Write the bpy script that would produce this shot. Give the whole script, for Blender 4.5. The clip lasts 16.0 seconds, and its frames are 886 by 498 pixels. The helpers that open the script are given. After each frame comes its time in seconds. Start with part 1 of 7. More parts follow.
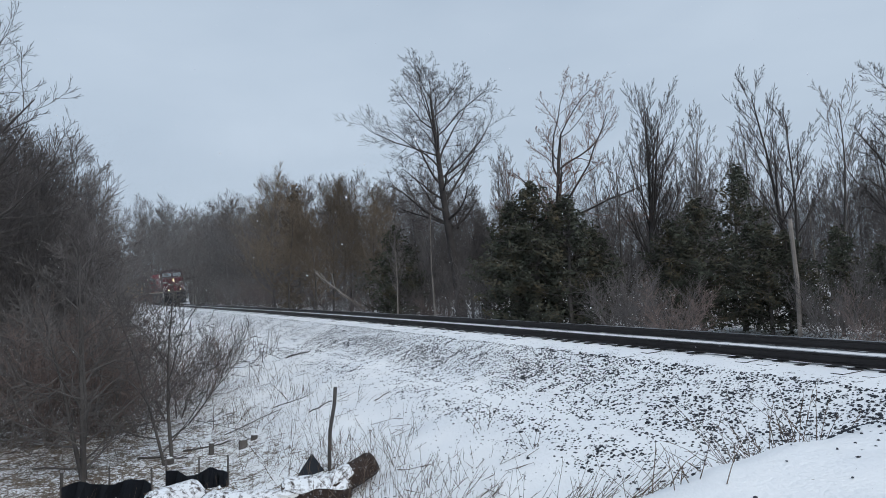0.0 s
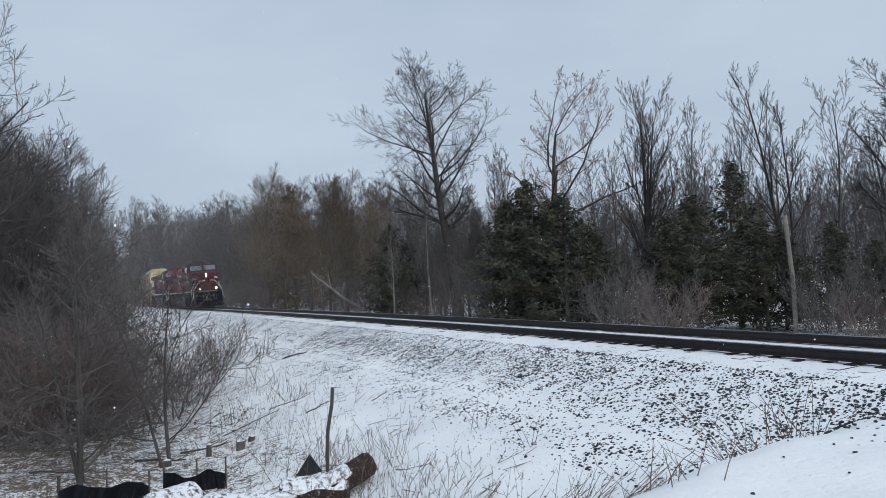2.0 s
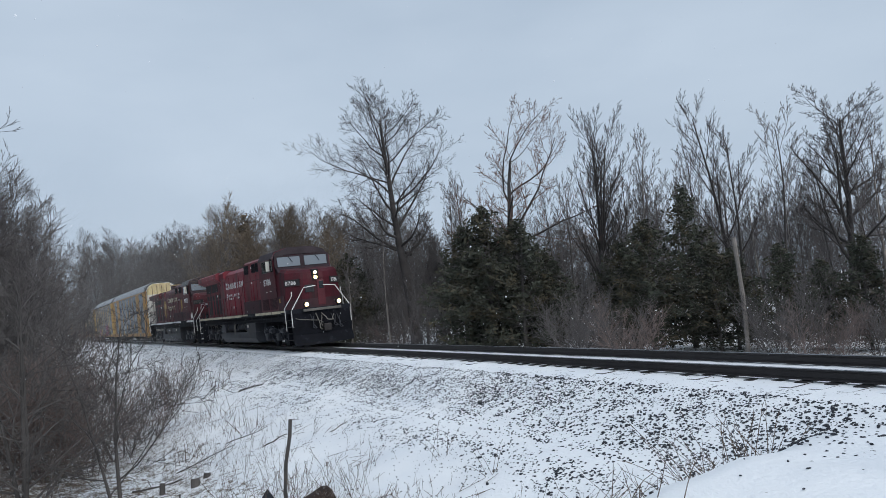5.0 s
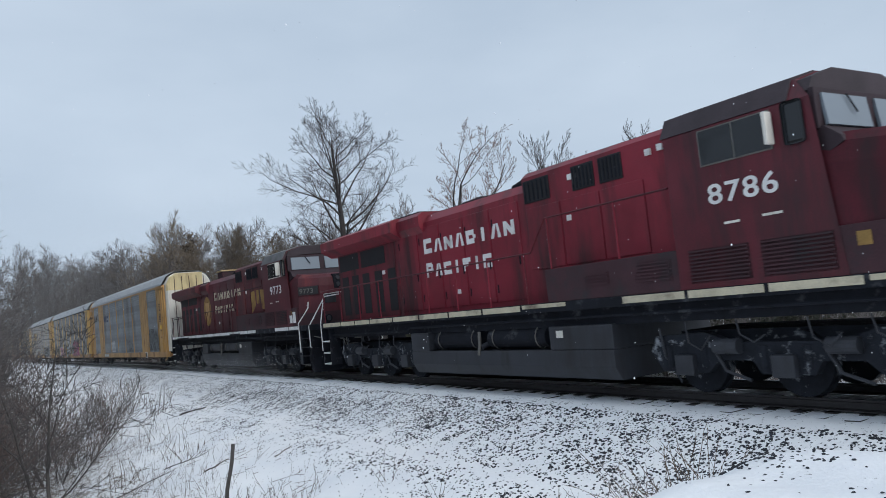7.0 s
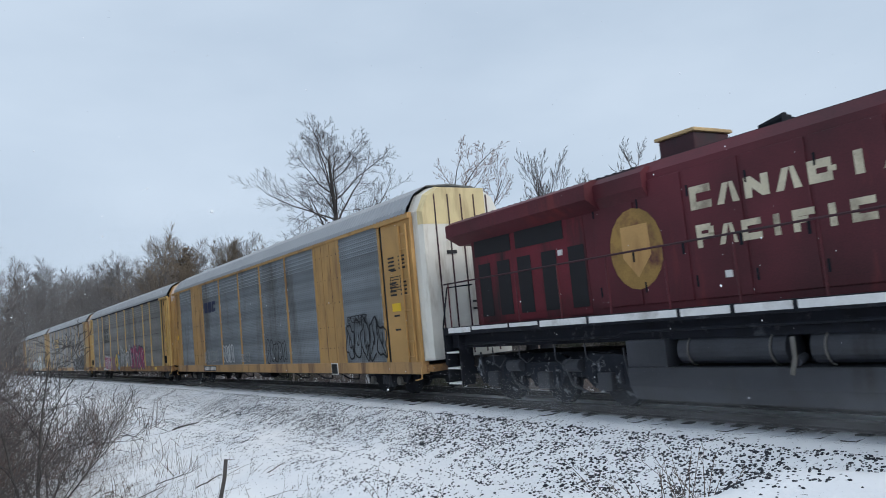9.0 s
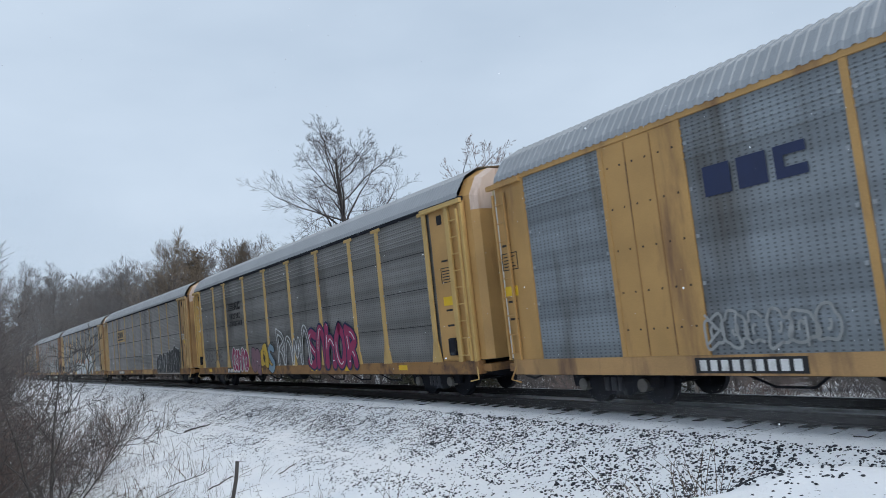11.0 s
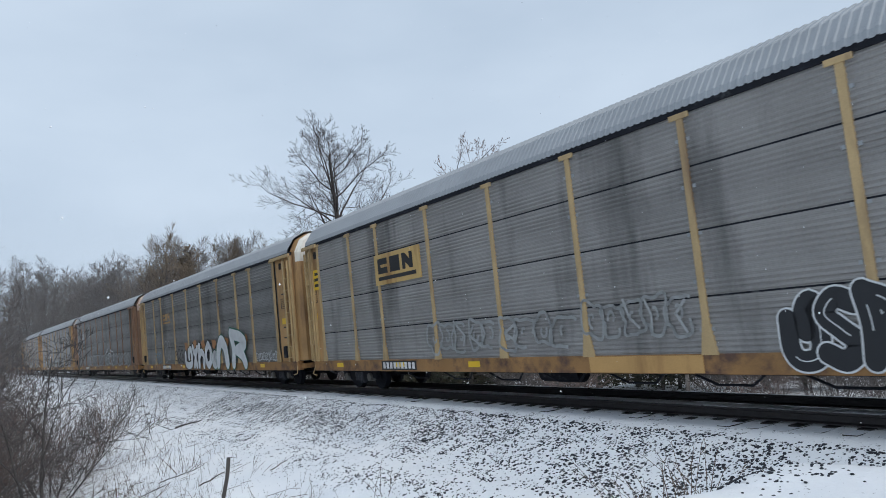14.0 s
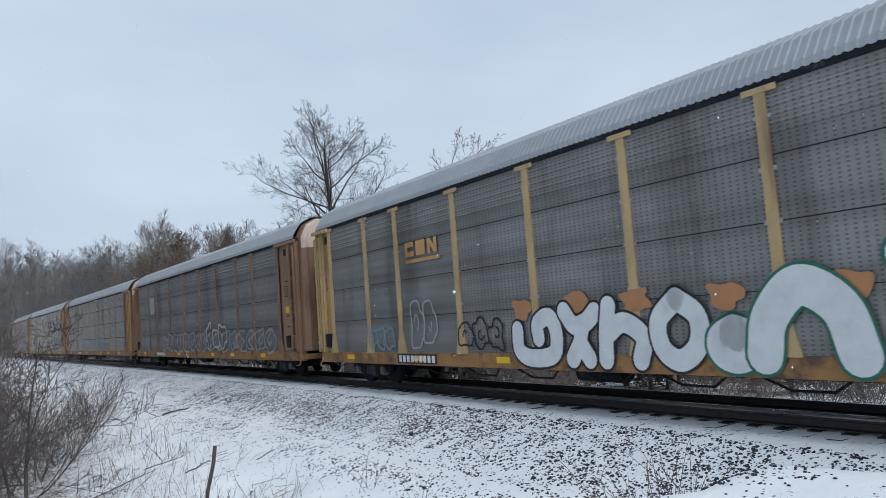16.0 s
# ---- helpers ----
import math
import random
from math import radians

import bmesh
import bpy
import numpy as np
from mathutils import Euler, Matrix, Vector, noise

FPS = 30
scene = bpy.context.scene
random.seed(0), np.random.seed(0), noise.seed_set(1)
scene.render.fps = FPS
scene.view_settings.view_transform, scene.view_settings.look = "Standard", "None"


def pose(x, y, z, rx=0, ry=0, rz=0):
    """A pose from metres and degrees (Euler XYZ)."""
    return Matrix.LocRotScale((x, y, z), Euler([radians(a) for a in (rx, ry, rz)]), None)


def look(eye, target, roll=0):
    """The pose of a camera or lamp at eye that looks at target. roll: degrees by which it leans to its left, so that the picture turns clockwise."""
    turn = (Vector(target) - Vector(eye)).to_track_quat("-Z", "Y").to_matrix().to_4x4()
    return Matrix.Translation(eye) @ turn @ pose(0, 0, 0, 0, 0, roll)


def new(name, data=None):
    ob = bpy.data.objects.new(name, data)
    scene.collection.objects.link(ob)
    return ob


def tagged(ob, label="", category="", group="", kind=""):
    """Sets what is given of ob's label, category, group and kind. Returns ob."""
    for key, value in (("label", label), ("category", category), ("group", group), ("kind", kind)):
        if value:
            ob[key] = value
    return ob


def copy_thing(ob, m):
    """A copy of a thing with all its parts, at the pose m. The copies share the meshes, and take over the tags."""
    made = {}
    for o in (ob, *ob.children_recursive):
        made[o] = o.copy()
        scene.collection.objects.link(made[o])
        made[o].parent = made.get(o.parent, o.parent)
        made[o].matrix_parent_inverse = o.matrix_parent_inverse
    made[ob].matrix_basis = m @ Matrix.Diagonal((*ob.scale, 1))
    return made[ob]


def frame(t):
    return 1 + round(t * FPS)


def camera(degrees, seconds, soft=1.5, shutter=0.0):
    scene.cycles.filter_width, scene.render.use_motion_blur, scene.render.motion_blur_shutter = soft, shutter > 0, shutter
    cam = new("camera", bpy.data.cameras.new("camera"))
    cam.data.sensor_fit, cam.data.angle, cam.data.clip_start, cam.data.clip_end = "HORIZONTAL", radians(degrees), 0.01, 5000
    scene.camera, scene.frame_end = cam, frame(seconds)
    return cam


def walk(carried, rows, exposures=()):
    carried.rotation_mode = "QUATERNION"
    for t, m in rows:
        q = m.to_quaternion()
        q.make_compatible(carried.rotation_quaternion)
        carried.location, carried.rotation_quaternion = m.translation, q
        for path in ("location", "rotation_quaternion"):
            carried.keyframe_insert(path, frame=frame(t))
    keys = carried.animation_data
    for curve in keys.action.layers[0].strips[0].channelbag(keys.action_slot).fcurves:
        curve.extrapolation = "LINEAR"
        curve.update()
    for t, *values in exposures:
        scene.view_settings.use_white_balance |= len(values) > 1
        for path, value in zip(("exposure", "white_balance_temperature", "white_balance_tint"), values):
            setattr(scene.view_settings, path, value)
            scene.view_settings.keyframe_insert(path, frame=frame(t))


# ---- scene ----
EYE = 1.533
cam = camera(61.3, 16.0, soft=0.9, shutter=0.07)
walk(cam, [
    (0, pose(0, 0, EYE, 92.41, 3.15, -0.09)),
    (0.5, pose(0, 0, EYE, 92.37, 3.12, 0.11)),
    (1, pose(0, 0, EYE, 92.26, 3.25, 0.22)),
    (1.5, pose(0, 0, EYE, 92.26, 3.44, 0.10)),
    (2, pose(0, 0, EYE, 92.35, 3.66, -0.37)),
    (2.5, pose(0, 0, EYE, 92.44, 3.66, -1.10)),
    (3, pose(0, 0, EYE, 92.61, 3.74, -1.82)),
    (5.5, pose(0, 0, EYE, 94.59, 5.00, -4.32)),
    (6, pose(0, 0, EYE, 94.90, 4.92, -5.47)),
    (6.5, pose(0, 0, EYE, 95.16, 4.70, -6.65)),
    (7, pose(0, 0, EYE, 95.64, 4.27, -7.50)),
    (7.5, pose(0, 0, EYE, 95.88, 4.21, -8.24)),
    (8, pose(0, 0, EYE, 96.27, 4.02, -8.36)),
    (8.5, pose(0, 0, EYE, 96.65, 3.80, -8.20)),
    (9, pose(0, 0, EYE, 96.84, 3.79, -7.84)),
    (9.5, pose(0, 0, EYE, 96.94, 3.60, -7.57)),
    (10, pose(0, 0, EYE, 96.93, 3.77, -7.31)),
    (12.5, pose(0, 0, EYE, 96.69, 5.24, -7.42)),
    (13, pose(0, 0, EYE, 96.62, 5.04, -7.49)),
    (13.5, pose(0, 0, EYE, 96.63, 4.64, -7.58)),
    (14, pose(0, 0, EYE, 96.61, 4.14, -7.72)),
    (14.5, pose(0, 0, EYE, 96.55, 3.58, -8.00)),
    (15, pose(0, 0, EYE, 96.38, 3.09, -8.28)),
    (15.5, pose(0, 0, EYE, 96.22, 2.75, -8.45)),
    (16, pose(0, 0, EYE, 96.14, 2.58, -8.48)),
], [(0, 0.13), (6.0, 0.15), (7.5, 0.29), (9, 0.33), (16, 0.33)])

# ---------------------------------------------------------------- light
SUN_ELEV, SUN_AZ = radians(38), radians(150)


def sky():
    w = bpy.data.worlds.new("overcast_sky")
    scene.world = w
    w.use_nodes = True
    nt = w.node_tree
    nt.nodes.clear()
    n = nt.nodes.new
    out, bg = n("ShaderNodeOutputWorld"), n("ShaderNodeBackground")
    tex = n("ShaderNodeTexSky")
    tex.sky_type, tex.sun_disc, tex.sun_elevation, tex.sun_rotation = "NISHITA", False, SUN_ELEV, SUN_AZ
    tex.dust_density, tex.ozone_density = 4.0, 1.5
    # a closed cloud layer, with soft large swells
    co, mp, no, ramp = n("ShaderNodeTexCoord"), n("ShaderNodeMapping"), n("ShaderNodeTexNoise"), n("ShaderNodeValToRGB")
    mp.inputs["Scale"].default_value = (1.6, 1.6, 4.2)
    mp.inputs["Location"].default_value = (0.3, 0.7, 0.1)
    no.inputs["Scale"].default_value, no.inputs["Detail"].default_value, no.inputs["Roughness"].default_value = 1.5, 5, 0.5
    e = ramp.color_ramp.elements
    e[0].position, e[0].color = 0.30, (4.12, 5.02, 6.15, 1)
    e[1].position, e[1].color = 0.74, (5.05, 5.97, 7.08, 1)
    mix = n("ShaderNodeMixRGB")
    mix.inputs["Fac"].default_value = 0.93
    bg.inputs["Strength"].default_value = 0.1
    link = nt.links.new
    link(co.outputs["Generated"], mp.inputs["Vector"])
    link(mp.outputs["Vector"], no.inputs["Vector"])
    link(no.outputs["Fac"], ramp.inputs["Fac"])
    link(tex.outputs["Color"], mix.inputs["Color1"])
    link(ramp.outputs["Color"], mix.inputs["Color2"])
    link(mix.outputs["Color"], bg.inputs["Color"])
    link(bg.outputs["Background"], out.inputs["Surface"])


sky()
sun = new("sun", bpy.data.lights.new("sun", "SUN"))
sun.data.energy, sun.data.angle, sun.data.color = 1.25, radians(40), (1.0, 0.97, 0.93)
sun.matrix_world = look((0, 0, 60), (0 - 60 * math.sin(SUN_AZ) / math.tan(SUN_ELEV), 0 - 60 * math.cos(SUN_AZ) / math.tan(SUN_ELEV), 0))

# ---------------------------------------------------------------- materials
def material(name, color, rough=0.7, metal=0.0, var=0.25, scale=3.0, grain=40.0, bump=0.2, stain=None, stain_amt=0.0, stain_scale=1.2, isl=0.0, spec=0.4, streak=False):
    """A painted, rusted or natural surface: two scales of colour noise, stains and fine relief."""
    m = bpy.data.materials.new(name)
    m.use_nodes = True
    nt = m.node_tree
    n, link = nt.nodes.new, nt.links.new
    b = nt.nodes["Principled BSDF"]
    b.inputs["Metallic"].default_value = metal
    b.inputs["Specular IOR Level"].default_value = spec
    co = n("ShaderNodeTexCoord")
    big, fine = n("ShaderNodeTexNoise"), n("ShaderNodeTexNoise")
    big.inputs["Scale"].default_value, big.inputs["Detail"].default_value = scale, 4
    fine.inputs["Scale"].default_value, fine.inputs["Detail"].default_value = grain, 3
    link(co.outputs["Object"], big.inputs["Vector"])
    link(co.outputs["Object"], fine.inputs["Vector"])
    add = n("ShaderNodeMath")
    add.operation = "MULTIPLY_ADD"
    add.inputs[1].default_value = 0.45
    link(fine.outputs["Fac"], add.inputs[0])
    link(big.outputs["Fac"], add.inputs[2])
    mr = n("ShaderNodeMapRange")
    mr.inputs["From Min"].default_value, mr.inputs["From Max"].default_value = 0.45, 1.0
    mr.inputs["To Min"].default_value, mr.inputs["To Max"].default_value = 1 - var, 1 + var
    link(add.outputs[0], mr.inputs["Value"])
    mul = n("ShaderNodeMixRGB")
    mul.blend_type = "MULTIPLY"
    mul.inputs["Fac"].default_value = 1
    mul.inputs["Color1"].default_value = (*color, 1)
    link(mr.outputs["Result"], mul.inputs["Color2"])
    last = mul
    if isl:
        oi, hv, ma = n("ShaderNodeObjectInfo"), n("ShaderNodeHueSaturation"), n("ShaderNodeMapRange")
        ma.inputs["To Min"].default_value, ma.inputs["To Max"].default_value = 1 - isl, 1 + isl
        link(oi.outputs["Random"], ma.inputs["Value"])
        link(ma.outputs["Result"], hv.inputs["Value"])
        link(last.outputs["Color"], hv.inputs["Color"])
        last = hv
    if stain:
        st, sr, sm, mp = n("ShaderNodeTexNoise"), n("ShaderNodeMapRange"), n("ShaderNodeMixRGB"), n("ShaderNodeMapping")
        mp.inputs["Scale"].default_value = (1, 1, 0.18) if streak else (1, 1, 1)
        st.inputs["Scale"].default_value, st.inputs["Detail"].default_value, st.inputs["Roughness"].default_value = stain_scale, 6, 0.65
        sr.inputs["From Min"].default_value, sr.inputs["From Max"].default_value = 0.62 - 0.3 * stain_amt, 0.78 - 0.3 * stain_amt
        sm.inputs["Color2"].default_value = (*stain, 1)
        link(co.outputs["Object"], mp.inputs["Vector"])
        link(mp.outputs["Vector"], st.inputs["Vector"])
        link(st.outputs["Fac"], sr.inputs["Value"])
        link(sr.outputs["Result"], sm.inputs["Fac"])
        link(last.outputs["Color"], sm.inputs["Color1"])
        last = sm
    link(last.outputs["Color"], b.inputs["Base Color"])
    rr = n("ShaderNodeMapRange")
    rr.inputs["To Min"].default_value, rr.inputs["To Max"].default_value = max(0.03, rough - 0.12), min(1, rough + 0.12)
    link(big.outputs["Fac"], rr.inputs["Value"])
    link(rr.outputs["Result"], b.inputs["Roughness"])
    if bump:
        bp = n("ShaderNodeBump")
        bp.inputs["Strength"].default_value, bp.inputs["Distance"].default_value = bump, 0.01
        link(add.outputs[0], bp.inputs["Height"])
        link(bp.outputs["Normal"], b.inputs["Normal"])
    return m


def glowing(name, color, strength):
    m = bpy.data.materials.new(name)
    m.use_nodes = True
    b = m.node_tree.nodes["Principled BSDF"]
    b.inputs["Base Color"].default_value = (*color, 1)
    b.inputs["Emission Color"].default_value = (*color, 1)
    b.inputs["Emission Strength"].default_value = strength
    return m


def glass_mat(name, color):
    m = bpy.data.materials.new(name)
    m.use_nodes = True
    b = m.node_tree.nodes["Principled BSDF"]
    b.inputs["Base Color"].default_value = (*color, 1)
    b.inputs["Roughness"].default_value = 0.06
    b.inputs["Specular IOR Level"].default_value = 0.5
    return m


def ground_mat():
    """Fresh thin snow; where the ballast lies dark stones stand through it, lower down dead grass and litter."""
    m = bpy.data.materials.new("snow_ground")
    m.use_nodes = True
    nt = m.node_tree
    n, link = nt.nodes.new, nt.links.new
    b = nt.nodes["Principled BSDF"]
    b.inputs["Roughness"].default_value = 0.75
    b.inputs["Specular IOR Level"].default_value = 0.25
    geo = n("ShaderNodeNewGeometry")
    att_b, att_l = n("ShaderNodeAttribute"), n("ShaderNodeAttribute")
    att_b.attribute_name, att_l.attribute_name = "ballast", "litter"

    def noisy(scale, detail=4, rough=0.55):
        t = n("ShaderNodeTexNoise")
        t.inputs["Scale"].default_value, t.inputs["Detail"].default_value, t.inputs["Roughness"].default_value = scale, detail, rough
        link(geo.outputs["Position"], t.inputs["Vector"])
        return t.outputs["Fac"]

    def math_node(op, a, bb):
        t = n("ShaderNodeMath")
        t.operation = op
        for i, v in enumerate((a, bb)):
            if isinstance(v, (int, float)):
                t.inputs[i].default_value = v
            else:
                link(v, t.inputs[i])
        return t.outputs[0]

    def step(v, lo, hi):
        t = n("ShaderNodeMapRange")
        t.inputs["From Min"].default_value, t.inputs["From Max"].default_value = lo, hi
        link(v, t.inputs["Value"])
        return t.outputs["Result"]

    def mixed(fac, a, bb):
        t = n("ShaderNodeMixRGB")
        link(fac, t.inputs["Fac"])
        for i, v in (("Color1", a), ("Color2", bb)):
            if isinstance(v, tuple):
                t.inputs[i].default_value = (*v, 1)
            else:
                link(v, t.inputs[i])
        return t.outputs["Color"]

    patch, grit, mid = noisy(0.55, 5), noisy(16.0, 4, 0.6), noisy(2.6, 5, 0.6)
    snow = mixed(step(patch, 0.3, 0.7), (0.80, 0.83, 0.87), (0.90, 0.915, 0.93))
    # bare gravel among the snow
    thin = math_node("ADD", math_node("MULTIPLY", att_b.outputs["Fac"], 0.10), math_node("MULTIPLY", math_node("SUBTRACT", mid, 0.5), 0.5))
    stones = step(math_node("ADD", noisy(17.0, 3, 0.6), thin), 0.72, 0.76)
    col = mixed(math_node("MULTIPLY", stones, step(att_b.outputs["Fac"], 0.02, 0.15)), snow, (0.095, 0.097, 0.105))
    # dead grass, leaves and twigs
    lit = math_node("ADD", noisy(12.0, 6, 0.75), math_node("MULTIPLY", math_node("SUBTRACT", att_l.outputs["Fac"], 1.0), 0.22))
    lit = math_node("ADD", lit, math_node("MULTIPLY", math_node("SUBTRACT", mid, 0.5), 0.45))
    brown = mixed(step(grit, 0.35, 0.65), (0.085, 0.065, 0.05), (0.21, 0.17, 0.13))
    col = mixed(step(lit, 0.475, 0.545), col, brown)
    link(col, b.inputs["Base Color"])
    bp = n("ShaderNodeBump")
    bp.inputs["Strength"].default_value, bp.inputs["Distance"].default_value = 0.6, 0.03
    link(math_node("ADD", grit, mid), bp.inputs["Height"])
    link(bp.outputs["Normal"], b.inputs["Normal"])
    return m


SNOW = material("snow", (0.8, 0.83, 0.87), 0.75, var=0.06, scale=2, bump=0.3)
SNOW_SPECKLED = material("speckled_snow", (0.8, 0.83, 0.87), 0.75, var=0.1, scale=3, bump=0.5, stain=(0.06, 0.045, 0.04), stain_amt=0.45, stain_scale=11)
GROUND = ground_mat()
RAIL = material("rail_steel", (0.035, 0.032, 0.033), 0.55, 0.5, 0.3, 6)
RAIL_TOP = material("rail_head", (0.3, 0.31, 0.33), 0.3, 0.9, 0.1, 6)
TIE = material("tie_wood", (0.045, 0.04, 0.038), 0.9, var=0.4, scale=8, isl=0.3)
STONE = material("ballast_stone", (0.030, 0.034, 0.043), 0.9, var=0.5, scale=6)
BARK = material("bark", (0.085, 0.078, 0.075), 0.95, var=0.35, scale=2, bump=0.5, isl=0.25)
BARK_DARK = material("dark_bark", (0.052, 0.047, 0.046), 0.95, var=0.35, scale=2, bump=0.5)
TWIG_DARK = material("dark_twig", (0.06, 0.053, 0.052), 0.95, var=0.3, scale=2, bump=0)
TWIG_WILLOW = material("willow_twig", (0.15, 0.09, 0.07), 0.95, var=0.3, scale=2, bump=0)
BARK_PALE = material("bark_pale", (0.20, 0.18, 0.165), 0.95, var=0.4, scale=3, bump=0.5)
TWIG = material("twig", (0.120, 0.110, 0.109), 0.95, var=0.3, scale=2, bump=0, isl=0.3)
TWIG_TAN = material("twig_tan", (0.142, 0.112, 0.083), 0.95, var=0.3, scale=2, bump=0, isl=0.2)
TWIG_RED = material("twig_red", (0.145, 0.112, 0.103), 0.95, var=0.3, scale=2, bump=0, isl=0.2)
NEEDLE = material("cedar_foliage", (0.05, 0.056, 0.042), 0.9, var=0.5, scale=1.2, bump=0, stain=(0.075, 0.06, 0.036), stain_amt=0.45, stain_scale=0.9, isl=0.2)
STRAW = material("dead_stalk", (0.105, 0.076, 0.058), 0.9, var=0.4, scale=4, bump=0)
RED = material("oxide_red_paint", (0.205, 0.0170, 0.032), 0.5, var=0.3, scale=0.8, stain=(0.05, 0.014, 0.018), stain_amt=0.35, stain_scale=0.9, streak=True)
RED_OLD = material("faded_maroon_paint", (0.082, 0.014, 0.021), 0.6, var=0.55, scale=0.6, stain=(0.19, 0.03, 0.03), stain_amt=0.12, stain_scale=0.7, streak=True)
GRIME = material("brown_grime_paint", (0.052, 0.021, 0.027), 0.75, var=0.35, scale=1.5, stain=(0.03, 0.024, 0.028), stain_amt=0.4)
PLOUGH = material("plough_black", (0.008, 0.009, 0.013), 0.8, spec=0.15, var=0.4, scale=3, stain=(0.05, 0.052, 0.058), stain_amt=0.12, stain_scale=3.0)
COWL = material("dark_maroon_cowl", (0.030, 0.018, 0.024), 0.7, var=0.35, scale=2)
# nose red darkened to stand for shade on the front, plus dirt streaks
RED_NOSE = material("dirty_shaded_red_nose_paint", (0.070, 0.0100, 0.017), 0.6, spec=0.25, var=0.35, scale=1.1, stain=(0.03, 0.013, 0.016), stain_amt=0.42, stain_scale=1.3, streak=True)
RED_REAR = material("sooty_red_paint", (0.125, 0.0140, 0.023), 0.65, var=0.4, scale=1.0, stain=(0.022, 0.012, 0.014), stain_amt=0.45, stain_scale=1.0, streak=True)
TRUCK = material("snow_dusted_truck", (0.018, 0.0205, 0.027), 0.85, var=0.4, scale=4, stain=(0.34, 0.36, 0.39), stain_amt=0.14, stain_scale=4.5, spec=0.2)
# cab red, darker than the hood's, with dark streaks
RED_CAB = material("dark_streaked_red_paint", (0.100, 0.0130, 0.022), 0.5, var=0.35, scale=0.9, stain=(0.035, 0.013, 0.017), stain_amt=0.42, stain_scale=1.1, streak=True)
BLACK = material("black_machinery", (0.012, 0.0135, 0.019), 0.8, var=0.4, scale=3, stain=(0.085, 0.09, 0.10), stain_amt=0.16, stain_scale=2.6, spec=0.2)
TANK = material("tank_grey", (0.036, 0.039, 0.048), 0.6, var=0.3, scale=1.5, stain=(0.022, 0.022, 0.025), stain_amt=0.4, streak=True)
ROOF_DARK = material("sooty_roof", (0.047, 0.036, 0.043), 0.8, var=0.4, scale=1.5)
GRILLE = material("grille_dark", (0.012, 0.012, 0.015), 0.7, var=0.3)
WHITE = material("white_paint", (0.72, 0.72, 0.71), 0.6, var=0.12, scale=3, stain=(0.42, 0.40, 0.38), stain_amt=0.3)
CREAM = material("cream_stripe", (0.55, 0.49, 0.36), 0.6, var=0.25, scale=2, stain=(0.2, 0.16, 0.12), stain_amt=0.3)
GOLD = material("faded_gold_paint", (0.31, 0.185, 0.055), 0.7, var=0.35, scale=2, stain=(0.10, 0.03, 0.03), stain_amt=0.3)
YELLOW = material("yellow_rack_paint", (0.50, 0.295, 0.11), 0.55, var=0.18, scale=0.9, stain=(0.28, 0.14, 0.05), stain_amt=0.18, streak=True)
YELLOW_PALE = material("pale_yellow_paint", (0.55, 0.37, 0.14), 0.55, var=0.15, scale=1.2, stain=(0.3, 0.16, 0.06), stain_amt=0.2, streak=True)
SILL = material("rusty_sill_paint", (0.30, 0.16, 0.06), 0.65, var=0.25, scale=1.2, stain=(0.10, 0.055, 0.04), stain_amt=0.45, stain_scale=1.6)
GALV = material("galvanised_roof", (0.33, 0.35, 0.37), 0.5, 0.35, 0.12, 1.2)
DOOR_WHITE = material("weathered_white_door", (0.68, 0.66, 0.60), 0.6, var=0.12, scale=1.5, stain=(0.3, 0.24, 0.17), stain_amt=0.25, streak=True)
TAN_RACK = material("tan_rack_paint", (0.46, 0.27, 0.098), 0.6, var=0.2, scale=0.9, stain=(0.22, 0.12, 0.06), stain_amt=0.3, streak=True)
BROWN_RACK = material("browned_rack_paint", (0.43, 0.255, 0.11), 0.65, var=0.25, scale=0.9, stain=(0.15, 0.085, 0.055), stain_amt=0.4, streak=True)
BROWN_DOOR = material("brown_door_paint", (0.27, 0.16, 0.10), 0.65, var=0.25, scale=0.8, stain=(0.12, 0.07, 0.05), stain_amt=0.4, streak=True)
PINK_TOP = material("faded_pink_white_paint", (0.56, 0.45, 0.39), 0.65, var=0.15, scale=1.2, stain=(0.3, 0.2, 0.15), stain_amt=0.35, streak=True)
CREAM_TOP = material("faded_cream_paint", (0.60, 0.50, 0.28), 0.6, var=0.15, scale=1.2, stain=(0.34, 0.24, 0.13), stain_amt=0.3, streak=True)
POST_TAN = material("tan_post_paint", (0.47, 0.335, 0.17), 0.6, var=0.2, scale=1.2, stain=(0.2, 0.13, 0.08), stain_amt=0.35, streak=True)
SIGN_YELLOW = material("yellow_placard", (0.75, 0.48, 0.03), 0.5, var=0.08)
INK = material("black_lettering", (0.02, 0.02, 0.022), 0.6, var=0.2)
GLASS = glass_mat("cab_glass", (0.012, 0.014, 0.017))
# the sky's reflection is put into the windscreens' pale blue-grey base colour
SCREEN = glass_mat("sky_toned_windscreen", (0.20, 0.235, 0.27))
LAMP = glowing("headlamp_glow", (1.0, 0.74, 0.36), 6.0)


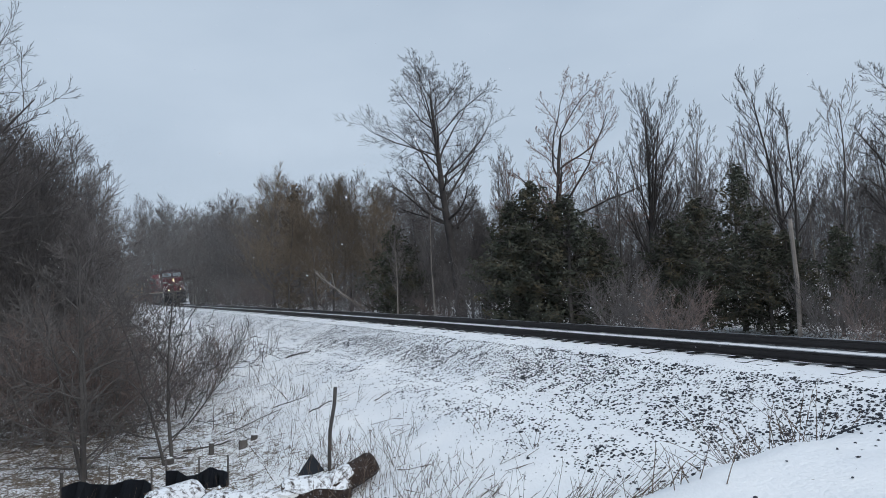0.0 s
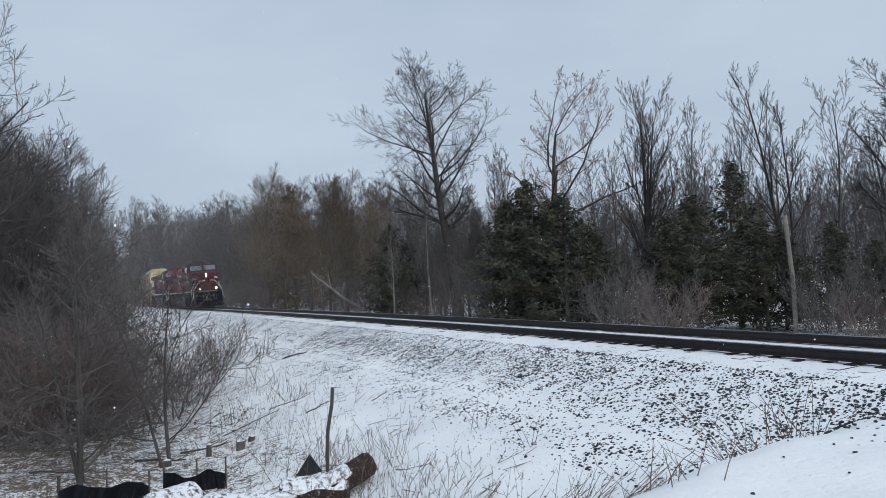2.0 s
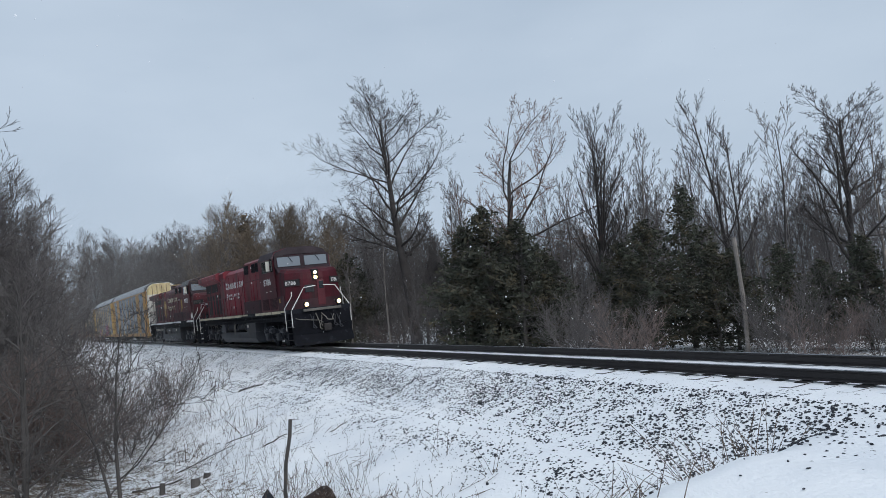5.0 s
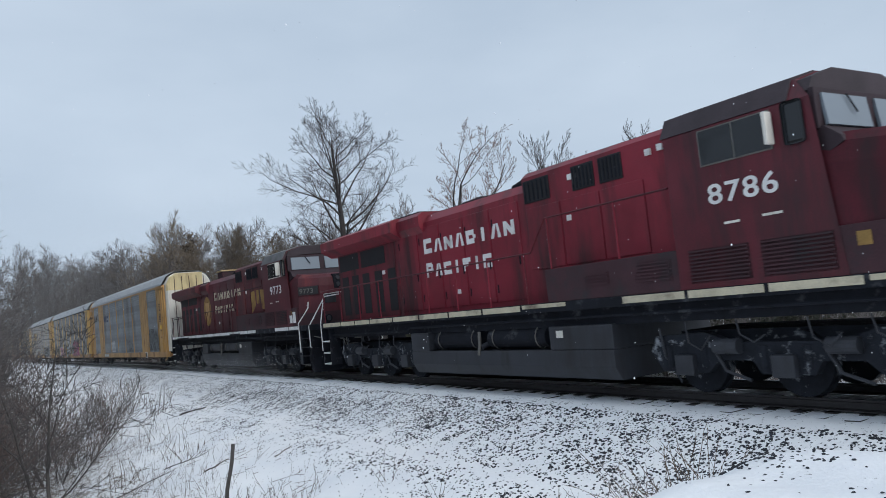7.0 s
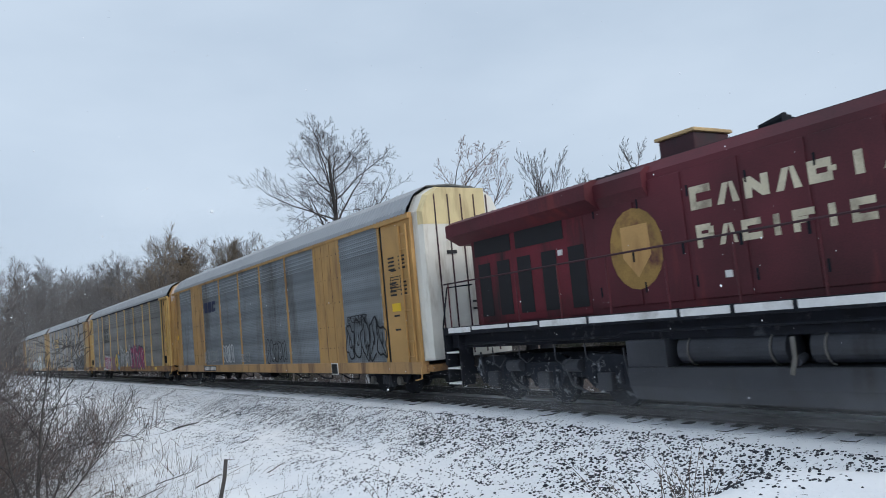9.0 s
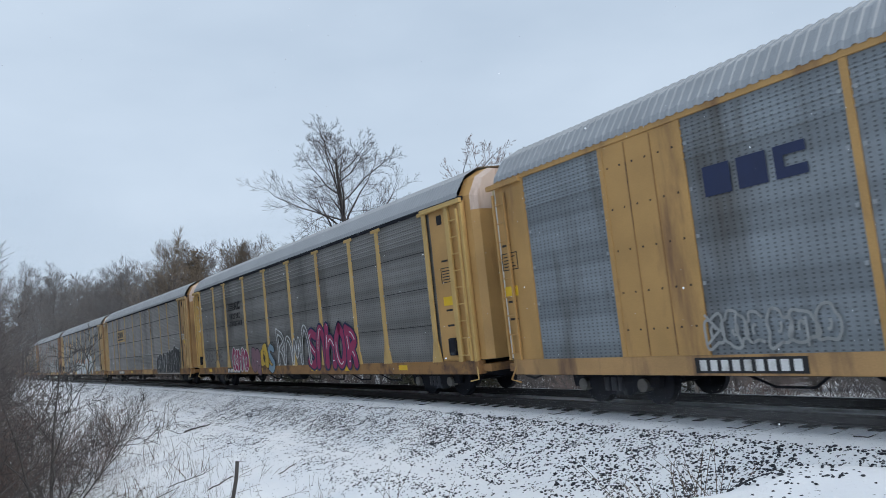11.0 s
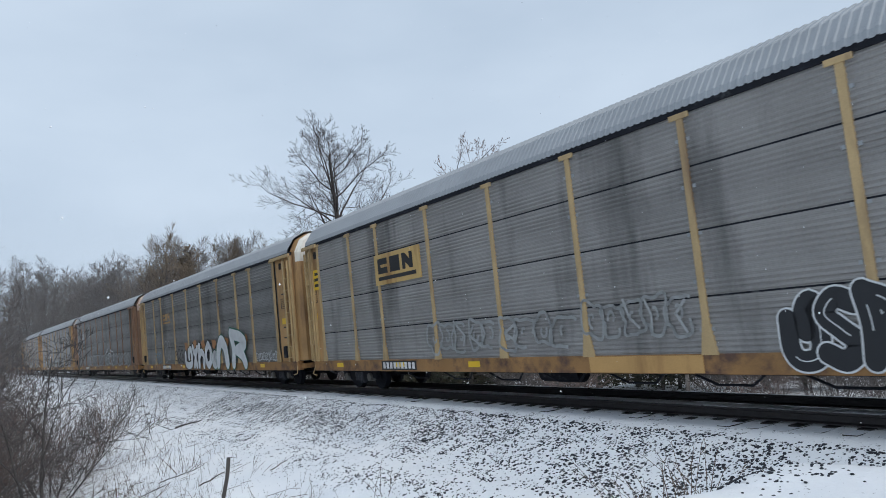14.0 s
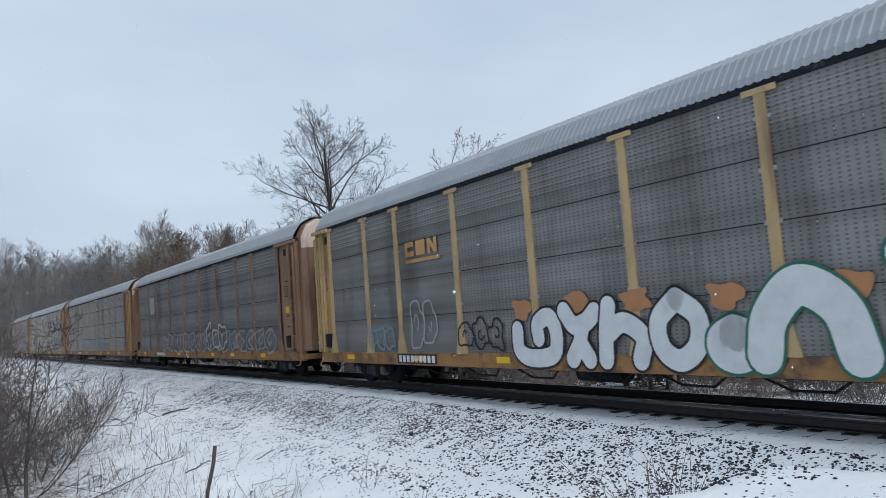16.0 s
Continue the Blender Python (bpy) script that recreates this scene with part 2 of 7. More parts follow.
def panel_mat(name, color, wave, holes):
    """Galvanised side sheets: fine horizontal corrugation and rows of punched holes."""
    m = material(name, color, 0.55, 0.25, 0.22, 0.7, 25, 0, stain=(0.12, 0.118, 0.114), stain_amt=0.25, stain_scale=0.6, streak=True)
    nt = m.node_tree
    n, link = nt.nodes.new, nt.links.new
    b = nt.nodes["Principled BSDF"]
    co = n("ShaderNodeTexCoord")
    w = n("ShaderNodeTexWave")
    w.bands_direction = "Z"
    w.inputs["Scale"].default_value = wave
    link(co.outputs["Object"], w.inputs["Vector"])
    bp = n("ShaderNodeBump")
    bp.inputs["Strength"].default_value, bp.inputs["Distance"].default_value = 0.7, 0.012
    link(w.outputs["Fac"], bp.inputs["Height"])
    link(bp.outputs["Normal"], b.inputs["Normal"])
    if holes:
        br = n("ShaderNodeTexBrick")
        mp = n("ShaderNodeMapping")
        mp.inputs["Rotation"].default_value = (radians(90), 0, 0)
        mp.inputs["Scale"].default_value = (0.46, 1, 1)
        br.inputs["Scale"].default_value = 1.0
        br.inputs["Brick Width"].default_value, br.inputs["Row Height"].default_value = 0.062, 0.066
        br.inputs["Mortar Size"].default_value, br.inputs["Mortar Smooth"].default_value = 0.021, 0.1
        br.offset = 0.0
        br.inputs["Color1"].default_value = br.inputs["Color2"].default_value = (0.5, 0.5, 0.5, 1)
        br.inputs["Mortar"].default_value = (1, 1, 1, 1)
        link(co.outputs["Object"], mp.inputs["Vector"])
        link(mp.outputs["Vector"], br.inputs["Vector"])
        mul = n("ShaderNodeMixRGB")
        mul.blend_type = "MULTIPLY"
        mul.inputs["Fac"].default_value = 1
        old = b.inputs["Base Color"].links[0].from_socket
        link(old, mul.inputs["Color1"])
        link(br.outputs["Color"], mul.inputs["Color2"])
        # solid laps between the pierced courses
        lap, lr, both = n("ShaderNodeTexWave"), n("ShaderNodeMapRange"), n("ShaderNodeMixRGB")
        lap.bands_direction = "Z"
        lap.inputs["Scale"].default_value, lap.inputs["Distortion"].default_value = 0.305, 0.4
        lr.inputs["From Min"].default_value, lr.inputs["From Max"].default_value = 0.25, 0.75
        lr.inputs["To Min"].default_value, lr.inputs["To Max"].default_value = 0.84, 1.08
        both.blend_type = "MULTIPLY"
        both.inputs["Fac"].default_value = 1
        link(co.outputs["Object"], lap.inputs["Vector"])
        link(lap.outputs["Fac"], lr.inputs["Value"])
        link(mul.outputs["Color"], both.inputs["Color1"])
        link(lr.outputs["Result"], both.inputs["Color2"])
        link(both.outputs["Color"], b.inputs["Base Color"])
    return m


PANEL = panel_mat("perforated_panel", (0.222, 0.219, 0.212), 1.2, True)
PANEL_CORR = panel_mat("corrugated_panel", (0.285, 0.275, 0.265), 4.0, False)
PANEL_BLUE = panel_mat("blue_grey_panel", (0.235, 0.262, 0.285), 1.2, True)

# ---------------------------------------------------------------- mesh helpers
def part(name, bm, mat, parent=None, label="", smooth=False):
    me = bpy.data.meshes.new(name)
    if smooth:
        for f in bm.faces:
            f.smooth = True
    bm.to_mesh(me)
    bm.free()
    for mm in mat if isinstance(mat, (list, tuple)) else [mat]:
        me.materials.append(mm)
    ob = new(name, me)
    ob.parent = parent
    if label:
        ob["label"] = label
    return ob


def thing(name, label, category, group="", kind=""):
    e = new(name)
    e.empty_display_size = 0.3
    return tagged(e, label, category, group, kind)


def box(bm, x0, x1, y0, y1, z0, z1, bevel=0.0, mi=0):
    r = bmesh.ops.create_cube(bm, size=1, matrix=Matrix.Translation(((x0 + x1) / 2, (y0 + y1) / 2, (z0 + z1) / 2)) @ Matrix.Diagonal((abs(x1 - x0), abs(y1 - y0), abs(z1 - z0), 1)))
    fs = set(f for v in r["verts"] for f in v.link_faces)
    if mi:
        for f in fs:
            f.material_index = mi
    if bevel:
        es = list(set(e for v in r["verts"] for e in v.link_edges))
        bmesh.ops.bevel(bm, geom=es, offset=bevel, segments=2, affect="EDGES", profile=0.6)
    return bm


def boxed(*a, **k):
    return box(bmesh.new(), *a, **k)


def cyl(bm, p, q, r0, r1=None, sides=12, caps=True):
    p, q = Vector(p), Vector(q)
    d = q - p
    m = Matrix.Translation((p + q) / 2) @ d.to_track_quat("Z", "Y").to_matrix().to_4x4()
    bmesh.ops.create_cone(bm, cap_ends=caps, segments=sides, radius1=r0, radius2=r0 if r1 is None else r1, depth=d.length, matrix=m)
    return bm


def tube(bm, pts, r, sides=6):
    """A bent rod through the points."""
    pts = [Vector(v) for v in pts]
    rings = []
    for i, v in enumerate(pts):
        d = (pts[min(i + 1, len(pts) - 1)] - pts[max(i - 1, 0)]).normalized()
        a = d.orthogonal().normalized()
        if i:
            a = (rings[-1][1] - d * rings[-1][1].dot(d)).normalized()
        b = d.cross(a)
        rings.append(([bm.verts.new(v + r * (math.cos(k * math.tau / sides) * a + math.sin(k * math.tau / sides) * b)) for k in range(sides)], a))
    for (u, _), (w, _) in zip(rings, rings[1:]):
        for k in range(sides):
            bm.faces.new((u[k], u[(k + 1) % sides], w[(k + 1) % sides], w[k]))
    bm.faces.new(rings[0][0][::-1])
    bm.faces.new(rings[-1][0])
    return bm


def prism(bm, pts, y0, y1, mi=0):
    """A side outline (x, z) drawn out across the width."""
    a = [bm.verts.new((x, y0, z)) for x, z in pts]
    b = [bm.verts.new((x, y1, z)) for x, z in pts]
    fs = [bm.faces.new(a), bm.faces.new(b[::-1])]
    for i in range(len(pts)):
        j = (i + 1) % len(pts)
        fs.append(bm.faces.new((a[j], a[i], b[i], b[j])))
    for f in fs:
        f.material_index = mi
    bmesh.ops.recalc_face_normals(bm, faces=fs)
    return bm


def section(bm, pts, x0, x1):
    """A cross outline (y, z) drawn out along the length."""
    a = [bm.verts.new((x0, y, z)) for y, z in pts]
    b = [bm.verts.new((x1, y, z)) for y, z in pts]
    fs = [bm.faces.new(a), bm.faces.new(b[::-1])]
    for i in range(len(pts)):
        j = (i + 1) % len(pts)
        fs.append(bm.faces.new((a[j], a[i], b[i], b[j])))
    bmesh.ops.recalc_face_normals(bm, faces=fs)
    return bm


# ---------------------------------------------------------------- the line of the track
PHI, K0, K1, REF = radians(-65.71), -0.0011274, -1.69e-5, (3.4391, 21.48)
CANT, GRADE = radians(2.0), -0.00266
U_MIN, U_MAX = -700, 400


def heading(u):
    u = min(45.0, max(-130.0, u))
    return PHI + K0 * u + K1 * u * u / 2


LINE = {}


def lay_line():
    x, y = REF
    LINE[0] = (x, y)
    for i in range(0, U_MAX):
        a = heading(i + 0.5)
        x, y = x + math.cos(a), y + math.sin(a)
        LINE[i + 1] = (x, y)
    x, y = REF
    for i in range(0, U_MIN, -1):
        a = heading(i - 0.5)
        x, y = x - math.cos(a), y - math.sin(a)
        LINE[i - 1] = (x, y)


lay_line()


def rail_z(u):
    return GRADE * min(60.0, max(-260.0, u))


def centre(u):
    i = min(U_MAX - 1, max(U_MIN, math.floor(u)))
    (x0, y0), (x1, y1) = LINE[i], LINE[i + 1]
    w = u - i
    return x0 + (x1 - x0) * w, y0 + (y1 - y0) * w


def on_track(u, q, z=0.0):
    """A place u along the line, q to the camera's side of it, z over the rail's top."""
    x, y = centre(u)
    a = heading(u)
    c = CANT
    l, h = q * math.cos(c) + z * math.sin(c), -q * math.sin(c) + z * math.cos(c)
    return Vector((x + math.sin(a) * l, y - math.cos(a) * l, rail_z(u) + h))


T0 = Vector((math.cos(PHI), math.sin(PHI)))
N0 = Vector((math.sin(PHI), -math.cos(PHI)))


def line_uq(x, y):
    d = Vector((x - REF[0], y - REF[1]))
    u, q = d.dot(T0), d.dot(N0)
    cx, cy = centre(min(U_MAX - 1, max(U_MIN + 1, u)))
    return u, q - Vector((cx - REF[0], cy - REF[1])).dot(N0)


def smooth(v):
    v = min(1.0, max(0.0, v))
    return v * v * (3 - 2 * v)


BED = [(-60, -1.6), (-14, -1.3), (-5, -1.2), (-3.6, -1.0), (-1.55, -0.20), (1.5, -0.23), (1.9, -0.30), (3.7, -1.05), (5.0, -1.25), (9.4, -2.42), (14, -2.5), (40, -2.7), (120, -3.0)]


def ground_z(x, y):
    u, q = line_uq(x, y)
    qs = [b[0] for b in BED]
    z = float(np.interp(q, qs, [b[1] for b in BED]))
    if abs(q) < 4:
        z -= q * math.sin(CANT) * (1 if abs(q) < 1.6 else max(0.0, (4 - abs(q)) / 2.4))
    rough = smooth((abs(q) - 3.4) / 2.5)
    z += rough * (0.16 * noise.noise((x * 0.35, y * 0.35, 3.1)) + 0.06 * noise.noise((x * 1.1, y * 1.1, 7.7))) + 0.022 * noise.noise((x * 3.0, y * 3.0, 1.7))
    z += rail_z(u)
    # the level pad on which the camera stands
    e = (x - 1.5) * 0.604 - (y - 5.4) * 0.797 + 0.35 * noise.noise((x * 0.5, y * 0.5, 0.4))
    w = smooth(1.0 + e / 1.9)
    w *= smooth((q - 2.6) / 1.6)
    pad = -0.12 + 0.09 * noise.noise((x * 0.8, y * 0.8, 5.0)) + 0.05 * noise.noise((x * 2.2, y * 2.2, 9.0))
    return z * (1 - w) + pad * w


def steps(lo, hi, fine0, fine1, d, grow=1.18):
    v = list(np.arange(fine0, fine1 + 1e-6, d))
    s = d
    while v[-1] < hi:
        s *= grow
        v.append(v[-1] + s)
    s = d
    while v[0] > lo:
        s *= grow
        v.insert(0, v[0] - s)
    return v


def build_ground():
    us, qs = steps(-2600, 2600, -45, 26, 0.28, 1.045), steps(-2600, 2600, -3.8, 14.5, 0.22, 1.10)
    vs, bal, lit = [], [], []
    for u in us:
        cx, cy = centre(min(U_MAX - 1, max(U_MIN + 1, u)))
        off = Vector((cx - REF[0], cy - REF[1])).dot(N0)
        for q in qs:
            p = Vector(REF) + T0 * u + N0 * (q + off * max(0.0, 1 - abs(q) / 300))
            z = ground_z(p.x, p.y)
            vs.append((p.x, p.y, z))
            b = smooth((4.3 - q) / 1.3) * smooth((q + 5) / 1.5)
            b *= 0.35 if abs(q) < 1.3 else 1.0
            bench = 0.4 * smooth(1 - abs(q - 4.9) / 0.7)
            bal.append(max(b, bench))
            l = smooth((q - 5.7) / 3.2) * smooth((15 - u) / 11.0) * (0.8 + 0.42 * smooth((q - 8.5) / 3.5))
            l = max(l, 0.85 * smooth((-q - 4.5) / 3))
            lit.append(l)
    nq = len(qs)
    fs = [(i * nq + j, i * nq + j + 1, (i + 1) * nq + j + 1, (i + 1) * nq + j) for i in range(len(us) - 1) for j in range(nq - 1)]
    me = bpy.data.meshes.new("ground")
    me.from_pydata(vs, [], fs)
    for nm, data in (("ballast", bal), ("litter", lit)):
        me.attributes.new(nm, "FLOAT", "POINT").data.foreach_set("value", data)
    me.polygons.foreach_set("use_smooth", [True] * len(fs))
    me.materials.append(GROUND)
    me.update()
    tagged(new("ground", me), "snow-covered embankment and woodland floor with dead grass", "ground", kind="structure")


build_ground()


def mesh_of(name, vs, fs, mats, mis=None, smooth_shade=False):
    me = bpy.data.meshes.new(name)
    me.from_pydata(vs, [], fs)
    for m in mats if isinstance(mats, (list, tuple)) else [mats]:
        me.materials.append(m)
    if mis:
        me.polygons.foreach_set("material_index", mis)
    if smooth_shade:
        me.polygons.foreach_set("use_smooth", [True] * len(fs))
    me.update()
    return me


def build_track():
    track = thing("railway_track", "single railway track with dark rails on snowy ballast", "track", kind="structure")
    prof = [(-0.070, -0.185), (0.070, -0.185), (0.066, -0.168), (0.012, -0.145), (0.010, -0.05), (0.036, -0.036), (0.036, -0.004), (0.028, 0.0), (-0.028, 0.0), (-0.036, -0.004), (-0.036, -0.036), (-0.010, -0.05), (-0.012, -0.145), (-0.066, -0.168)]
    n = len(prof)
    us = [*range(-400, -60, 10), *np.arange(-60, 60, 2.0), *range(60, 301, 20)]
    for side in (0.755, -0.755):
        vs, fs, mi = [], [], []
        for u in us:
            vs += [on_track(u, side + a, b) for a, b in prof]
        for i in range(len(us) - 1):
            for k in range(n):
                j = (k + 1) % n
                fs.append((i * n + k, i * n + j, (i + 1) * n + j, (i + 1) * n + k))
                mi.append(1 if k in (6, 7, 8) else 0)
        ob = new("rail", mesh_of("rail", vs, fs, [RAIL, RAIL_TOP], mi))
        ob.parent = track
    return track


TRACK = build_track()

# ---------------------------------------------------------------- trees
class Sticks:
    """Collects tapered limbs as one mesh."""

    def __init__(self):
        self.v, self.f = [], []

    def limb(self, pts, r0, r1, sides):
        base = len(self.v)
        k = len(pts)
        prev = None
        for i, p in enumerate(pts):
            d = pts[min(i + 1, k - 1)] - pts[max(i - 1, 0)]
            d = d.normalized() if d.length > 1e-6 else Vector((0, 0, 1))
            a = d.orthogonal().normalized() if prev is None else (prev - d * prev.dot(d)).normalized()
            prev = a
            b = d.cross(a)
            r = r0 + (r1 - r0) * i / (k - 1)
            for s in range(sides):
                t = s * math.tau / sides
                self.v.append(tuple(p + r * (math.cos(t) * a + math.sin(t) * b)))
        for i in range(k - 1):
            for s in range(sides):
                t = (s + 1) % sides
                self.f.append((base + i * sides + s, base + i * sides + t, base + (i + 1) * sides + t, base + (i + 1) * sides + s))


def bent(rng, p, d, length, segs, wander, lift):
    """A wandering line from p along d, drawn upwards by lift."""
    pts = [p.copy()]
    d = d.normalized()
    for _ in range(segs):
        d = (d + Vector((rng.gauss(0, wander), rng.gauss(0, wander), rng.gauss(0, wander) + lift))).normalized()
        pts.append(pts[-1] + d * length / segs)
    return pts


def point_on(pts, t):
    f = t * (len(pts) - 1)
    i = min(len(pts) - 2, int(f))
    return pts[i].lerp(pts[i + 1], f - i), (pts[i + 1] - pts[i]).normalized()


def spec_taper(spec, t):
    """Limb length along the stem: a cone, or a round crown."""
    if "round" in spec:
        return 0.35 + 0.75 * math.sin(math.pi * (0.12 + 0.80 * (t - spec["bare"]) / (1 - spec["bare"])))
    return 1.08 - 0.62 * t


def grow(rng, trunk, crown, p, d, length, r, level, spec):
    segs = 1 if level == spec["levels"] else (8, 6, 4, 3, 2)[min(level, 4)]
    lift = spec["lift"] if level else 0.02
    pts = bent(rng, p, d, length, segs, spec["wander"] * (0.28 if level == 0 else 1), lift)
    tip = max(spec["tip"], r * (0.22 if level else 0.18))
    (trunk if level <= spec["split"] else crown).limb(pts, r, tip, (7, 5, 4, 3, 3)[min(level, 4)])
    if level >= spec["levels"]:
        return
    count = spec["count"][level]
    lo = spec["bare"] if level == 0 else 0.18
    for i in range(count):
        t = lo + (1 - lo) * ((i + rng.uniform(0.1, 0.9)) / count)
        q, dd = point_on(pts, t)
        side = dd.orthogonal().normalized()
        side.rotate(Matrix.Rotation(i * 2.4 + rng.uniform(-0.6, 0.6), 3, dd))
        ang = radians(spec["angle"][level] + rng.uniform(-12, 12)) * (1.15 - 0.4 * t)
        nd = dd * math.cos(ang) + side * math.sin(ang)
        ln = length * spec["ratio"][level] * rng.uniform(0.7, 1.2) * (spec_taper(spec, t) if level == 0 else (1.05 - 0.5 * t))
        rr = max(spec["tip"], (r + (tip - r) * t) * spec.get("thin", 0.55) * rng.uniform(0.75, 1.05))
        grow(rng, trunk, crown, q, nd, ln, rr, level + 1, spec)


OAK = dict(levels=4, count=(20, 10, 7, 5), angle=(54, 42, 38, 34), ratio=(0.48, 0.46, 0.44, 0.5), wander=0.11, lift=0.07, bare=0.34, tip=0.0055, thin=0.60, split=1)
WALNUT = dict(OAK, levels=4, bare=0.42, count=(26, 10, 7, 5), angle=(62, 46, 42, 40), ratio=(0.30, 0.48, 0.48, 0.55), lift=0.07, wander=0.13, tip=0.0055, thin=0.5, round=True)
TALL = dict(levels=4, count=(16, 9, 6, 4), angle=(34, 32, 30, 28), ratio=(0.42, 0.40, 0.42, 0.5), wander=0.08, lift=0.12, bare=0.25, tip=0.0058, split=1, thin=0.58)
WILLOW = dict(levels=5, count=(11, 7, 6, 5, 3), angle=(54, 46, 40, 32, 26), ratio=(0.66, 0.50, 0.46, 0.5, 0.6), wander=0.16, lift=0.09, bare=0.36, tip=0.0052, split=1, thin=0.60)
THIN = dict(levels=4, count=(15, 8, 6, 3), angle=(36, 34, 32, 30), ratio=(0.36, 0.42, 0.42, 0.5), wander=0.08, lift=0.10, bare=0.35, tip=0.0058, split=0)
LIMBY = dict(levels=4, count=(9, 5, 4, 3), angle=(64, 50, 45, 40), ratio=(0.62, 0.55, 0.6, 0.7), wander=0.17, lift=0.05, bare=0.12, tip=0.006, split=0, thin=0.6)
WOOD = dict(levels=3, count=(24, 10, 8), angle=(46, 44, 38), ratio=(0.44, 0.5, 0.85), wander=0.14, lift=0.12, bare=0.14, tip=0.0105, split=0)
BUSH = dict(levels=2, count=(11, 8), angle=(38, 42), ratio=(0.5, 0.5), wander=0.16, lift=0.06, bare=0.12, tip=0.006, split=0)


def bare_tree(name, label, seed, height, radius, spec, bark, twig, category="tree", stems=1, spread=0.0, lean=0.0, low_limb=None):
    rng = random.Random(seed)
    trunk, crown = Sticks(), Sticks()
    for s in range(stems):
        a = rng.uniform(0, math.tau)
        d = Vector((math.cos(a) * spread + lean, math.sin(a) * spread, 1))
        grow(rng, trunk, crown, Vector((math.cos(a) * 0.15 * (stems > 1), math.sin(a) * 0.15 * (stems > 1), -0.3)), d, (height + 0.3) * (rng.uniform(0.7, 1.0) if s else 1.0), radius * (1 if s == 0 else 0.8), 0, spec)
    if low_limb:
        sub = dict(spec, levels=spec["levels"] + 0)
        grow(rng, trunk, crown, Vector((0, 0, height * 0.43)), Vector((low_limb[0], -0.2, 0.2)), low_limb[1], radius * 0.3, 1, sub)
    e = thing(name, label, category)
    if trunk.v:
        new("trunk", mesh_of("trunk", trunk.v, trunk.f, bark, smooth_shade=True)).parent = e
    o = new("crown", mesh_of("crown", crown.v, crown.f, twig))
    o.parent = e
    return e


def conifer(name, label, seed, height, width, density=1.0, mat=None):
    """An evergreen: stem, and sprays of many small leaf clumps on drooping boughs, with gaps."""
    rng = random.Random(seed)
    stem = Sticks()
    stem.limb(bent(rng, Vector((0, 0, -0.3)), Vector((0, 0, 1)), height + 0.2, 8, 0.02, 0.05), 0.05 + height * 0.012, 0.02, 6)
    v, f = [], []
    boughs = int(height * 17 * density)
    for i in range(boughs):
        t = (i + rng.random()) / boughs
        z = height * (0.04 + 0.95 * t)
        reach = width / 2 * (min(1.0, 1.5 * (1 - t)) ** 0.8 * 0.95 + 0.06) * rng.uniform(0.55, 1.15)
        a = rng.uniform(0, math.tau)
        d = Vector((math.cos(a), math.sin(a), rng.uniform(-0.05, 0.45)))
        pts = bent(rng, Vector((0, 0, z)), d, reach, 4, 0.10, 0.03)
        stem.limb(pts, 0.02, 0.008, 3)
        for k in range(int(10 + reach * 19)):
            q, dd = point_on(pts, rng.uniform(0.25, 1.0))
            q = q + Vector((rng.gauss(0, 0.13), rng.gauss(0, 0.13), rng.gauss(0, 0.13)))
            s = rng.uniform(0.07, 0.17)
            ax = Vector((rng.gauss(0, 1), rng.gauss(0, 1), rng.gauss(0, 0.6))).normalized()
            bx = ax.orthogonal().normalized()
            bx.rotate(Matrix.Rotation(rng.uniform(0, 6.28), 3, ax))
            o = len(v)
            v += [tuple(q - ax * s), tuple(q + bx * s * 0.3), tuple(q + ax * s), tuple(q - bx * s * 0.3 + Vector((0, 0, 0.03)))]
            f += [(o, o + 1, o + 2), (o, o + 2, o + 3)]
    e = thing(name, label, "tree")
    new("trunk", mesh_of("trunk", stem.v, stem.f, BARK)).parent = e
    new("crown", mesh_of("crown", v, f, mat or NEEDLE)).parent = e
    return e


def polar(az, d):
    x, y = d * math.sin(radians(az)), d * math.cos(radians(az))
    return x, y, ground_z(x, y)


def put(e, az, d, rz=0.0, sc=1.0):
    x, y, z = polar(az, d)
    e.matrix_basis = pose(x, y, z - 0.05, 0, 0, rz) @ Matrix.Scale(sc, 4)
    return e


def plant(e, az, d, rz, sc):
    x, y, z = polar(az, d)
    o = copy_thing(e, pose(x, y, z - 0.05, 0, 0, rz))
    o.scale = (sc, sc, sc * 1.0)
    return o


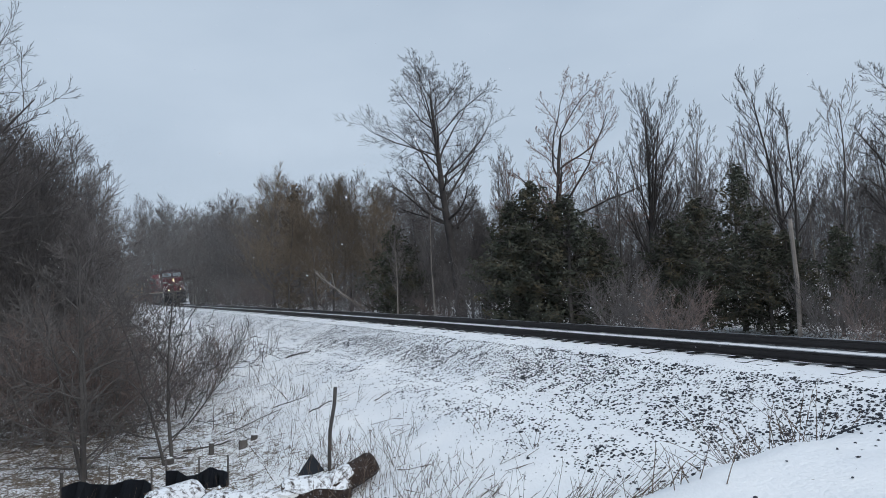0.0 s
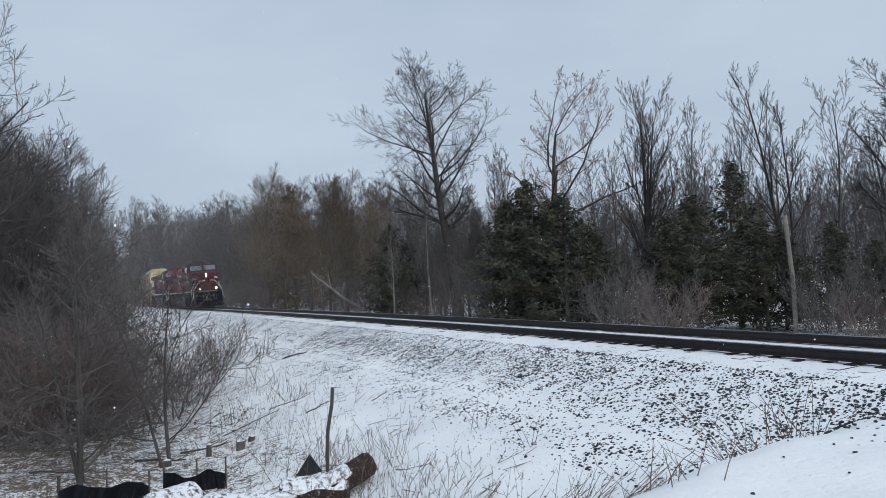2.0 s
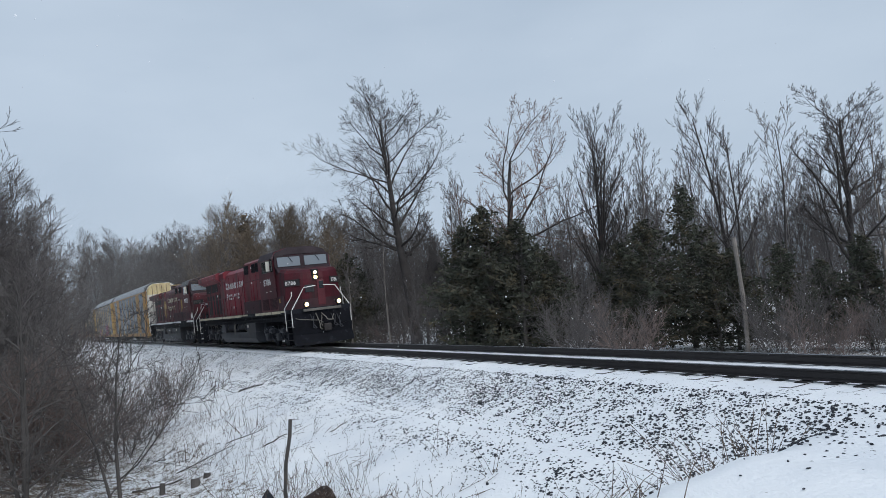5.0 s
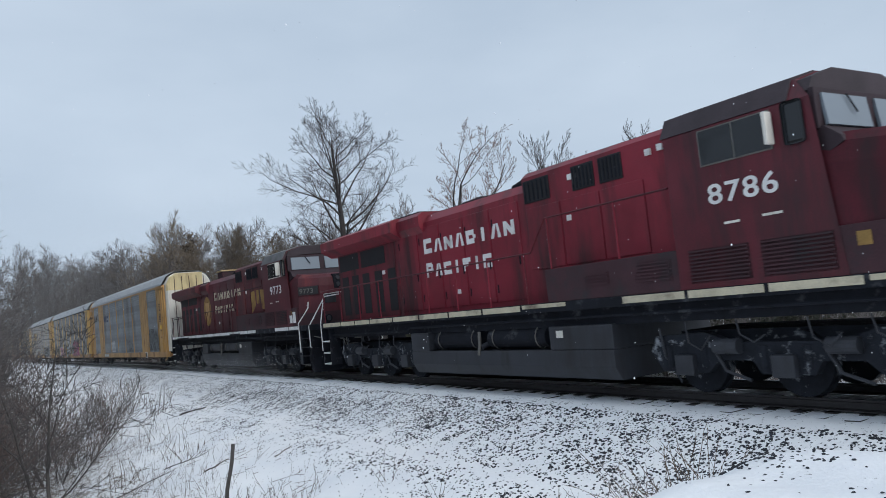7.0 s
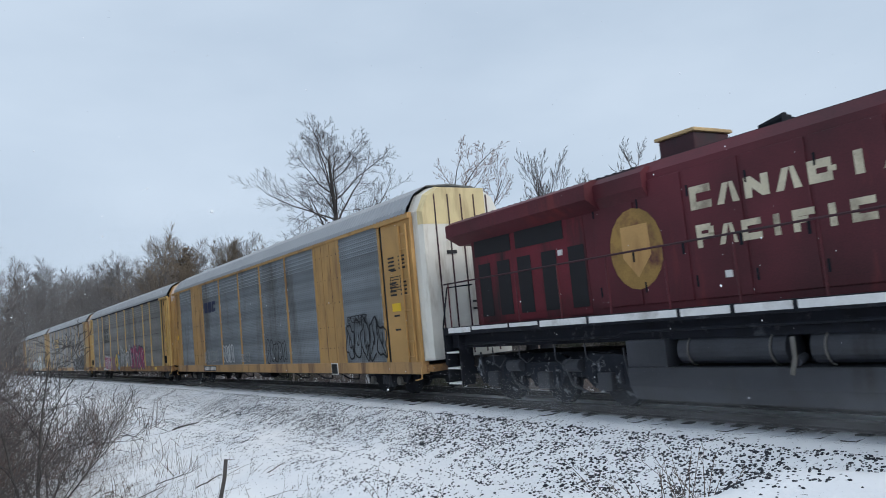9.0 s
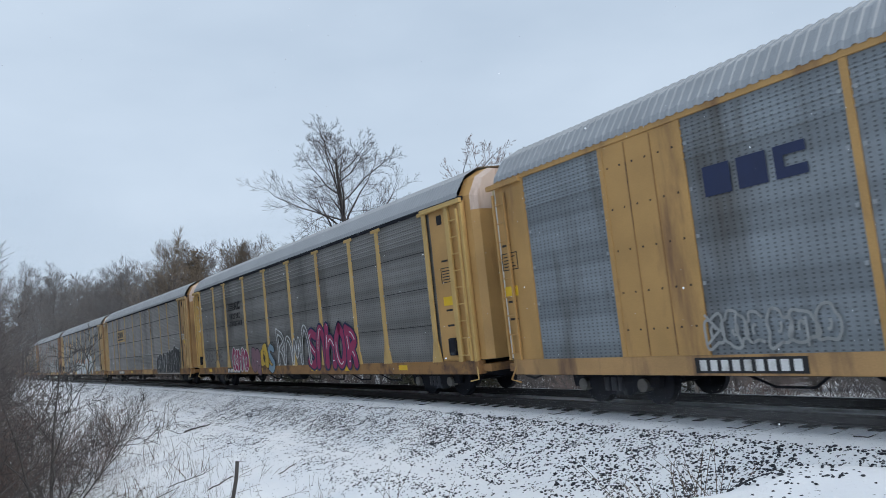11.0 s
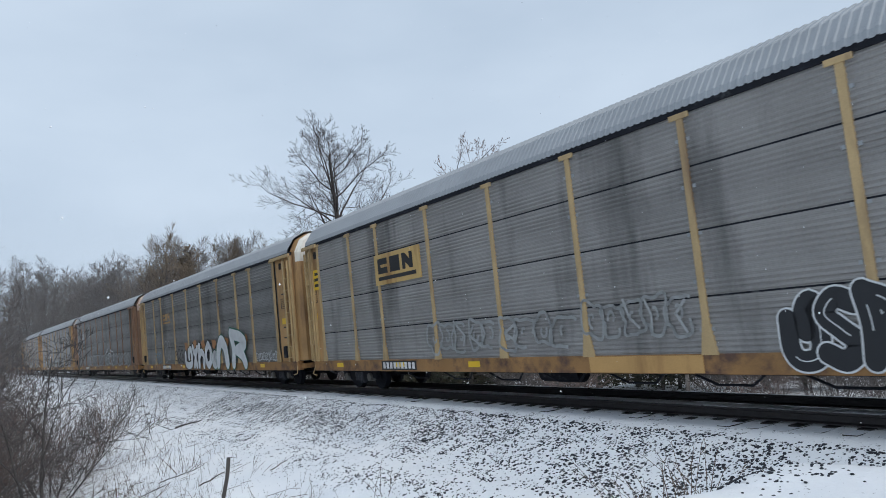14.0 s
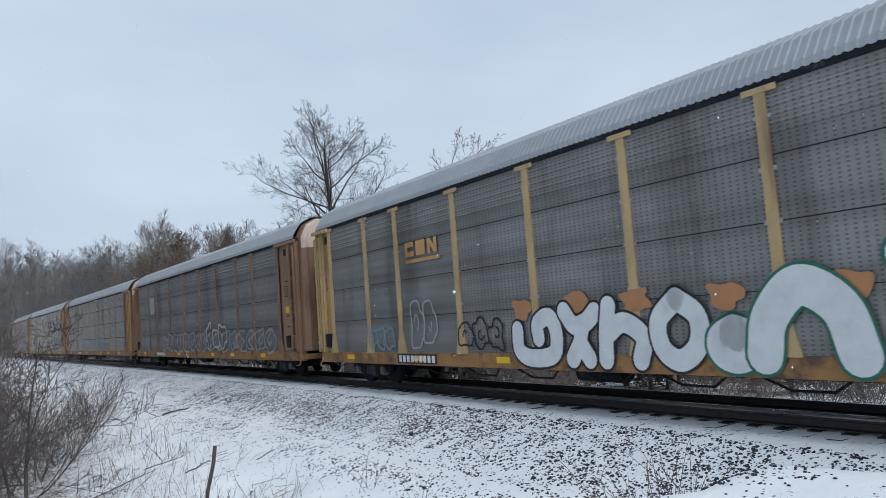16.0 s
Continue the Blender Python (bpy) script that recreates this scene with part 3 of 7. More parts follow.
def build_woods():
    rng = random.Random(5)
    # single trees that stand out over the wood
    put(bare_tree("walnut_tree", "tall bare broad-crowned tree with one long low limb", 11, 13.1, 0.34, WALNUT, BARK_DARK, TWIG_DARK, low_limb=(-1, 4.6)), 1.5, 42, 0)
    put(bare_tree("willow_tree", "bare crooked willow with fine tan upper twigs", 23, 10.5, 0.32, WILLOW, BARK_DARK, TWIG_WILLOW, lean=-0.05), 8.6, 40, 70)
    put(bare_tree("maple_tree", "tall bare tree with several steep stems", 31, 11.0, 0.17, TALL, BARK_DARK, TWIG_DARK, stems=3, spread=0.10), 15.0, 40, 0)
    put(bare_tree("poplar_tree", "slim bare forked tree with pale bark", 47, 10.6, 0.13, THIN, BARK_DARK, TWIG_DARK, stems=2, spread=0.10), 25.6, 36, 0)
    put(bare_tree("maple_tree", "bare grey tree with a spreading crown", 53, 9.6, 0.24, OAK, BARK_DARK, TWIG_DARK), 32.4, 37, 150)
    # kinds of the mixed wood
    woods = [bare_tree("forest_tree", "bare dark woodland tree with dense twigs", 100 + k, 11.0, 0.13, WOOD, BARK, TWIG) for k in range(4)]
    tans = [bare_tree("willow_sapling", "bare willow with tan yellowish twigs", 140 + k, 11.0, 0.12, WOOD, BARK, TWIG_TAN) for k in range(2)]
    slim = [bare_tree("ash_tree", "slim bare grey tree at the wood's edge", 160 + k, 10.0, 0.10, THIN, BARK_PALE if k == 0 else BARK, TWIG) for k in range(3)]
    bushes = [bare_tree("bare_shrub", "leafless tangled shrub with brown twigs", 180 + k, 3.0, 0.022, BUSH, TWIG, TWIG_RED if k == 1 else TWIG, "shrub", stems=9, spread=0.55) for k in range(3)]
    cedars = [conifer("cedar_tree", "dense dark green cedar with browned tips", 200 + k, 6.5, 5.2, 1.5) for k in range(2)]
    spruce = conifer("spruce_tree", "dark green spruce with open boughs", 210, 8.0, 4.6, 1.1)
    larch = conifer("cedar_tree", "yellow-brown conifer among bare willows", 215, 8.0, 4.6, 0.8, TWIG_TAN)
    stock = woods + tans + slim + bushes + cedars + [spruce, larch]
    # the wood behind the track: near rows, then deeper ones
    put(spruce, 21.9, 33, 0, 0.85)
    put(cedars[0], 7.2, 33, 0, 1.05)
    put(cedars[1], 19.0, 30.5, 0, 0.82)
    put(larch, -10.8, 62, 0, 1.35)
    for az, d, s in ((5.6, 34, 0.95), (9.6, 32, 0.92), (11.6, 33.5, 0.72), (23.6, 31, 0.66), (17.2, 32, 0.72), (30.5, 30, 0.5), (-3.4, 44, 0.9), (37.0, 29, 0.7)):
        plant(rng.choice(cedars), az, d, rng.uniform(0, 360), s)
    put(woods[0], 3.5, 47, 0, 0.6)
    put(woods[1], -2.2, 52, 0, 0.72)
    put(woods[2], 12.2, 48, 0, 0.6)
    put(woods[3], 18.5, 46, 0, 0.62)
    put(slim[0], 19.2, 39, 0, 0.95)
    put(slim[1], 22.8, 38, 0, 0.86)
    put(slim[2], 28.2, 37, 0, 0.95)
    put(tans[0], -8.3, 62, 0, 0.93)
    put(tans[1], -5.4, 64, 0, 0.9)
    put(bushes[0], 13.5, 27, 0, 0.9)
    put(bushes[1], 17.0, 26.5, 0, 0.75)
    put(bushes[2], 2.5, 36, 0, 1.1)
    for az in np.arange(-4, 46, 1.9):
        a = az + rng.uniform(-0.6, 0.6)
        plant(rng.choice(woods + slim) if a < 18 else rng.choice(slim), a, rng.uniform(43, 52), rng.uniform(0, 360), rng.uniform(0.38, 0.55))
        plant(rng.choice(slim), a + 0.9, rng.uniform(36, 42), rng.uniform(0, 360), rng.uniform(0.4, 0.78))
    for az in (*np.arange(-4, 17, 2.2), *np.arange(18, 46, 4.5)):
        plant(rng.choice(woods), az + rng.uniform(-0.8, 0.8), rng.uniform(56, 75), rng.uniform(0, 360), rng.uniform(0.48, 0.62))
    for az, d, s in ((4.4, 46, 0.92), (6.0, 47, 0.98), (12.4, 43, 0.80), (17.4, 42, 0.86), (20.6, 43, 0.82), (23.9, 41, 0.72), (28.6, 40, 0.74), (34.5, 38, 0.85), (5.2, 45, 0.78), (-1.5, 48, 0.82), (10.2, 46, 0.85)):
        plant(rng.choice(slim), az, d, rng.uniform(0, 360), s)
    for az in np.arange(19, 47, 1.5):
        plant(rng.choice(slim), az + rng.uniform(-0.5, 0.5), rng.uniform(44, 60), rng.uniform(0, 360), rng.uniform(0.75, 0.95))
        plant(rng.choice(woods), az + rng.uniform(-0.5, 0.5), rng.uniform(50, 66), rng.uniform(0, 360), rng.uniform(0.5, 0.66))
    for az, d, s in ((24.8, 32, 0.62), (28.0, 30, 0.6), (33.0, 30, 0.62)):
        plant(rng.choice(cedars), az, d, rng.uniform(0, 360), s)
    for az in np.arange(-1, 17, 1.0):
        plant(rng.choice(woods), az + rng.uniform(-0.4, 0.4), rng.uniform(46, 56), rng.uniform(0, 360), rng.uniform(0.5, 0.66))
    # brush along the wood's edge
    for az in np.arange(-9, 42, 1.7):
        a = az + rng.uniform(-0.5, 0.5)
        if 4 < a < 11.5 or 18 < a < 25:
            continue
        edge = 12.5 / max(0.2, math.sin(radians(min(90, a + 24.5))))
        plant(bushes[0] if rng.random() < 0.8 else bushes[1], a, edge + rng.uniform(8, 13), rng.uniform(0, 360), rng.uniform(0.5, 0.95))
    # tan willows and the grey wood further along the line
    for az, d, s in ((-12.6, 66, 0.95), (-7.0, 66, 0.92), (-11.6, 58, 0.7), (-9.6, 56, 0.62), (-4.2, 58, 0.7)):
        plant(rng.choice(tans), az, d, rng.uniform(0, 360), s)
    for u in range(-58, -200, -8):
        for q in (-12, -19, -28):
            p = on_track(u + rng.uniform(-2.5, 2.5), q + rng.uniform(-2, 2))
            o = copy_thing(rng.choice(woods), pose(p.x, p.y, ground_z(p.x, p.y) - 0.1, 0, 0, rng.uniform(0, 360)))
            s = rng.uniform(1.0, 1.25) * (0.9 + min(0.35, -u / 450))
            o.scale = (s, s, s)
    for az in np.arange(-23.2, -11.5, 0.42):
        plant(rng.choice(woods), az + rng.uniform(-0.3, 0.3), rng.uniform(128, 165), rng.uniform(0, 360), rng.uniform(1.2, 1.42) * (1.0 if az > -22 else 0.8))
    for u in range(-30, -150, -4):
        p = on_track(u, -rng.uniform(8, 10.5))
        o = copy_thing(rng.choice(bushes), pose(p.x, p.y, ground_z(p.x, p.y) - 0.1, 0, 0, rng.uniform(0, 360)))
        s = rng.uniform(0.9, 1.7)
        o.scale = (s, s, s)
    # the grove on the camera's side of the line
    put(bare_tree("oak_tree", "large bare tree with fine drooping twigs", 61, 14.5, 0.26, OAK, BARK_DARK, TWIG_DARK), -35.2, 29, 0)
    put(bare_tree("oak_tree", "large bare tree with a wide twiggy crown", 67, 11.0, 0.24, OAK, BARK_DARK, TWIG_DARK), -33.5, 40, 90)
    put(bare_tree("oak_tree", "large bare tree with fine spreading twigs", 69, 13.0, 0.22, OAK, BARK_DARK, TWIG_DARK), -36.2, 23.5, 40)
    for row, (d0, d1) in enumerate(((30, 36), (38, 46), (50, 60), (66, 84))):
        for az in np.arange(-48, -23.9, 2.0 if row < 2 else 1.7):
            a = az + rng.uniform(-0.7, 0.7)
            d = rng.uniform(d0, d1)
            top = float(np.interp(a, (-48, -31, -28, -25.5, -24, -22), (0.22, 0.205, 0.19, 0.15, 0.085, 0.03)))
            if row == 0 and a > -26:
                continue
            plant(rng.choice(woods), a, d, rng.uniform(0, 360), (top * d + 4.0) / 12.6 * rng.uniform(0.88, 1.04))
    for u in range(-12, -80, -4):
        p = on_track(u, rng.uniform(10.5, 15))
        o = copy_thing(rng.choice(bushes), pose(p.x, p.y, ground_z(p.x, p.y) - 0.1, 0, 0, rng.uniform(0, 360)))
        s = rng.uniform(0.9, 1.5)
        o.scale = (s, s, s)
    # brush in the ditch before the camera
    for az, d, s in ((-27.5, 24, 1.3), (-24.5, 24.5, 1.2), (-30.5, 24, 1.3), (-22.0, 24, 0.95), (-20.0, 26, 0.9), (-33, 25, 1.35), (-26, 28, 1.25), (-18.2, 28, 0.8), (-29, 27, 1.3), (-16.6, 33, 0.7), (-23.2, 28, 1.0), (-36, 24, 1.3)):
        plant(rng.choice(bushes), az, d, rng.uniform(0, 360), s)
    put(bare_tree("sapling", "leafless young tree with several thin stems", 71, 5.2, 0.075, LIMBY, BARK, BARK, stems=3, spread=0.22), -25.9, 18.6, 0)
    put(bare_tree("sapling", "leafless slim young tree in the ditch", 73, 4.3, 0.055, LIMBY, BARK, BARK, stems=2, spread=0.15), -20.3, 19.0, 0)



def thicket(name, label, spots, h0, h1, seed, mat, r=0.016, twigs=5):
    """Uncountable brush: upright switches with a few side twigs each."""
    rng = random.Random(seed)
    st = Sticks()
    for x, y in spots:
        p = Vector((x, y, ground_z(x, y) - 0.1))
        h = rng.uniform(h0, h1)
        pts = bent(rng, p, Vector((rng.gauss(0, 0.2), rng.gauss(0, 0.2), 1)), h, 3, 0.1, 0.05)
        st.limb(pts, r, r * 0.5, 3)
        for _ in range(twigs):
            q, d = point_on(pts, rng.uniform(0.15, 0.95))
            e = bent(rng, q, d + Vector((rng.gauss(0, 0.8), rng.gauss(0, 0.8), rng.gauss(0, 0.3))), h * rng.uniform(0.15, 0.4), 1, 0.1, 0.05)
            st.limb(e, r * 0.6, r * 0.35, 3)
    tagged(new(name, mesh_of(name, st.v, st.f, mat)), label, "undergrowth", kind="stuff")


def build_thickets():
    rng = random.Random(9)

    def band(n, u0, u1, q0, q1):
        out = []
        for _ in range(n):
            p = on_track(rng.uniform(u0, u1), rng.uniform(q0, q1))
            out.append((p.x, p.y))
        return out
    thicket("brushwood", "leafless brush under the trees behind the track", band(2300, -60, 45, -34, -13), 0.6, 2.8, 1, TWIG_DARK)
    thicket("far_wood", "distant leafless wood behind the trees", band(3400, -110, 80, -80, -44), 2.5, 5.5, 2, TWIG_DARK, 0.03, 6)
    thicket("brushwood", "leafless brown brush in the ditch", band(1500, -60, -6, 10.8, 30), 0.6, 2.6, 3, TWIG_RED, 0.011)
    thicket("far_wood", "distant leafless wood along the line", band(2200, -230, -55, 11, 60), 2.0, 7.0, 4, TWIG, 0.03, 6)
    thicket("far_wood", "distant leafless wood along the line", band(1500, -230, -60, -45, -11), 2.0, 6.0, 5, TWIG, 0.03, 6)


build_woods()
build_thickets()

# ---------------------------------------------------------------- train
CARS, WHEELS = [], []
HOSE = material("grey_hose", (0.13, 0.125, 0.115), 0.7, var=0.3)
HOSE_PALE = material("pale_hose", (0.19, 0.185, 0.17), 0.7, var=0.3)
ROOF_GREY = material("weathered_grey_roof", (0.12, 0.12, 0.125), 0.7, var=0.3, scale=1.5, stain=(0.05, 0.06, 0.06), stain_amt=0.35)


def lettering(name, body, size, mat, parent, m, label="", squeeze=1.0, bold=0.0):
    cu = bpy.data.curves.new(name, "FONT")
    cu.body, cu.size, cu.extrude, cu.offset, cu.space_character = body, size, 0.004, bold, 1.12
    tmp = bpy.data.objects.new(name, cu)
    me = bpy.data.meshes.new_from_object(tmp)
    bpy.data.objects.remove(tmp)
    me.materials.clear()
    me.materials.append(mat)
    o = new(name, me)
    o.parent = parent
    o.matrix_basis = m @ Matrix.Diagonal((squeeze, 1, 1, 1))
    if label:
        o["label"] = label
    return o


def flat(bm, pts, y):
    """A thin painted shape on the side that faces -y."""
    f = bm.faces.new([bm.verts.new((x, y, z)) for x, z in pts])
    f.normal_update()
    if f.normal.y > 0:
        f.normal_flip()
    return bm


def glyph_blocks(parent, mat, x0, x1, z0, z1, y, shapes, lead=1.0):
    """A row of plain painted blocks: bars, frames and hooks."""
    w = (x1 - x0) / len(shapes)
    for i, s in enumerate(shapes):
        bm = bmesh.new()
        a, b = x0 + i * w, x0 + i * w + w * 0.8
        t = z1 + (lead - 1) * (z1 - z0) if i == 0 else z1
        k = w * 0.24

        def r(p, q, c, d):
            flat(bm, [(p, c), (q, c), (q, d), (p, d)], y)
        if s == "c":
            r(a, a + k, z0, t), r(a + k, b, z0, z0 + k), r(a + k, b, t - k, t)
        elif s == "n":
            r(a, a + k, z0, t), r(b - k, b, z0, t)
            flat(bm, [(a + k, t), (a + k, t - k * 1.4), (b - k, z0), (b - k, z0 + k * 1.4)], y)
        elif s == "a":
            flat(bm, [(a, z0), (a + k, z0), ((a + b) / 2 + k * 0.3, t), ((a + b) / 2 - k * 0.6, t)], y)
            flat(bm, [(b - k, z0), (b, z0), ((a + b) / 2 + k * 0.9, t), ((a + b) / 2 + k * 0.3, t)], y - 0.001)
        elif s == "i":
            r((a + b) / 2 - k * 0.5, (a + b) / 2 + k * 0.5, z0, t)
        elif s == "d":
            r(a, a + k, z0, t), r(b - k, b, z0 + k, t - k), r(a + k, b - k * 0.5, t - k, t), r(a + k, b - k * 0.5, z0, z0 + k)
        elif s == "p":
            r(a, a + k, z0, t), r(b - k, b, (z0 + t) / 2, t - k * 0.5), r(a + k, b - k * 0.5, t - k, t), r(a + k, b, (z0 + t) / 2 - k * 0.6, (z0 + t) / 2 + k * 0.3)
        elif s == "f":
            r(a, a + k, z0, t), r(a + k, b, t - k, t), r(a + k, b - k, (z0 + t) / 2 - k * 0.4, (z0 + t) / 2 + k * 0.5)
        else:
            r(a, b, z0, t)
        part("painted_block", bm, mat, parent)


def loco_truck(parent, cx, swing):
    t = part("truck", section(prism(bmesh.new(), [(-2.75, 0.78), (-2.6, 1.05), (-1.5, 1.1), (-0.95, 0.92), (0.95, 0.92), (1.5, 1.1), (2.6, 1.05), (2.75, 0.78), (2.5, 0.42), (1.5, 0.40), (1.25, 0.62), (0.6, 0.62), (0.45, 0.40), (-0.45, 0.40), (-0.6, 0.62), (-1.25, 0.62), (-1.5, 0.40), (-2.5, 0.42)], -1.18, -1.02), [(-0.7, 0.7), (0.7, 0.7), (0.7, 1.1), (-0.7, 1.1)], -2.4, 2.4), TRUCK, parent, "dark dusty cast truck frame")
    t.location = (cx, 0, 0)
    part("frame_rail", prism(bmesh.new(), [(-2.75, 0.75), (-2.6, 1.05), (2.6, 1.05), (2.75, 0.75), (2.4, 0.45), (-2.4, 0.45)], 1.02, 1.18), TRUCK, t)
    for k in (-1.92, 0, 1.92):
        bm = cyl(bmesh.new(), (0, -0.79, 0), (0, -0.66, 0), 0.53, sides=28)
        cyl(bm, (0, -0.815, 0), (0, -0.79, 0), 0.16, 0.2, 14)
        cyl(bm, (0, -0.66, 0), (0, -0.63, 0), 0.565, sides=28)
        cyl(bm, (0, 0.66, 0), (0, 0.79, 0), 0.53, sides=28)
        cyl(bm, (0, -0.7, 0), (0, 0.7, 0), 0.1, sides=10)
        for a in range(5):
            box(bm, 0.2 * math.cos(a * 1.257) - 0.04, 0.2 * math.cos(a * 1.257) + 0.04, -0.80, -0.785, 0.26 * math.sin(a * 1.257) - 0.04, 0.26 * math.sin(a * 1.257) + 0.04)
        w = part("wheelset", bm, TRUCK, t, "worn steel wheels on an axle")
        w.location = (k, 0, 0.53)
        WHEELS.append((w, 0.53, (k, 0, 0.53)))
        part("journal_box", boxed(k - 0.2, k + 0.2, -1.3, -1.0, 0.36, 0.72, 0.03), TANK, t, "dusty grey axle box")
        for sx in (-0.38, 0.38):
            part("spring", cyl(bmesh.new(), (k + sx, -1.14, 0.5), (k + sx, -1.14, 0.86), 0.09, sides=10), TRUCK, t)
    for k in (-1.0, 1.0):
        part("brake_cylinder", cyl(bmesh.new(), (k - 0.24, -1.24, 0.86), (k + 0.24, -1.24, 0.86), 0.13, sides=14), TANK, t)
        part("brake_rigging", tube(bmesh.new(), [(k - 0.3, -1.2, 0.8), (k - 0.1, -1.22, 0.45), (k + 0.35, -1.2, 0.3)], 0.03), TANK, t)
    for k in (-2.45, 2.45):
        part("sand_pipe", tube(bmesh.new(), [(k, -1.22, 1.2), (k + 0.05, -1.2, 0.7), (k - 0.1 * math.copysign(1, k), -0.9, 0.18)], 0.025), TANK, t)


def locomotive(s, number, red, stripe, old):
    label = "faded maroon diesel locomotive with gold shields, white sill stripe" if old else "red diesel freight locomotive with lit headlights and white lettering"
    e = thing("locomotive", label, "locomotive", "locomotives at the train's front")
    part("underframe", boxed(-10.7, 10.3, -1.3, 1.3, 1.32, 1.66), BLACK, e)
    part("walkway", boxed(-10.75, 10.45, -1.5, 1.5, 1.66, 1.86, 0.015), BLACK, e, "black walkway plate")
    x = -10.5
    rng = random.Random(s)
    while x < 9.2:
        ln = rng.choice((1.1, 1.55, 1.55, 1.55, 2.3))
        if not (5.6 < x + ln / 2 < 6.2 or 2.6 < x + ln / 2 < 4.0 and not old):
            part("sill_stripe", boxed(x, min(9.4, x + ln - 0.09), -1.515, -1.5, 1.715 if rng.random() < 0.85 else 1.76, 1.845), stripe, e)
        x += ln
    # engine hood, with the radiator wings at its rear
    prof = [(-1.05, 1.86), (1.05, 1.86), (1.05, 4.42), (0.86, 4.64), (-0.86, 4.64), (-1.05, 4.42)]
    part("engine_hood", section(bmesh.new(), prof, -9.75, 0.9), red, e)
    prof = [(-1.05, 1.86), (1.05, 1.86), (1.05, 4.74), (0.9, 4.86), (-0.9, 4.86), (-1.05, 4.74)]
    part("blower_hood", section(bmesh.new(), prof, 0.9, 6.2), red, e)
    part("hood_roof", boxed(0.85, 6.15, -0.8, 0.8, 4.86, 4.89), ROOF_DARK, e, "sooty dark roof sheet")
    part("hood_roof", boxed(-3.6, 0.85, -0.78, 0.78, 4.64, 4.67), ROOF_DARK, e)
    zt = 4.56 if old else 4.74
    bm = section(bmesh.new(), [(-1.06, zt - 0.62), (1.06, zt - 0.62), (1.44, zt - 0.40), (1.44, zt - 0.10), (1.2, zt), (-1.2, zt), (-1.44, zt - 0.10), (-1.44, zt - 0.40)], -10.3, -5.0)
    part("radiator_wing", section(bm, [(-1.06, zt - 0.62), (1.06, zt - 0.62), (1.2, zt - 0.4), (1.2, zt - 0.12), (1.05, zt), (-1.05, zt), (-1.2, zt - 0.12), (-1.2, zt - 0.4)], -5.0, -3.7), red, e, "flared radiator housing")
    part("radiator_roof", boxed(-10.1, -4.0, -1.0, 1.0, zt, zt + 0.04), ROOF_DARK, e)
    bm = bmesh.new()
    for k in range(26):
        box(bm, -10.05 + k * 0.235, -9.97 + k * 0.235, -0.95, 0.95, zt + 0.04, zt + 0.07)
    part("radiator_grille", bm, GRILLE, e)
    part("rear_hood_panel", boxed(-9.73, -5.55, -1.062, -1.03, 1.9, 4.12), RED_REAR, e, "sooty dark red rear hood side")
    for a, b, c, d in ((-9.6, -8.1, 3.55, 4.08), (-7.9, -6.2, 3.55, 4.08)):
        part("intake_screen", boxed(a, b, -1.075, -1.04, c, d), GRILLE, e, "dark intake screen")
    for a in (-9.5, -8.7, -7.9, -7.0, -6.1):
        part("hood_grille", boxed(a, a + 0.5, -1.07, -1.04, 2.05, 3.35), GRILLE, e, "tall dark hood grille")
    for a in (-5.25, -4.05, -2.85, -1.65, -0.45):
        part("hood_door", boxed(a, a + 1.12, -1.075, -1.04, 1.98, 4.28, 0.012), red, e)
        part("door_latch", boxed(a + 1.0, a + 1.05, -1.09, -1.07, 2.8, 3.0), BLACK, e)
        for zz in (2.2, 3.8):
            part("door_hinge", boxed(a + 0.03, a + 0.07, -1.085, -1.07, zz, zz + 0.2), BLACK, e)
    for a in (0.98, 2.2, 3.4):
        part("hood_door", boxed(a, a + 1.15, -1.075, -1.04, 2.62, 4.02, 0.012), red, e)
    # high screens behind the cab
    for a, b in ((0.95, 1.85), (2.6, 3.27), (3.42, 4.06)):
        p = part("air_screen", boxed(a, b, -1.08, -1.03, 4.14, 4.66, 0.02), GRILLE, e, "square black air screen")
        for k in range(6):
            xx = a + (k + 0.5) * (b - a) / 6
            part("screen_bar", boxed(xx - 0.02, xx + 0.02, -1.095, -1.08, 4.18, 4.62), BLACK, p)
    # raised cabinet below the cab, with louvres
    part("equipment_cabinet", boxed(1.9, 9.3, -1.49, 1.49, 1.86, 2.56, 0.02), GRIME, e, "brown grimy lower cabinet")
    for a, b, c, d in ((5.75, 6.95, 1.95, 2.52), (7.15, 8.35, 1.95, 2.52), (4.5, 5.35, 2.05, 2.42), (3.1, 3.8, 2.1, 2.36)):
        bm = boxed(a, b, -1.5, -1.485, c, d)
        k = c + 0.03
        while k < d - 0.03:
            prism(bm, [(a + 0.03, k), (b - 0.03, k), (b - 0.03, k + 0.028), (a + 0.03, k + 0.028)], -1.52, -1.49)
            k += 0.062
        part("louvre", bm, GRIME, e, "rows of grimy louvres")
    # cab
    cabp = [(-1.5, 1.86), (1.5, 1.86), (1.5, 4.5), (1.3, 4.84), (0.7, 5.02), (-0.7, 5.02), (-1.3, 4.84), (-1.5, 4.5)]
    bm = bmesh.new()
    a = [bm.verts.new((5.5, y, z)) for y, z in cabp]
    b = [bm.verts.new((8.48 if z < 2 else 8.25 if z < 4.6 else 7.95, y, z)) for y, z in cabp]
    fs = [bm.faces.new(a), bm.faces.new(b[::-1])]
    for i in range(8):
        j = (i + 1) % 8
        fs.append(bm.faces.new((a[j], a[i], b[i], b[j])))
    bmesh.ops.recalc_face_normals(bm, faces=fs)
    cab_red = red if old else RED_CAB
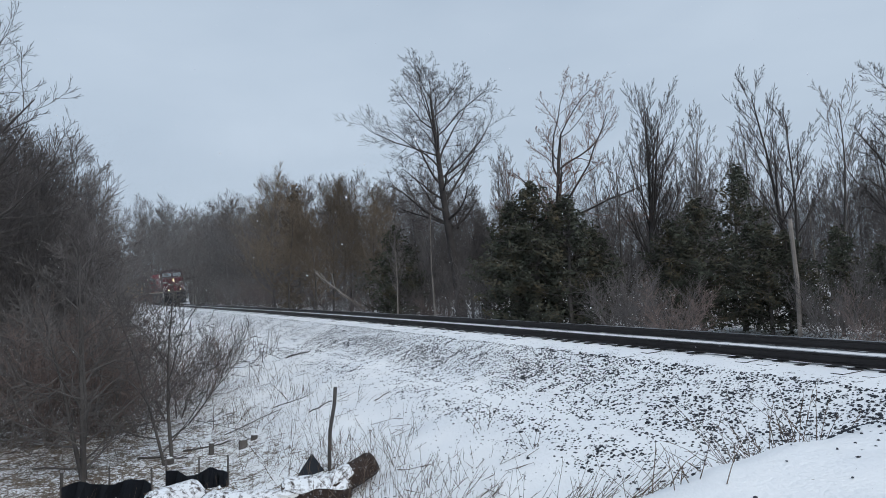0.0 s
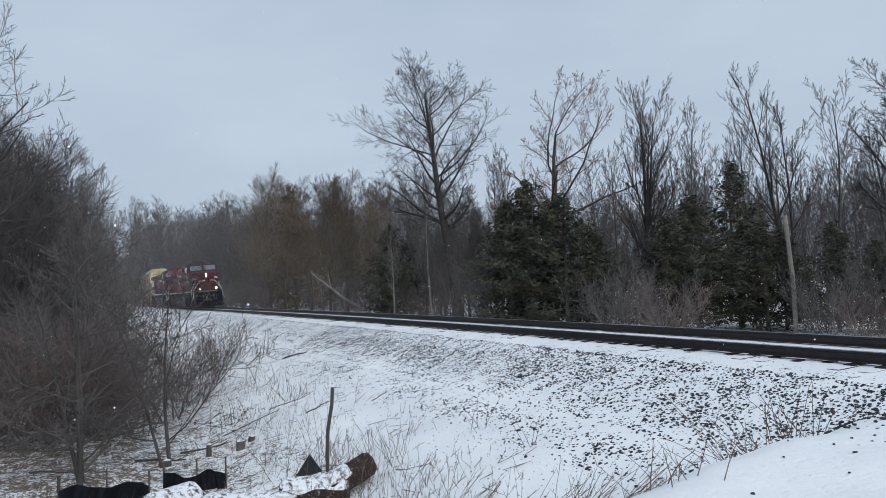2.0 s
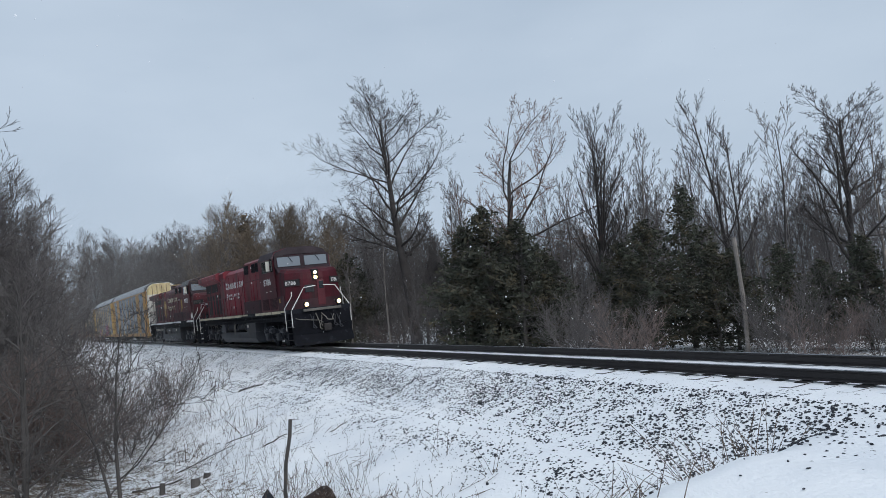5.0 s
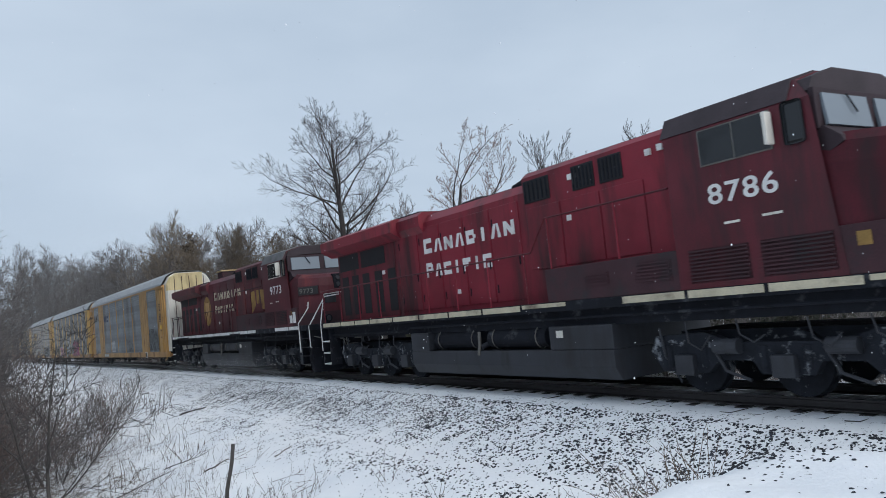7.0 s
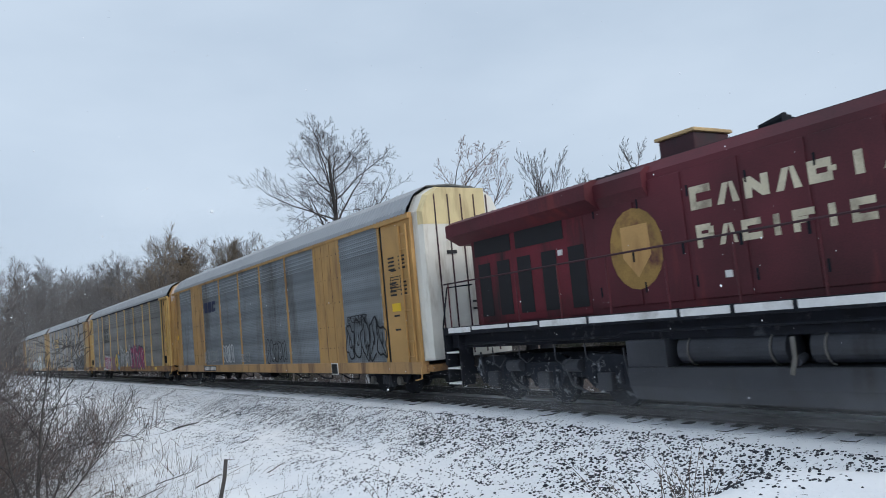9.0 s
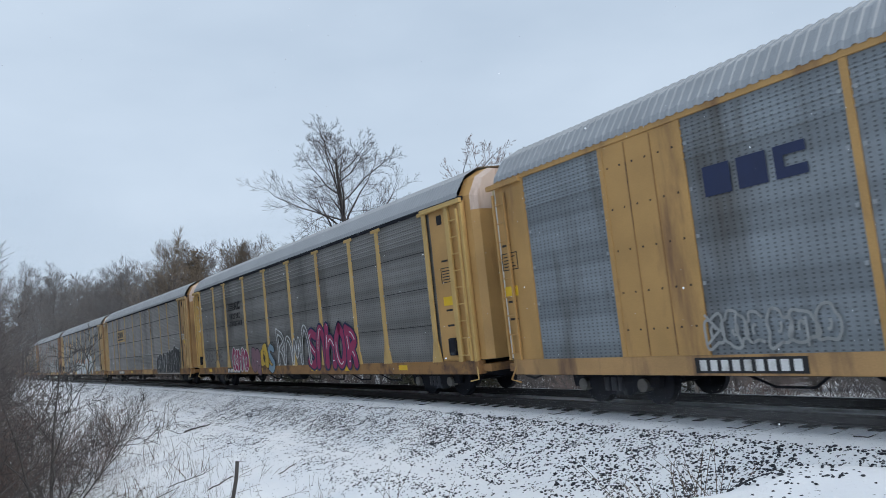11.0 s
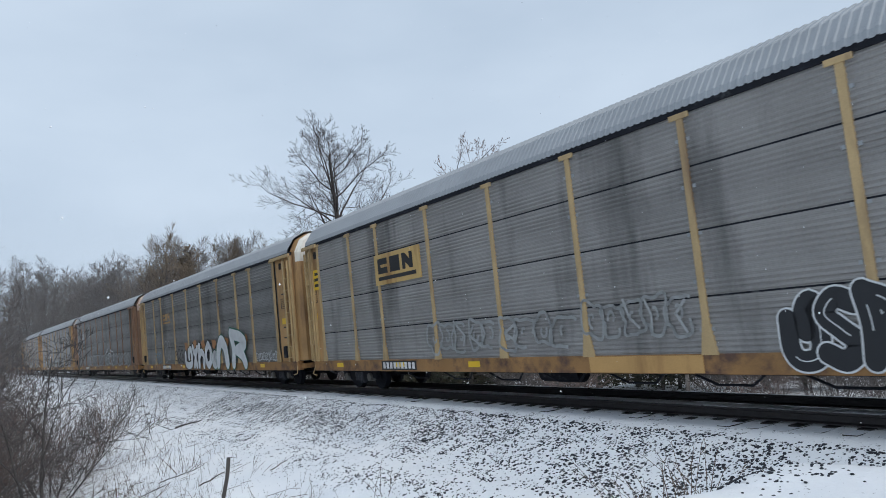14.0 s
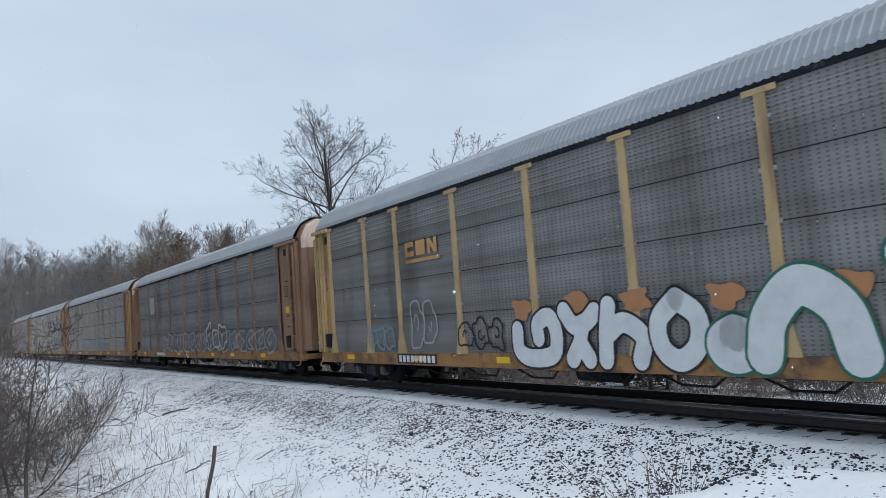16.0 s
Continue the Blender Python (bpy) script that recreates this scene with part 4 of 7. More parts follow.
    cab = part("cab", bm, cab_red, e)
    set_on = 0.4 if old else 0.0
    cab.location.x = set_on
    part("cab_roof", section(bmesh.new(), [(-1.51, 4.52), (-1.32, 4.87), (-0.7, 5.05), (0.7, 5.05), (1.32, 4.87), (1.51, 4.52), (1.2, 4.5), (-1.2, 4.5)], 5.45, 7.9), ROOF_GREY if old else ROOF_DARK, cab, "weathered cab roof")
    part("sun_hood", section(bmesh.new(), [(-1.4, 4.6), (-1.25, 4.82), (-0.7, 5.0), (0.7, 5.0), (1.25, 4.82), (1.4, 4.6), (0.7, 4.66), (-0.7, 4.66)], 7.8, 8.2), ROOF_DARK, cab)
    win = part("side_window", boxed(6.24, 7.60, -1.52, -1.495, 3.86, 4.47, 0.01), DOOR_WHITE if old else HOSE, cab, "sliding side window in a thin frame")
    for p, q in ((6.27, 6.90), (6.93, 7.57)):
        part("pane", boxed(p, q, -1.526, -1.515, 3.885, 4.445), GLASS, win, "dark glass pane")
    part("wind_deflector", boxed(7.58, 7.64, -1.70, -1.52, 3.92, 4.42, 0.01), DOOR_WHITE, win, "pale wind deflector")
    part("quarter_window", boxed(7.80, 8.14, -1.512, -1.49, 3.85, 4.5, 0.06), GLASS, cab, "small dark quarter window")
    for y0, y1 in ((-1.3, -0.12), (0.12, 1.3)):
        bm = bmesh.new()
        vs = [bm.verts.new(c) for c in ((8.335, y0, 4.04), (8.335, y1, 4.04), (8.28, y1, 4.52), (8.28, y0, 4.52))]
        f = bm.faces.new(vs)
        r = bmesh.ops.extrude_face_region(bm, geom=[f])
        bmesh.ops.translate(bm, verts=[v for v in r["geom"] if isinstance(v, bmesh.types.BMVert)], vec=(0.05, 0, 0.01))
        bmesh.ops.recalc_face_normals(bm, faces=bm.faces)
        ws = part("windscreen", bm, SCREEN, cab, "windscreen with a pale sky reflection in its colour")
        part("wiper", tube(bmesh.new(), [(8.36, (y0 + y1) / 2, 4.54), (8.40, (y0 + y1) / 2 + 0.18, 4.26)], 0.015), BLACK, ws)
    bm = prism(bmesh.new(), [(8.2, 3.55), (8.62, 3.75), (8.58, 3.84), (8.35, 4.03), (8.2, 4.03)], -1.40, 1.40)
    part("cowl", bm, COWL, cab, "dark cowl under the windscreens")
    # nose
    bm = bmesh.new()
    lo = [(8.2, -1.47), (9.42, -1.42), (9.95, -0.74), (10.08, -0.42), (10.08, 0.42), (9.95, 0.74), (9.42, 1.42), (8.2, 1.47)]
    rings = []
    for z, k, sx in ((1.86, 1.0, 0.0), (2.3, 1.0, -0.01), (3.30, 0.98, -0.05), (3.60, 0.94, -0.12), (3.74, 0.84, -0.30)):
        rings.append([bm.verts.new((x + (sx if x > 9.5 else 0), y * k, z + (0 if z < 3.2 or x > 9.5 else 0.2 if x < 9 else 0.05))) for x, y in lo])
    for u, v in zip(rings, rings[1:]):
        for i in range(8):
            f = bm.faces.new((u[i], u[(i + 1) % 8], v[(i + 1) % 8], v[i]))
            f.material_index = 1 if u is rings[0] else 0
    bm.faces.new(rings[-1])
    bm.faces.new(rings[0][::-1])
    bmesh.ops.recalc_face_normals(bm, faces=bm.faces)
    nose = part("nose", bm, [red if old else RED_NOSE, GRIME], e, "short sloping nose")
    part("window_surround", boxed(8.2, 8.3, -1.44, 1.44, 4.0, 4.62, 0.01), COWL, cab, "dark windscreen surround")
    part("nose_door", boxed(9.95, 10.095, 0.02, 0.40, 1.95, 3.2, 0.02), cab_red, nose)
    part("nose_window", boxed(9.98, 10.11, 0.12, 0.36, 2.75, 3.12, 0.02), GLASS, nose)
    part("bell_plate", boxed(9.95, 10.10, -0.58, -0.15, 2.62, 2.98, 0.02), TANK, nose, "grey plate on the nose")
    house = part("headlight_housing", boxed(9.5, 10.06, -0.17, 0.17, 3.16, 3.72, 0.03), BLACK, nose)
    for z in (3.31, 3.56):
        part("headlight", cyl(bmesh.new(), (10.06, 0, z), (10.10, 0, z), 0.085, 0.075, 18), LAMP if not old else TANK, house, "lit round headlight" if not old else "unlit headlight")
    for sgn in (-1, 1):
        cheek = pose(9.67, sgn * 1.085, 3.15, 90, 0, 90 + sgn * 38)
        nb = part("number_board", boxed(-0.39, 0.39, -0.145, 0.145, -0.02, 0.035, 0.012), INK, nose, "black number board")
        nb.matrix_basis = cheek
        lettering("digits", number, 0.25, HOSE if old else WHITE, nb, pose(-0.34, -0.09, 0.036), bold=0.004)
        frame_bm = boxed(-0.42, 0.42, 0.145, 0.17, -0.02, 0.03)
        box(frame_bm, -0.42, 0.42, -0.17, -0.145, -0.02, 0.03)
        part("board_frame", frame_bm, GRIME, nb)
        dl = part("ditch_light", cyl(bmesh.new(), (10.6, sgn * 0.82, 2.04), (10.76, sgn * 0.82, 2.04), 0.14, sides=18), BLACK, e, "round ditch light")
        part("lens", cyl(bmesh.new(), (10.76, sgn * 0.82, 2.04), (10.79, sgn * 0.82, 2.04), 0.095, 0.08, 18), TANK if old else LAMP, dl, "unlit lens" if old else "bright warm lens")
        part("light_bracket", boxed(10.55, 10.7, sgn * 0.82 - 0.05, sgn * 0.82 + 0.05, 1.84, 1.94), BLACK, e)
        # steps and white grab rails at the front corner
        bm = boxed(9.62, 10.3, sgn * 1.1, sgn * 1.14, 0.35, 1.66)
        box(bm, 9.58, 9.62, sgn * 1.1, sgn * 1.5, 0.35, 1.66)
        box(bm, 10.3, 10.34, sgn * 1.1, sgn * 1.5, 0.35, 1.66)
        st = part("step_well", bm, BLACK, e)
        for z in (0.38, 0.70, 1.02, 1.34):
            part("tread", boxed(9.62, 10.3, sgn * 1.1, sgn * 1.5, z, z + 0.035), BLACK, st)
            part("tread_edge", boxed(9.62, 10.3, sgn * 1.5, sgn * 1.51, z + 0.005, z + 0.02), HOSE if z < 0.4 else TANK, st, "pale step edge")
        part("grab_rail", tube(bmesh.new(), [(9.5, sgn * 1.52, 0.85), (9.48, sgn * 1.52, 1.95), (9.85, sgn * 1.38, 2.3), (9.97, sgn * 1.28, 2.5), (9.97, sgn * 1.26, 2.72)], 0.022), WHITE, e, "white bent grab rail")
        part("grab_rail", tube(bmesh.new(), [(10.42, sgn * 1.4, 1.0), (10.42, sgn * 1.5, 1.05), (10.42, sgn * 1.5, 1.8), (10.45, sgn * 0.95, 2.62), (10.45, sgn * 0.8, 2.85), (10.47, sgn * 0.2, 2.9)], 0.022), WHITE, e, "white bent grab rail")
        # rear corner
        bm = boxed(-10.72, -10.68, sgn * 1.1, sgn * 1.5, 0.4, 1.66)
        box(bm, -10.1, -10.06, sgn * 1.1, sgn * 1.5, 0.4, 1.66)
        rs = part("rear_step_well", bm, BLACK, e)
        for z in (0.42, 0.8, 1.2):
            part("tread", boxed(-10.68, -10.1, sgn * 1.1, sgn * 1.515, z, z + 0.04), WHITE, rs, "white-edged step")
        part("grab_rail", tube(bmesh.new(), [(-10.75, sgn * 1.5, 0.9), (-10.75, sgn * 1.5, 1.9), (-10.72, sgn * 1.3, 2.9), (-10.72, sgn * 0.5, 2.95)], 0.022), BLACK if old else WHITE, e)
    part("anticlimber", boxed(10.45, 10.66, -0.95, 0.95, 1.70, 1.82, 0.02), HOSE, e, "scuffed pale strip over the coupler")
    part("pilot", boxed(10.34, 10.46, -1.45, 1.45, 0.6, 1.66, 0.02), PLOUGH, e)
    bm = bmesh.new()
    top = [(10.46, -1.5), (10.6, -1.2), (10.98, 0), (10.6, 1.2), (10.46, 1.5)]
    v0 = [bm.verts.new((x + 0.12, y, 0.12)) for x, y in top]
    v1 = [bm.verts.new((x - 0.06, y, 0.62)) for x, y in top]
    v2 = [bm.verts.new((x + 0.02, y, 1.0 if abs(y) > 0.5 else 0.68)) for x, y in top]
    w0 = [bm.verts.new((10.4, y, z)) for (x, y), z in zip(top, (0.12,) * 5)]
    w2 = [bm.verts.new((10.4, y, 1.0 if abs(y) > 0.5 else 0.68)) for x, y in top]
    for i in range(4):
        for p, q in ((v0, v1), (v1, v2), (v2, w2), (w0, v0)):
            bm.faces.new((p[i], p[i + 1], q[i + 1], q[i]))
    bm.faces.new((w0[0], v0[0], v1[0], v2[0], w2[0]))
    bm.faces.new((w0[4], v0[4], v1[4], v2[4], w2[4]))
    bmesh.ops.recalc_face_normals(bm, faces=bm.faces)
    part("snow_plough", bm, PLOUGH, e, "black pilot plough")
    for y, top, drop, w, mt in ((-0.62, 1.55, 0.62, 0.16, TANK), (-0.34, 1.58, 0.72, 0.30, HOSE_PALE), (-0.05, 1.56, 0.30, 0.62, HOSE_PALE), (0.42, 1.5, 0.55, 0.22, TANK), (0.72, 1.45, 0.6, 0.14, TANK)):
        loop = [(10.52 + 0.34 * math.sin(math.pi * k / 14), y + w * k / 14 + 0.06 * math.sin(k * 0.9), top - drop * math.sin(math.pi * k / 14) ** 0.6 - 0.12 * k / 14) for k in range(15)]
        part("air_hose", tube(bmesh.new(), loop, 0.022, 8), mt, e, "curved air hose at the pilot")
    part("uncoupling_rod", tube(bmesh.new(), [(10.5, -1.35, 1.42), (10.62, -1.2, 1.36), (10.66, -0.25, 1.22), (10.85, -0.12, 1.1)], 0.018), HOSE, e)
    for sx in (1, -1):
        bm = boxed(sx * 10.3, sx * 10.95, -0.13, 0.13, 0.74, 1.0, 0.03)
        box(bm, sx * 10.9, sx * 11.13, -0.2, 0.2, 0.7, 1.04, 0.05)
        part("coupler", bm, RAIL, e, "rusty knuckle coupler")
    # tank, reservoirs, trucks
    bm = section(bmesh.new(), [(-1.3, 0.24), (1.3, 0.24), (1.45, 0.5), (1.45, 0.84), (-1.45, 0.84), (-1.45, 0.5)], -4.35, 3.65)
    tank = part("fuel_tank", bm, TANK, e, "dusty dark grey fuel tank")
    part("tank_block", boxed(1.75, 3.65, -1.44, 1.44, 0.845, 1.34, 0.02), TANK, tank)
    part("tank_block", boxed(-4.35, -3.4, -1.44, 1.44, 0.845, 1.34, 0.02), TANK, tank)
    part("tank_back", boxed(-3.4, 1.75, -0.7, 1.44, 0.845, 1.34), BLACK, tank)
    for a, b in ((-3.2, -1.1), (-0.7, 1.5)):
        bm = cyl(bmesh.new(), (a, -1.12, 1.12), (b, -1.12, 1.12), 0.25, sides=22)
        for c in (a + 0.25, b - 0.25):
            cyl(bm, (c - 0.02, -1.12, 1.12), (c + 0.02, -1.12, 1.12), 0.262, sides=22)
        part("air_reservoir", bm, BLACK if not old else TANK, tank, "black air reservoir with straps", smooth=False)
    part("fuel_gauge", boxed(2.0, 2.2, -1.46, -1.44, 1.1, 1.25), DOOR_WHITE, tank)
    part("fuel_filler", cyl(bmesh.new(), (-0.9, -1.2, 0.98), (-0.9, -1.42, 0.92), 0.07), TANK, tank)
    part("pipe_run", tube(bmesh.new(), [(-10.2, -1.38, 1.42), (-4.6, -1.38, 1.42), (-4.4, -1.4, 1.5), (9.4, -1.4, 1.5)], 0.03), BLACK, e)
    for xx in (-2.95, -1.35, -0.45, 1.2):
        part("tank_strap", tube(bmesh.new(), [(xx, -1.12 - 0.275 * math.sin(k * 0.4 + 0.2), 1.12 + 0.275 * math.cos(k * 0.4 + 0.2)) for k in range(8)], 0.016), HOSE, tank, "pale strap round the reservoir")
    part("drain_pipe", tube(bmesh.new(), [(-0.92, -1.43, 1.3), (-0.9, -1.46, 1.0), (-0.98, -1.46, 0.74)], 0.04), HOSE, tank, "pale drain pipe")
    for cx in (-7.1, 7.1):
        loco_truck(e, cx, 0)
        for xx, dz in ((-1.75, 0.0), (-0.7, 0.12), (0.55, 0.05), (1.5, 0.1)):
            part("brake_line", tube(bmesh.new(), [(cx + xx, -1.34, 1.3), (cx + xx + 0.1, -1.42, 0.95 + dz), (cx + xx + 0.35, -1.42, 0.82 + dz), (cx + xx + 0.5, -1.34, 1.05)], 0.016), TANK, e, "brake line over the truck")
    # hand rails
    part("hand_rail", tube(bmesh.new(), [(-10.6, -1.46, 2.98), (1.45, -1.46, 2.98), (2.05, -1.46, 3.66), (5.45, -1.46, 3.66)], 0.02), RED_OLD if not old else GRIME, e, "thin hand rail along the walkway")
    for k in range(9):
        xx = -10.4 + k * 1.45
        part("stanchion", cyl(bmesh.new(), (xx, -1.46, 1.86), (xx, -1.46, 2.98), 0.02, sides=6), red, e)
    for xx in (2.1, 4.1):
        part("stanchion", cyl(bmesh.new(), (xx, -1.46, 2.56), (xx, -1.46, 3.66), 0.02, sides=6), red, e)
    # roof fittings
    hx = -1.75 if old else -0.4
    bm = boxed(hx - 0.25, hx + 0.6, -0.35, 0.25, 4.67, 4.73)
    for y, l in ((-0.3, 0.5), (-0.05, 0.42), (0.2, 0.34)):
        cyl(bm, (hx, y, 4.8), (hx + l, y, 4.82), 0.04, 0.11, 12)
    part("horn", bm, BLACK, e, "black air horn cluster")
    if old:
        st = part("exhaust_stack", boxed(-3.8, -2.95, -0.5, 0.5, 4.64, 5.06, 0.04), GRIME, e, "boxy exhaust stack")
        part("stack_rim", boxed(-3.86, -2.9, -0.55, 0.55, 5.06, 5.13, 0.02), POST_TAN, st, "pale rusty rim")
    else:
        bm = boxed(-2.5, -1.5, -0.5, 0.5, 4.64, 4.78, 0.04)
        cyl(bm, (-2.0, 0, 4.78), (-2.0, 0, 4.84), 0.3, sides=18)
        part("exhaust_stack", bm, ROOF_DARK, e, "sooty exhaust stack")
    part("antenna_plate", boxed(6.4, 6.9, -0.3, 0.3, 5.04, 5.1, 0.02), ROOF_DARK, e)
    # paint: number, the railway's name as plain blocks, shields
    lettering("cab_number", number, 0.46, WHITE, e, pose(6.3 + set_on, -1.508, 3.22, 90, 0, 0), "white cab-side number", 1.3, 0.006)
    glyph_blocks(e, CREAM if old else WHITE, -3.75 if not old else -2.75, 0.6 if not old else 1.7, 3.53, 3.88, -1.082, "canadian", 1.18)
    glyph_blocks(e, CREAM if old else WHITE, -3.72 if not old else -2.7, -0.45 if not old else 0.5, 2.86, 3.2, -1.082, "pacific", 1.18)
    for xx, zz in ((4.7, 4.42), (2.5, 4.4), (2.35, 3.55), (5.0, 4.45), (-6.4, 3.2), (-2.2, 2.3)):
        part("data_plate", boxed(xx, xx + 0.13, -1.1, -1.04, zz, zz + 0.12), WHITE, e, "small white plate")
    bm = bmesh.new()
    flat(bm, [(6.55, 2.86), (6.85, 2.86), (6.85, 2.9), (6.55, 2.9)], -1.503)
    flat(bm, [(7.25, 2.88), (7.6, 2.88), (7.6, 2.92), (7.25, 2.92)], -1.503)
    part("stencil_bar", bm, DOOR_WHITE, e)
    if old:
        bm = bmesh.new()
        flat(bm, [(-4.15 + 0.68 * math.cos(a * math.tau / 20), 3.05 + 0.78 * math.sin(a * math.tau / 20)) for a in range(20)], -1.081)
        shield = part("gold_shield", bm, GOLD, e, "faded gold oval shield")
        bm = bmesh.new()
        flat(bm, [(-4.5, 3.5), (-3.8, 3.5), (-3.78, 2.9), (-4.15, 2.5), (-4.5, 2.9)], -1.084)
        part("shield_centre", bm, YELLOW, shield)
        bm = bmesh.new()
        flat(bm, [(3.0, 3.55), (3.55, 3.62), (3.62, 2.95), (3.3, 2.72), (3.02, 2.6)], -1.081)
        flat(bm, [(3.75, 3.6), (4.1, 3.6), (4.1, 3.0), (3.75, 3.0)], -1.081)
        flat(bm, [(4.25, 3.6), (5.1, 3.55), (5.05, 2.9), (4.9, 2.66), (4.4, 2.75)], -1.081)
        part("gold_shield", bm, GOLD, e, "worn gold shield shapes")
        for a, h in ((8.62, 0.3), (8.95, 0.42)):
            part("paper_placard", boxed(a, a + 0.24, -1.51, -1.49, 1.98, 1.98 + h), WHITE, e, "white placard")
    part("step_light", boxed(8.65, 8.85, -1.5, -1.47, 2.25, 2.45), GOLD, e)
    CARS.append((e, s, 7.1))
    return e


locomotive(11.15, "8786", RED, CREAM, False)
locomotive(33.45, "9773", RED_OLD, WHITE, True)

# ---------------------------------------------------------------- autorack cars
POSTS = [11.5, 8.65, 6.65, 3.85, 0.95, -1.88, -4.8, -7.8, -9.75, -12.35]
HALF = 13.4
OFFSET = {1: -0.2, 2: -0.09, 3: -0.17}


def paint(name, rgb):
    return material(name, rgb, 0.6, var=0.12, scale=3)


G_WHITE, G_BLACK, G_PINK = paint("spray_white", (0.62, 0.64, 0.65)), paint("spray_black", (0.02, 0.022, 0.026)), paint("spray_magenta", (0.30, 0.03, 0.10))
G_MAUVE, G_GOLD, G_BLUE = paint("spray_mauve", (0.22, 0.12, 0.15)), paint("spray_yellow", (0.55, 0.36, 0.05)), paint("spray_blue", (0.20, 0.29, 0.36))
G_GREEN, G_CYAN, G_ORANGE = paint("spray_green", (0.02, 0.13, 0.085)), paint("spray_cyan", (0.12, 0.42, 0.45)), paint("spray_rust", (0.42, 0.20, 0.09))
G_GREY, G_NAVY = paint("spray_grey", (0.36, 0.37, 0.37)), paint("spray_navy", (0.02, 0.03, 0.08))


def blob(rng, cx, cz, w, h, lobes, wob=0.16):
    ph = [rng.uniform(0, 6.28) for _ in range(3)]
    pts = []
    for k in range(40):
        a = k * math.tau / 40
        r = 1 + wob * math.sin(lobes * a + ph[0]) + wob * 0.6 * math.sin((lobes + 2) * a + ph[1])
        c, s = math.cos(a), math.sin(a)
        pts.append((cx + w / 2 * r * math.copysign(abs(c) ** 0.75, c), cz + h / 2 * r * math.copysign(abs(s) ** 0.75, s)))
    return pts


def ribbon(bm, pts, width, y):
    for (x0, z0), (x1, z1) in zip(pts, pts[1:]):
        d = math.hypot(x1 - x0, z1 - z0) or 1e-6
        nx, nz = -(z1 - z0) / d * width / 2, (x1 - x0) / d * width / 2
        ex, ez = (x1 - x0) / d * width * 0.3, (z1 - z0) / d * width * 0.3
        flat(bm, [(x0 + nx - ex, z0 + nz - ez), (x0 - nx - ex, z0 - nz - ez), (x1 - nx + ex, z1 - nz + ez), (x1 + nx + ex, z1 + nz + ez)], y)


def bubble_piece(parent, seed, x0, x1, z0, z1, n, fill, edge, line, label, rim=0.07, y=-1.546):
    """Sprayed bubble forms: an edge colour, a fill, and curved inner strokes."""
    rng = random.Random(seed)
    w, h = (x1 - x0) / n, z1 - z0
    be, bf, bl = bmesh.new(), bmesh.new(), bmesh.new()
    for i in range(n):
        cx, cz = x0 + (i + 0.5) * w, (z0 + z1) / 2 + rng.uniform(-0.06, 0.06) * h
        ww, hh, lob, st = w * rng.uniform(1.0, 1.22), h * rng.uniform(0.84, 1.05), rng.choice((2, 3, 3, 4)), rng.random()
        wob = rng.uniform(0.08, 0.17)
        rr = random.Random(st)
        flat(be, blob(rr, cx, cz, ww + 2 * rim, hh + 2 * rim, lob, wob), y - i * 0.004)
        rr = random.Random(st)
        flat(bf, blob(rr, cx, cz, ww, hh, lob, wob), y - 0.002 - i * 0.004)
        yl = y - 0.003 - i * 0.004
        if ww > 0.9:
            flat(bl, blob(rng, cx + rng.uniform(-0.1, 0.1) * ww, cz - 0.05 * hh, ww * 0.2, hh * 0.36, 2, 0.1), yl)
        a0 = rng.uniform(0, 6.28)
        sp = [(cx + (0.06 + 0.24 * k / 14) * ww * math.cos(a0 + k * 0.34), cz + (0.06 + 0.26 * k / 14) * hh * math.sin(a0 + k * 0.34)) for k in range(15)]
        ribbon(bl, sp[rng.randrange(0, 5):rng.randrange(10, 15)], rim * 0.75, yl)
        ribbon(bl, [(cx + rng.uniform(-0.35, 0.35) * ww, z0 + 0.02), (cx + rng.uniform(-0.2, 0.2) * ww, cz)], rim * 0.6, yl)
    g = part("graffiti_edge", be, edge, parent, label)
    part("graffiti_fill", bf, fill, g)
    part("graffiti_line", bl, line, g)


def spline(pts, n=7):
    """A smooth line through the points."""
    p = [2 * Vector(pts[0]) - Vector(pts[1]), *map(Vector, pts), 2 * Vector(pts[-1]) - Vector(pts[-2])]
    out = []
    for a, b, c, d in zip(p, p[1:], p[2:], p[3:]):
        for k in range(n):
            t = k / n
            out.append(0.5 * (2 * b + (c - a) * t + (2 * a - 5 * b + 4 * c - d) * t * t + (3 * b - a - 3 * c + d) * t ** 3))
    return out + [p[-2]]


def sweep(bm, line, width, y):
    """One smooth painted stroke with rounded ends."""
    w = width / 2
    left, right = [], []
    for i, v in enumerate(line):
        d = (line[min(i + 1, len(line) - 1)] - line[max(i - 1, 0)]).normalized()
        left.append((v.x - d.y * w, v.y + d.x * w))
        right.append((v.x + d.y * w, v.y - d.x * w))
    for i in range(len(line) - 1):
        flat(bm, [left[i], right[i], right[i + 1], left[i + 1]], y)
    for v, e in ((line[0], line[1]), (line[-1], line[-2])):
        a = math.atan2(v.y - e.y, v.x - e.x)
        flat(bm, [(v.x + w * math.cos(a + k * math.pi / 8), v.y + w * math.sin(a + k * math.pi / 8)) for k in range(-4, 5)], y)


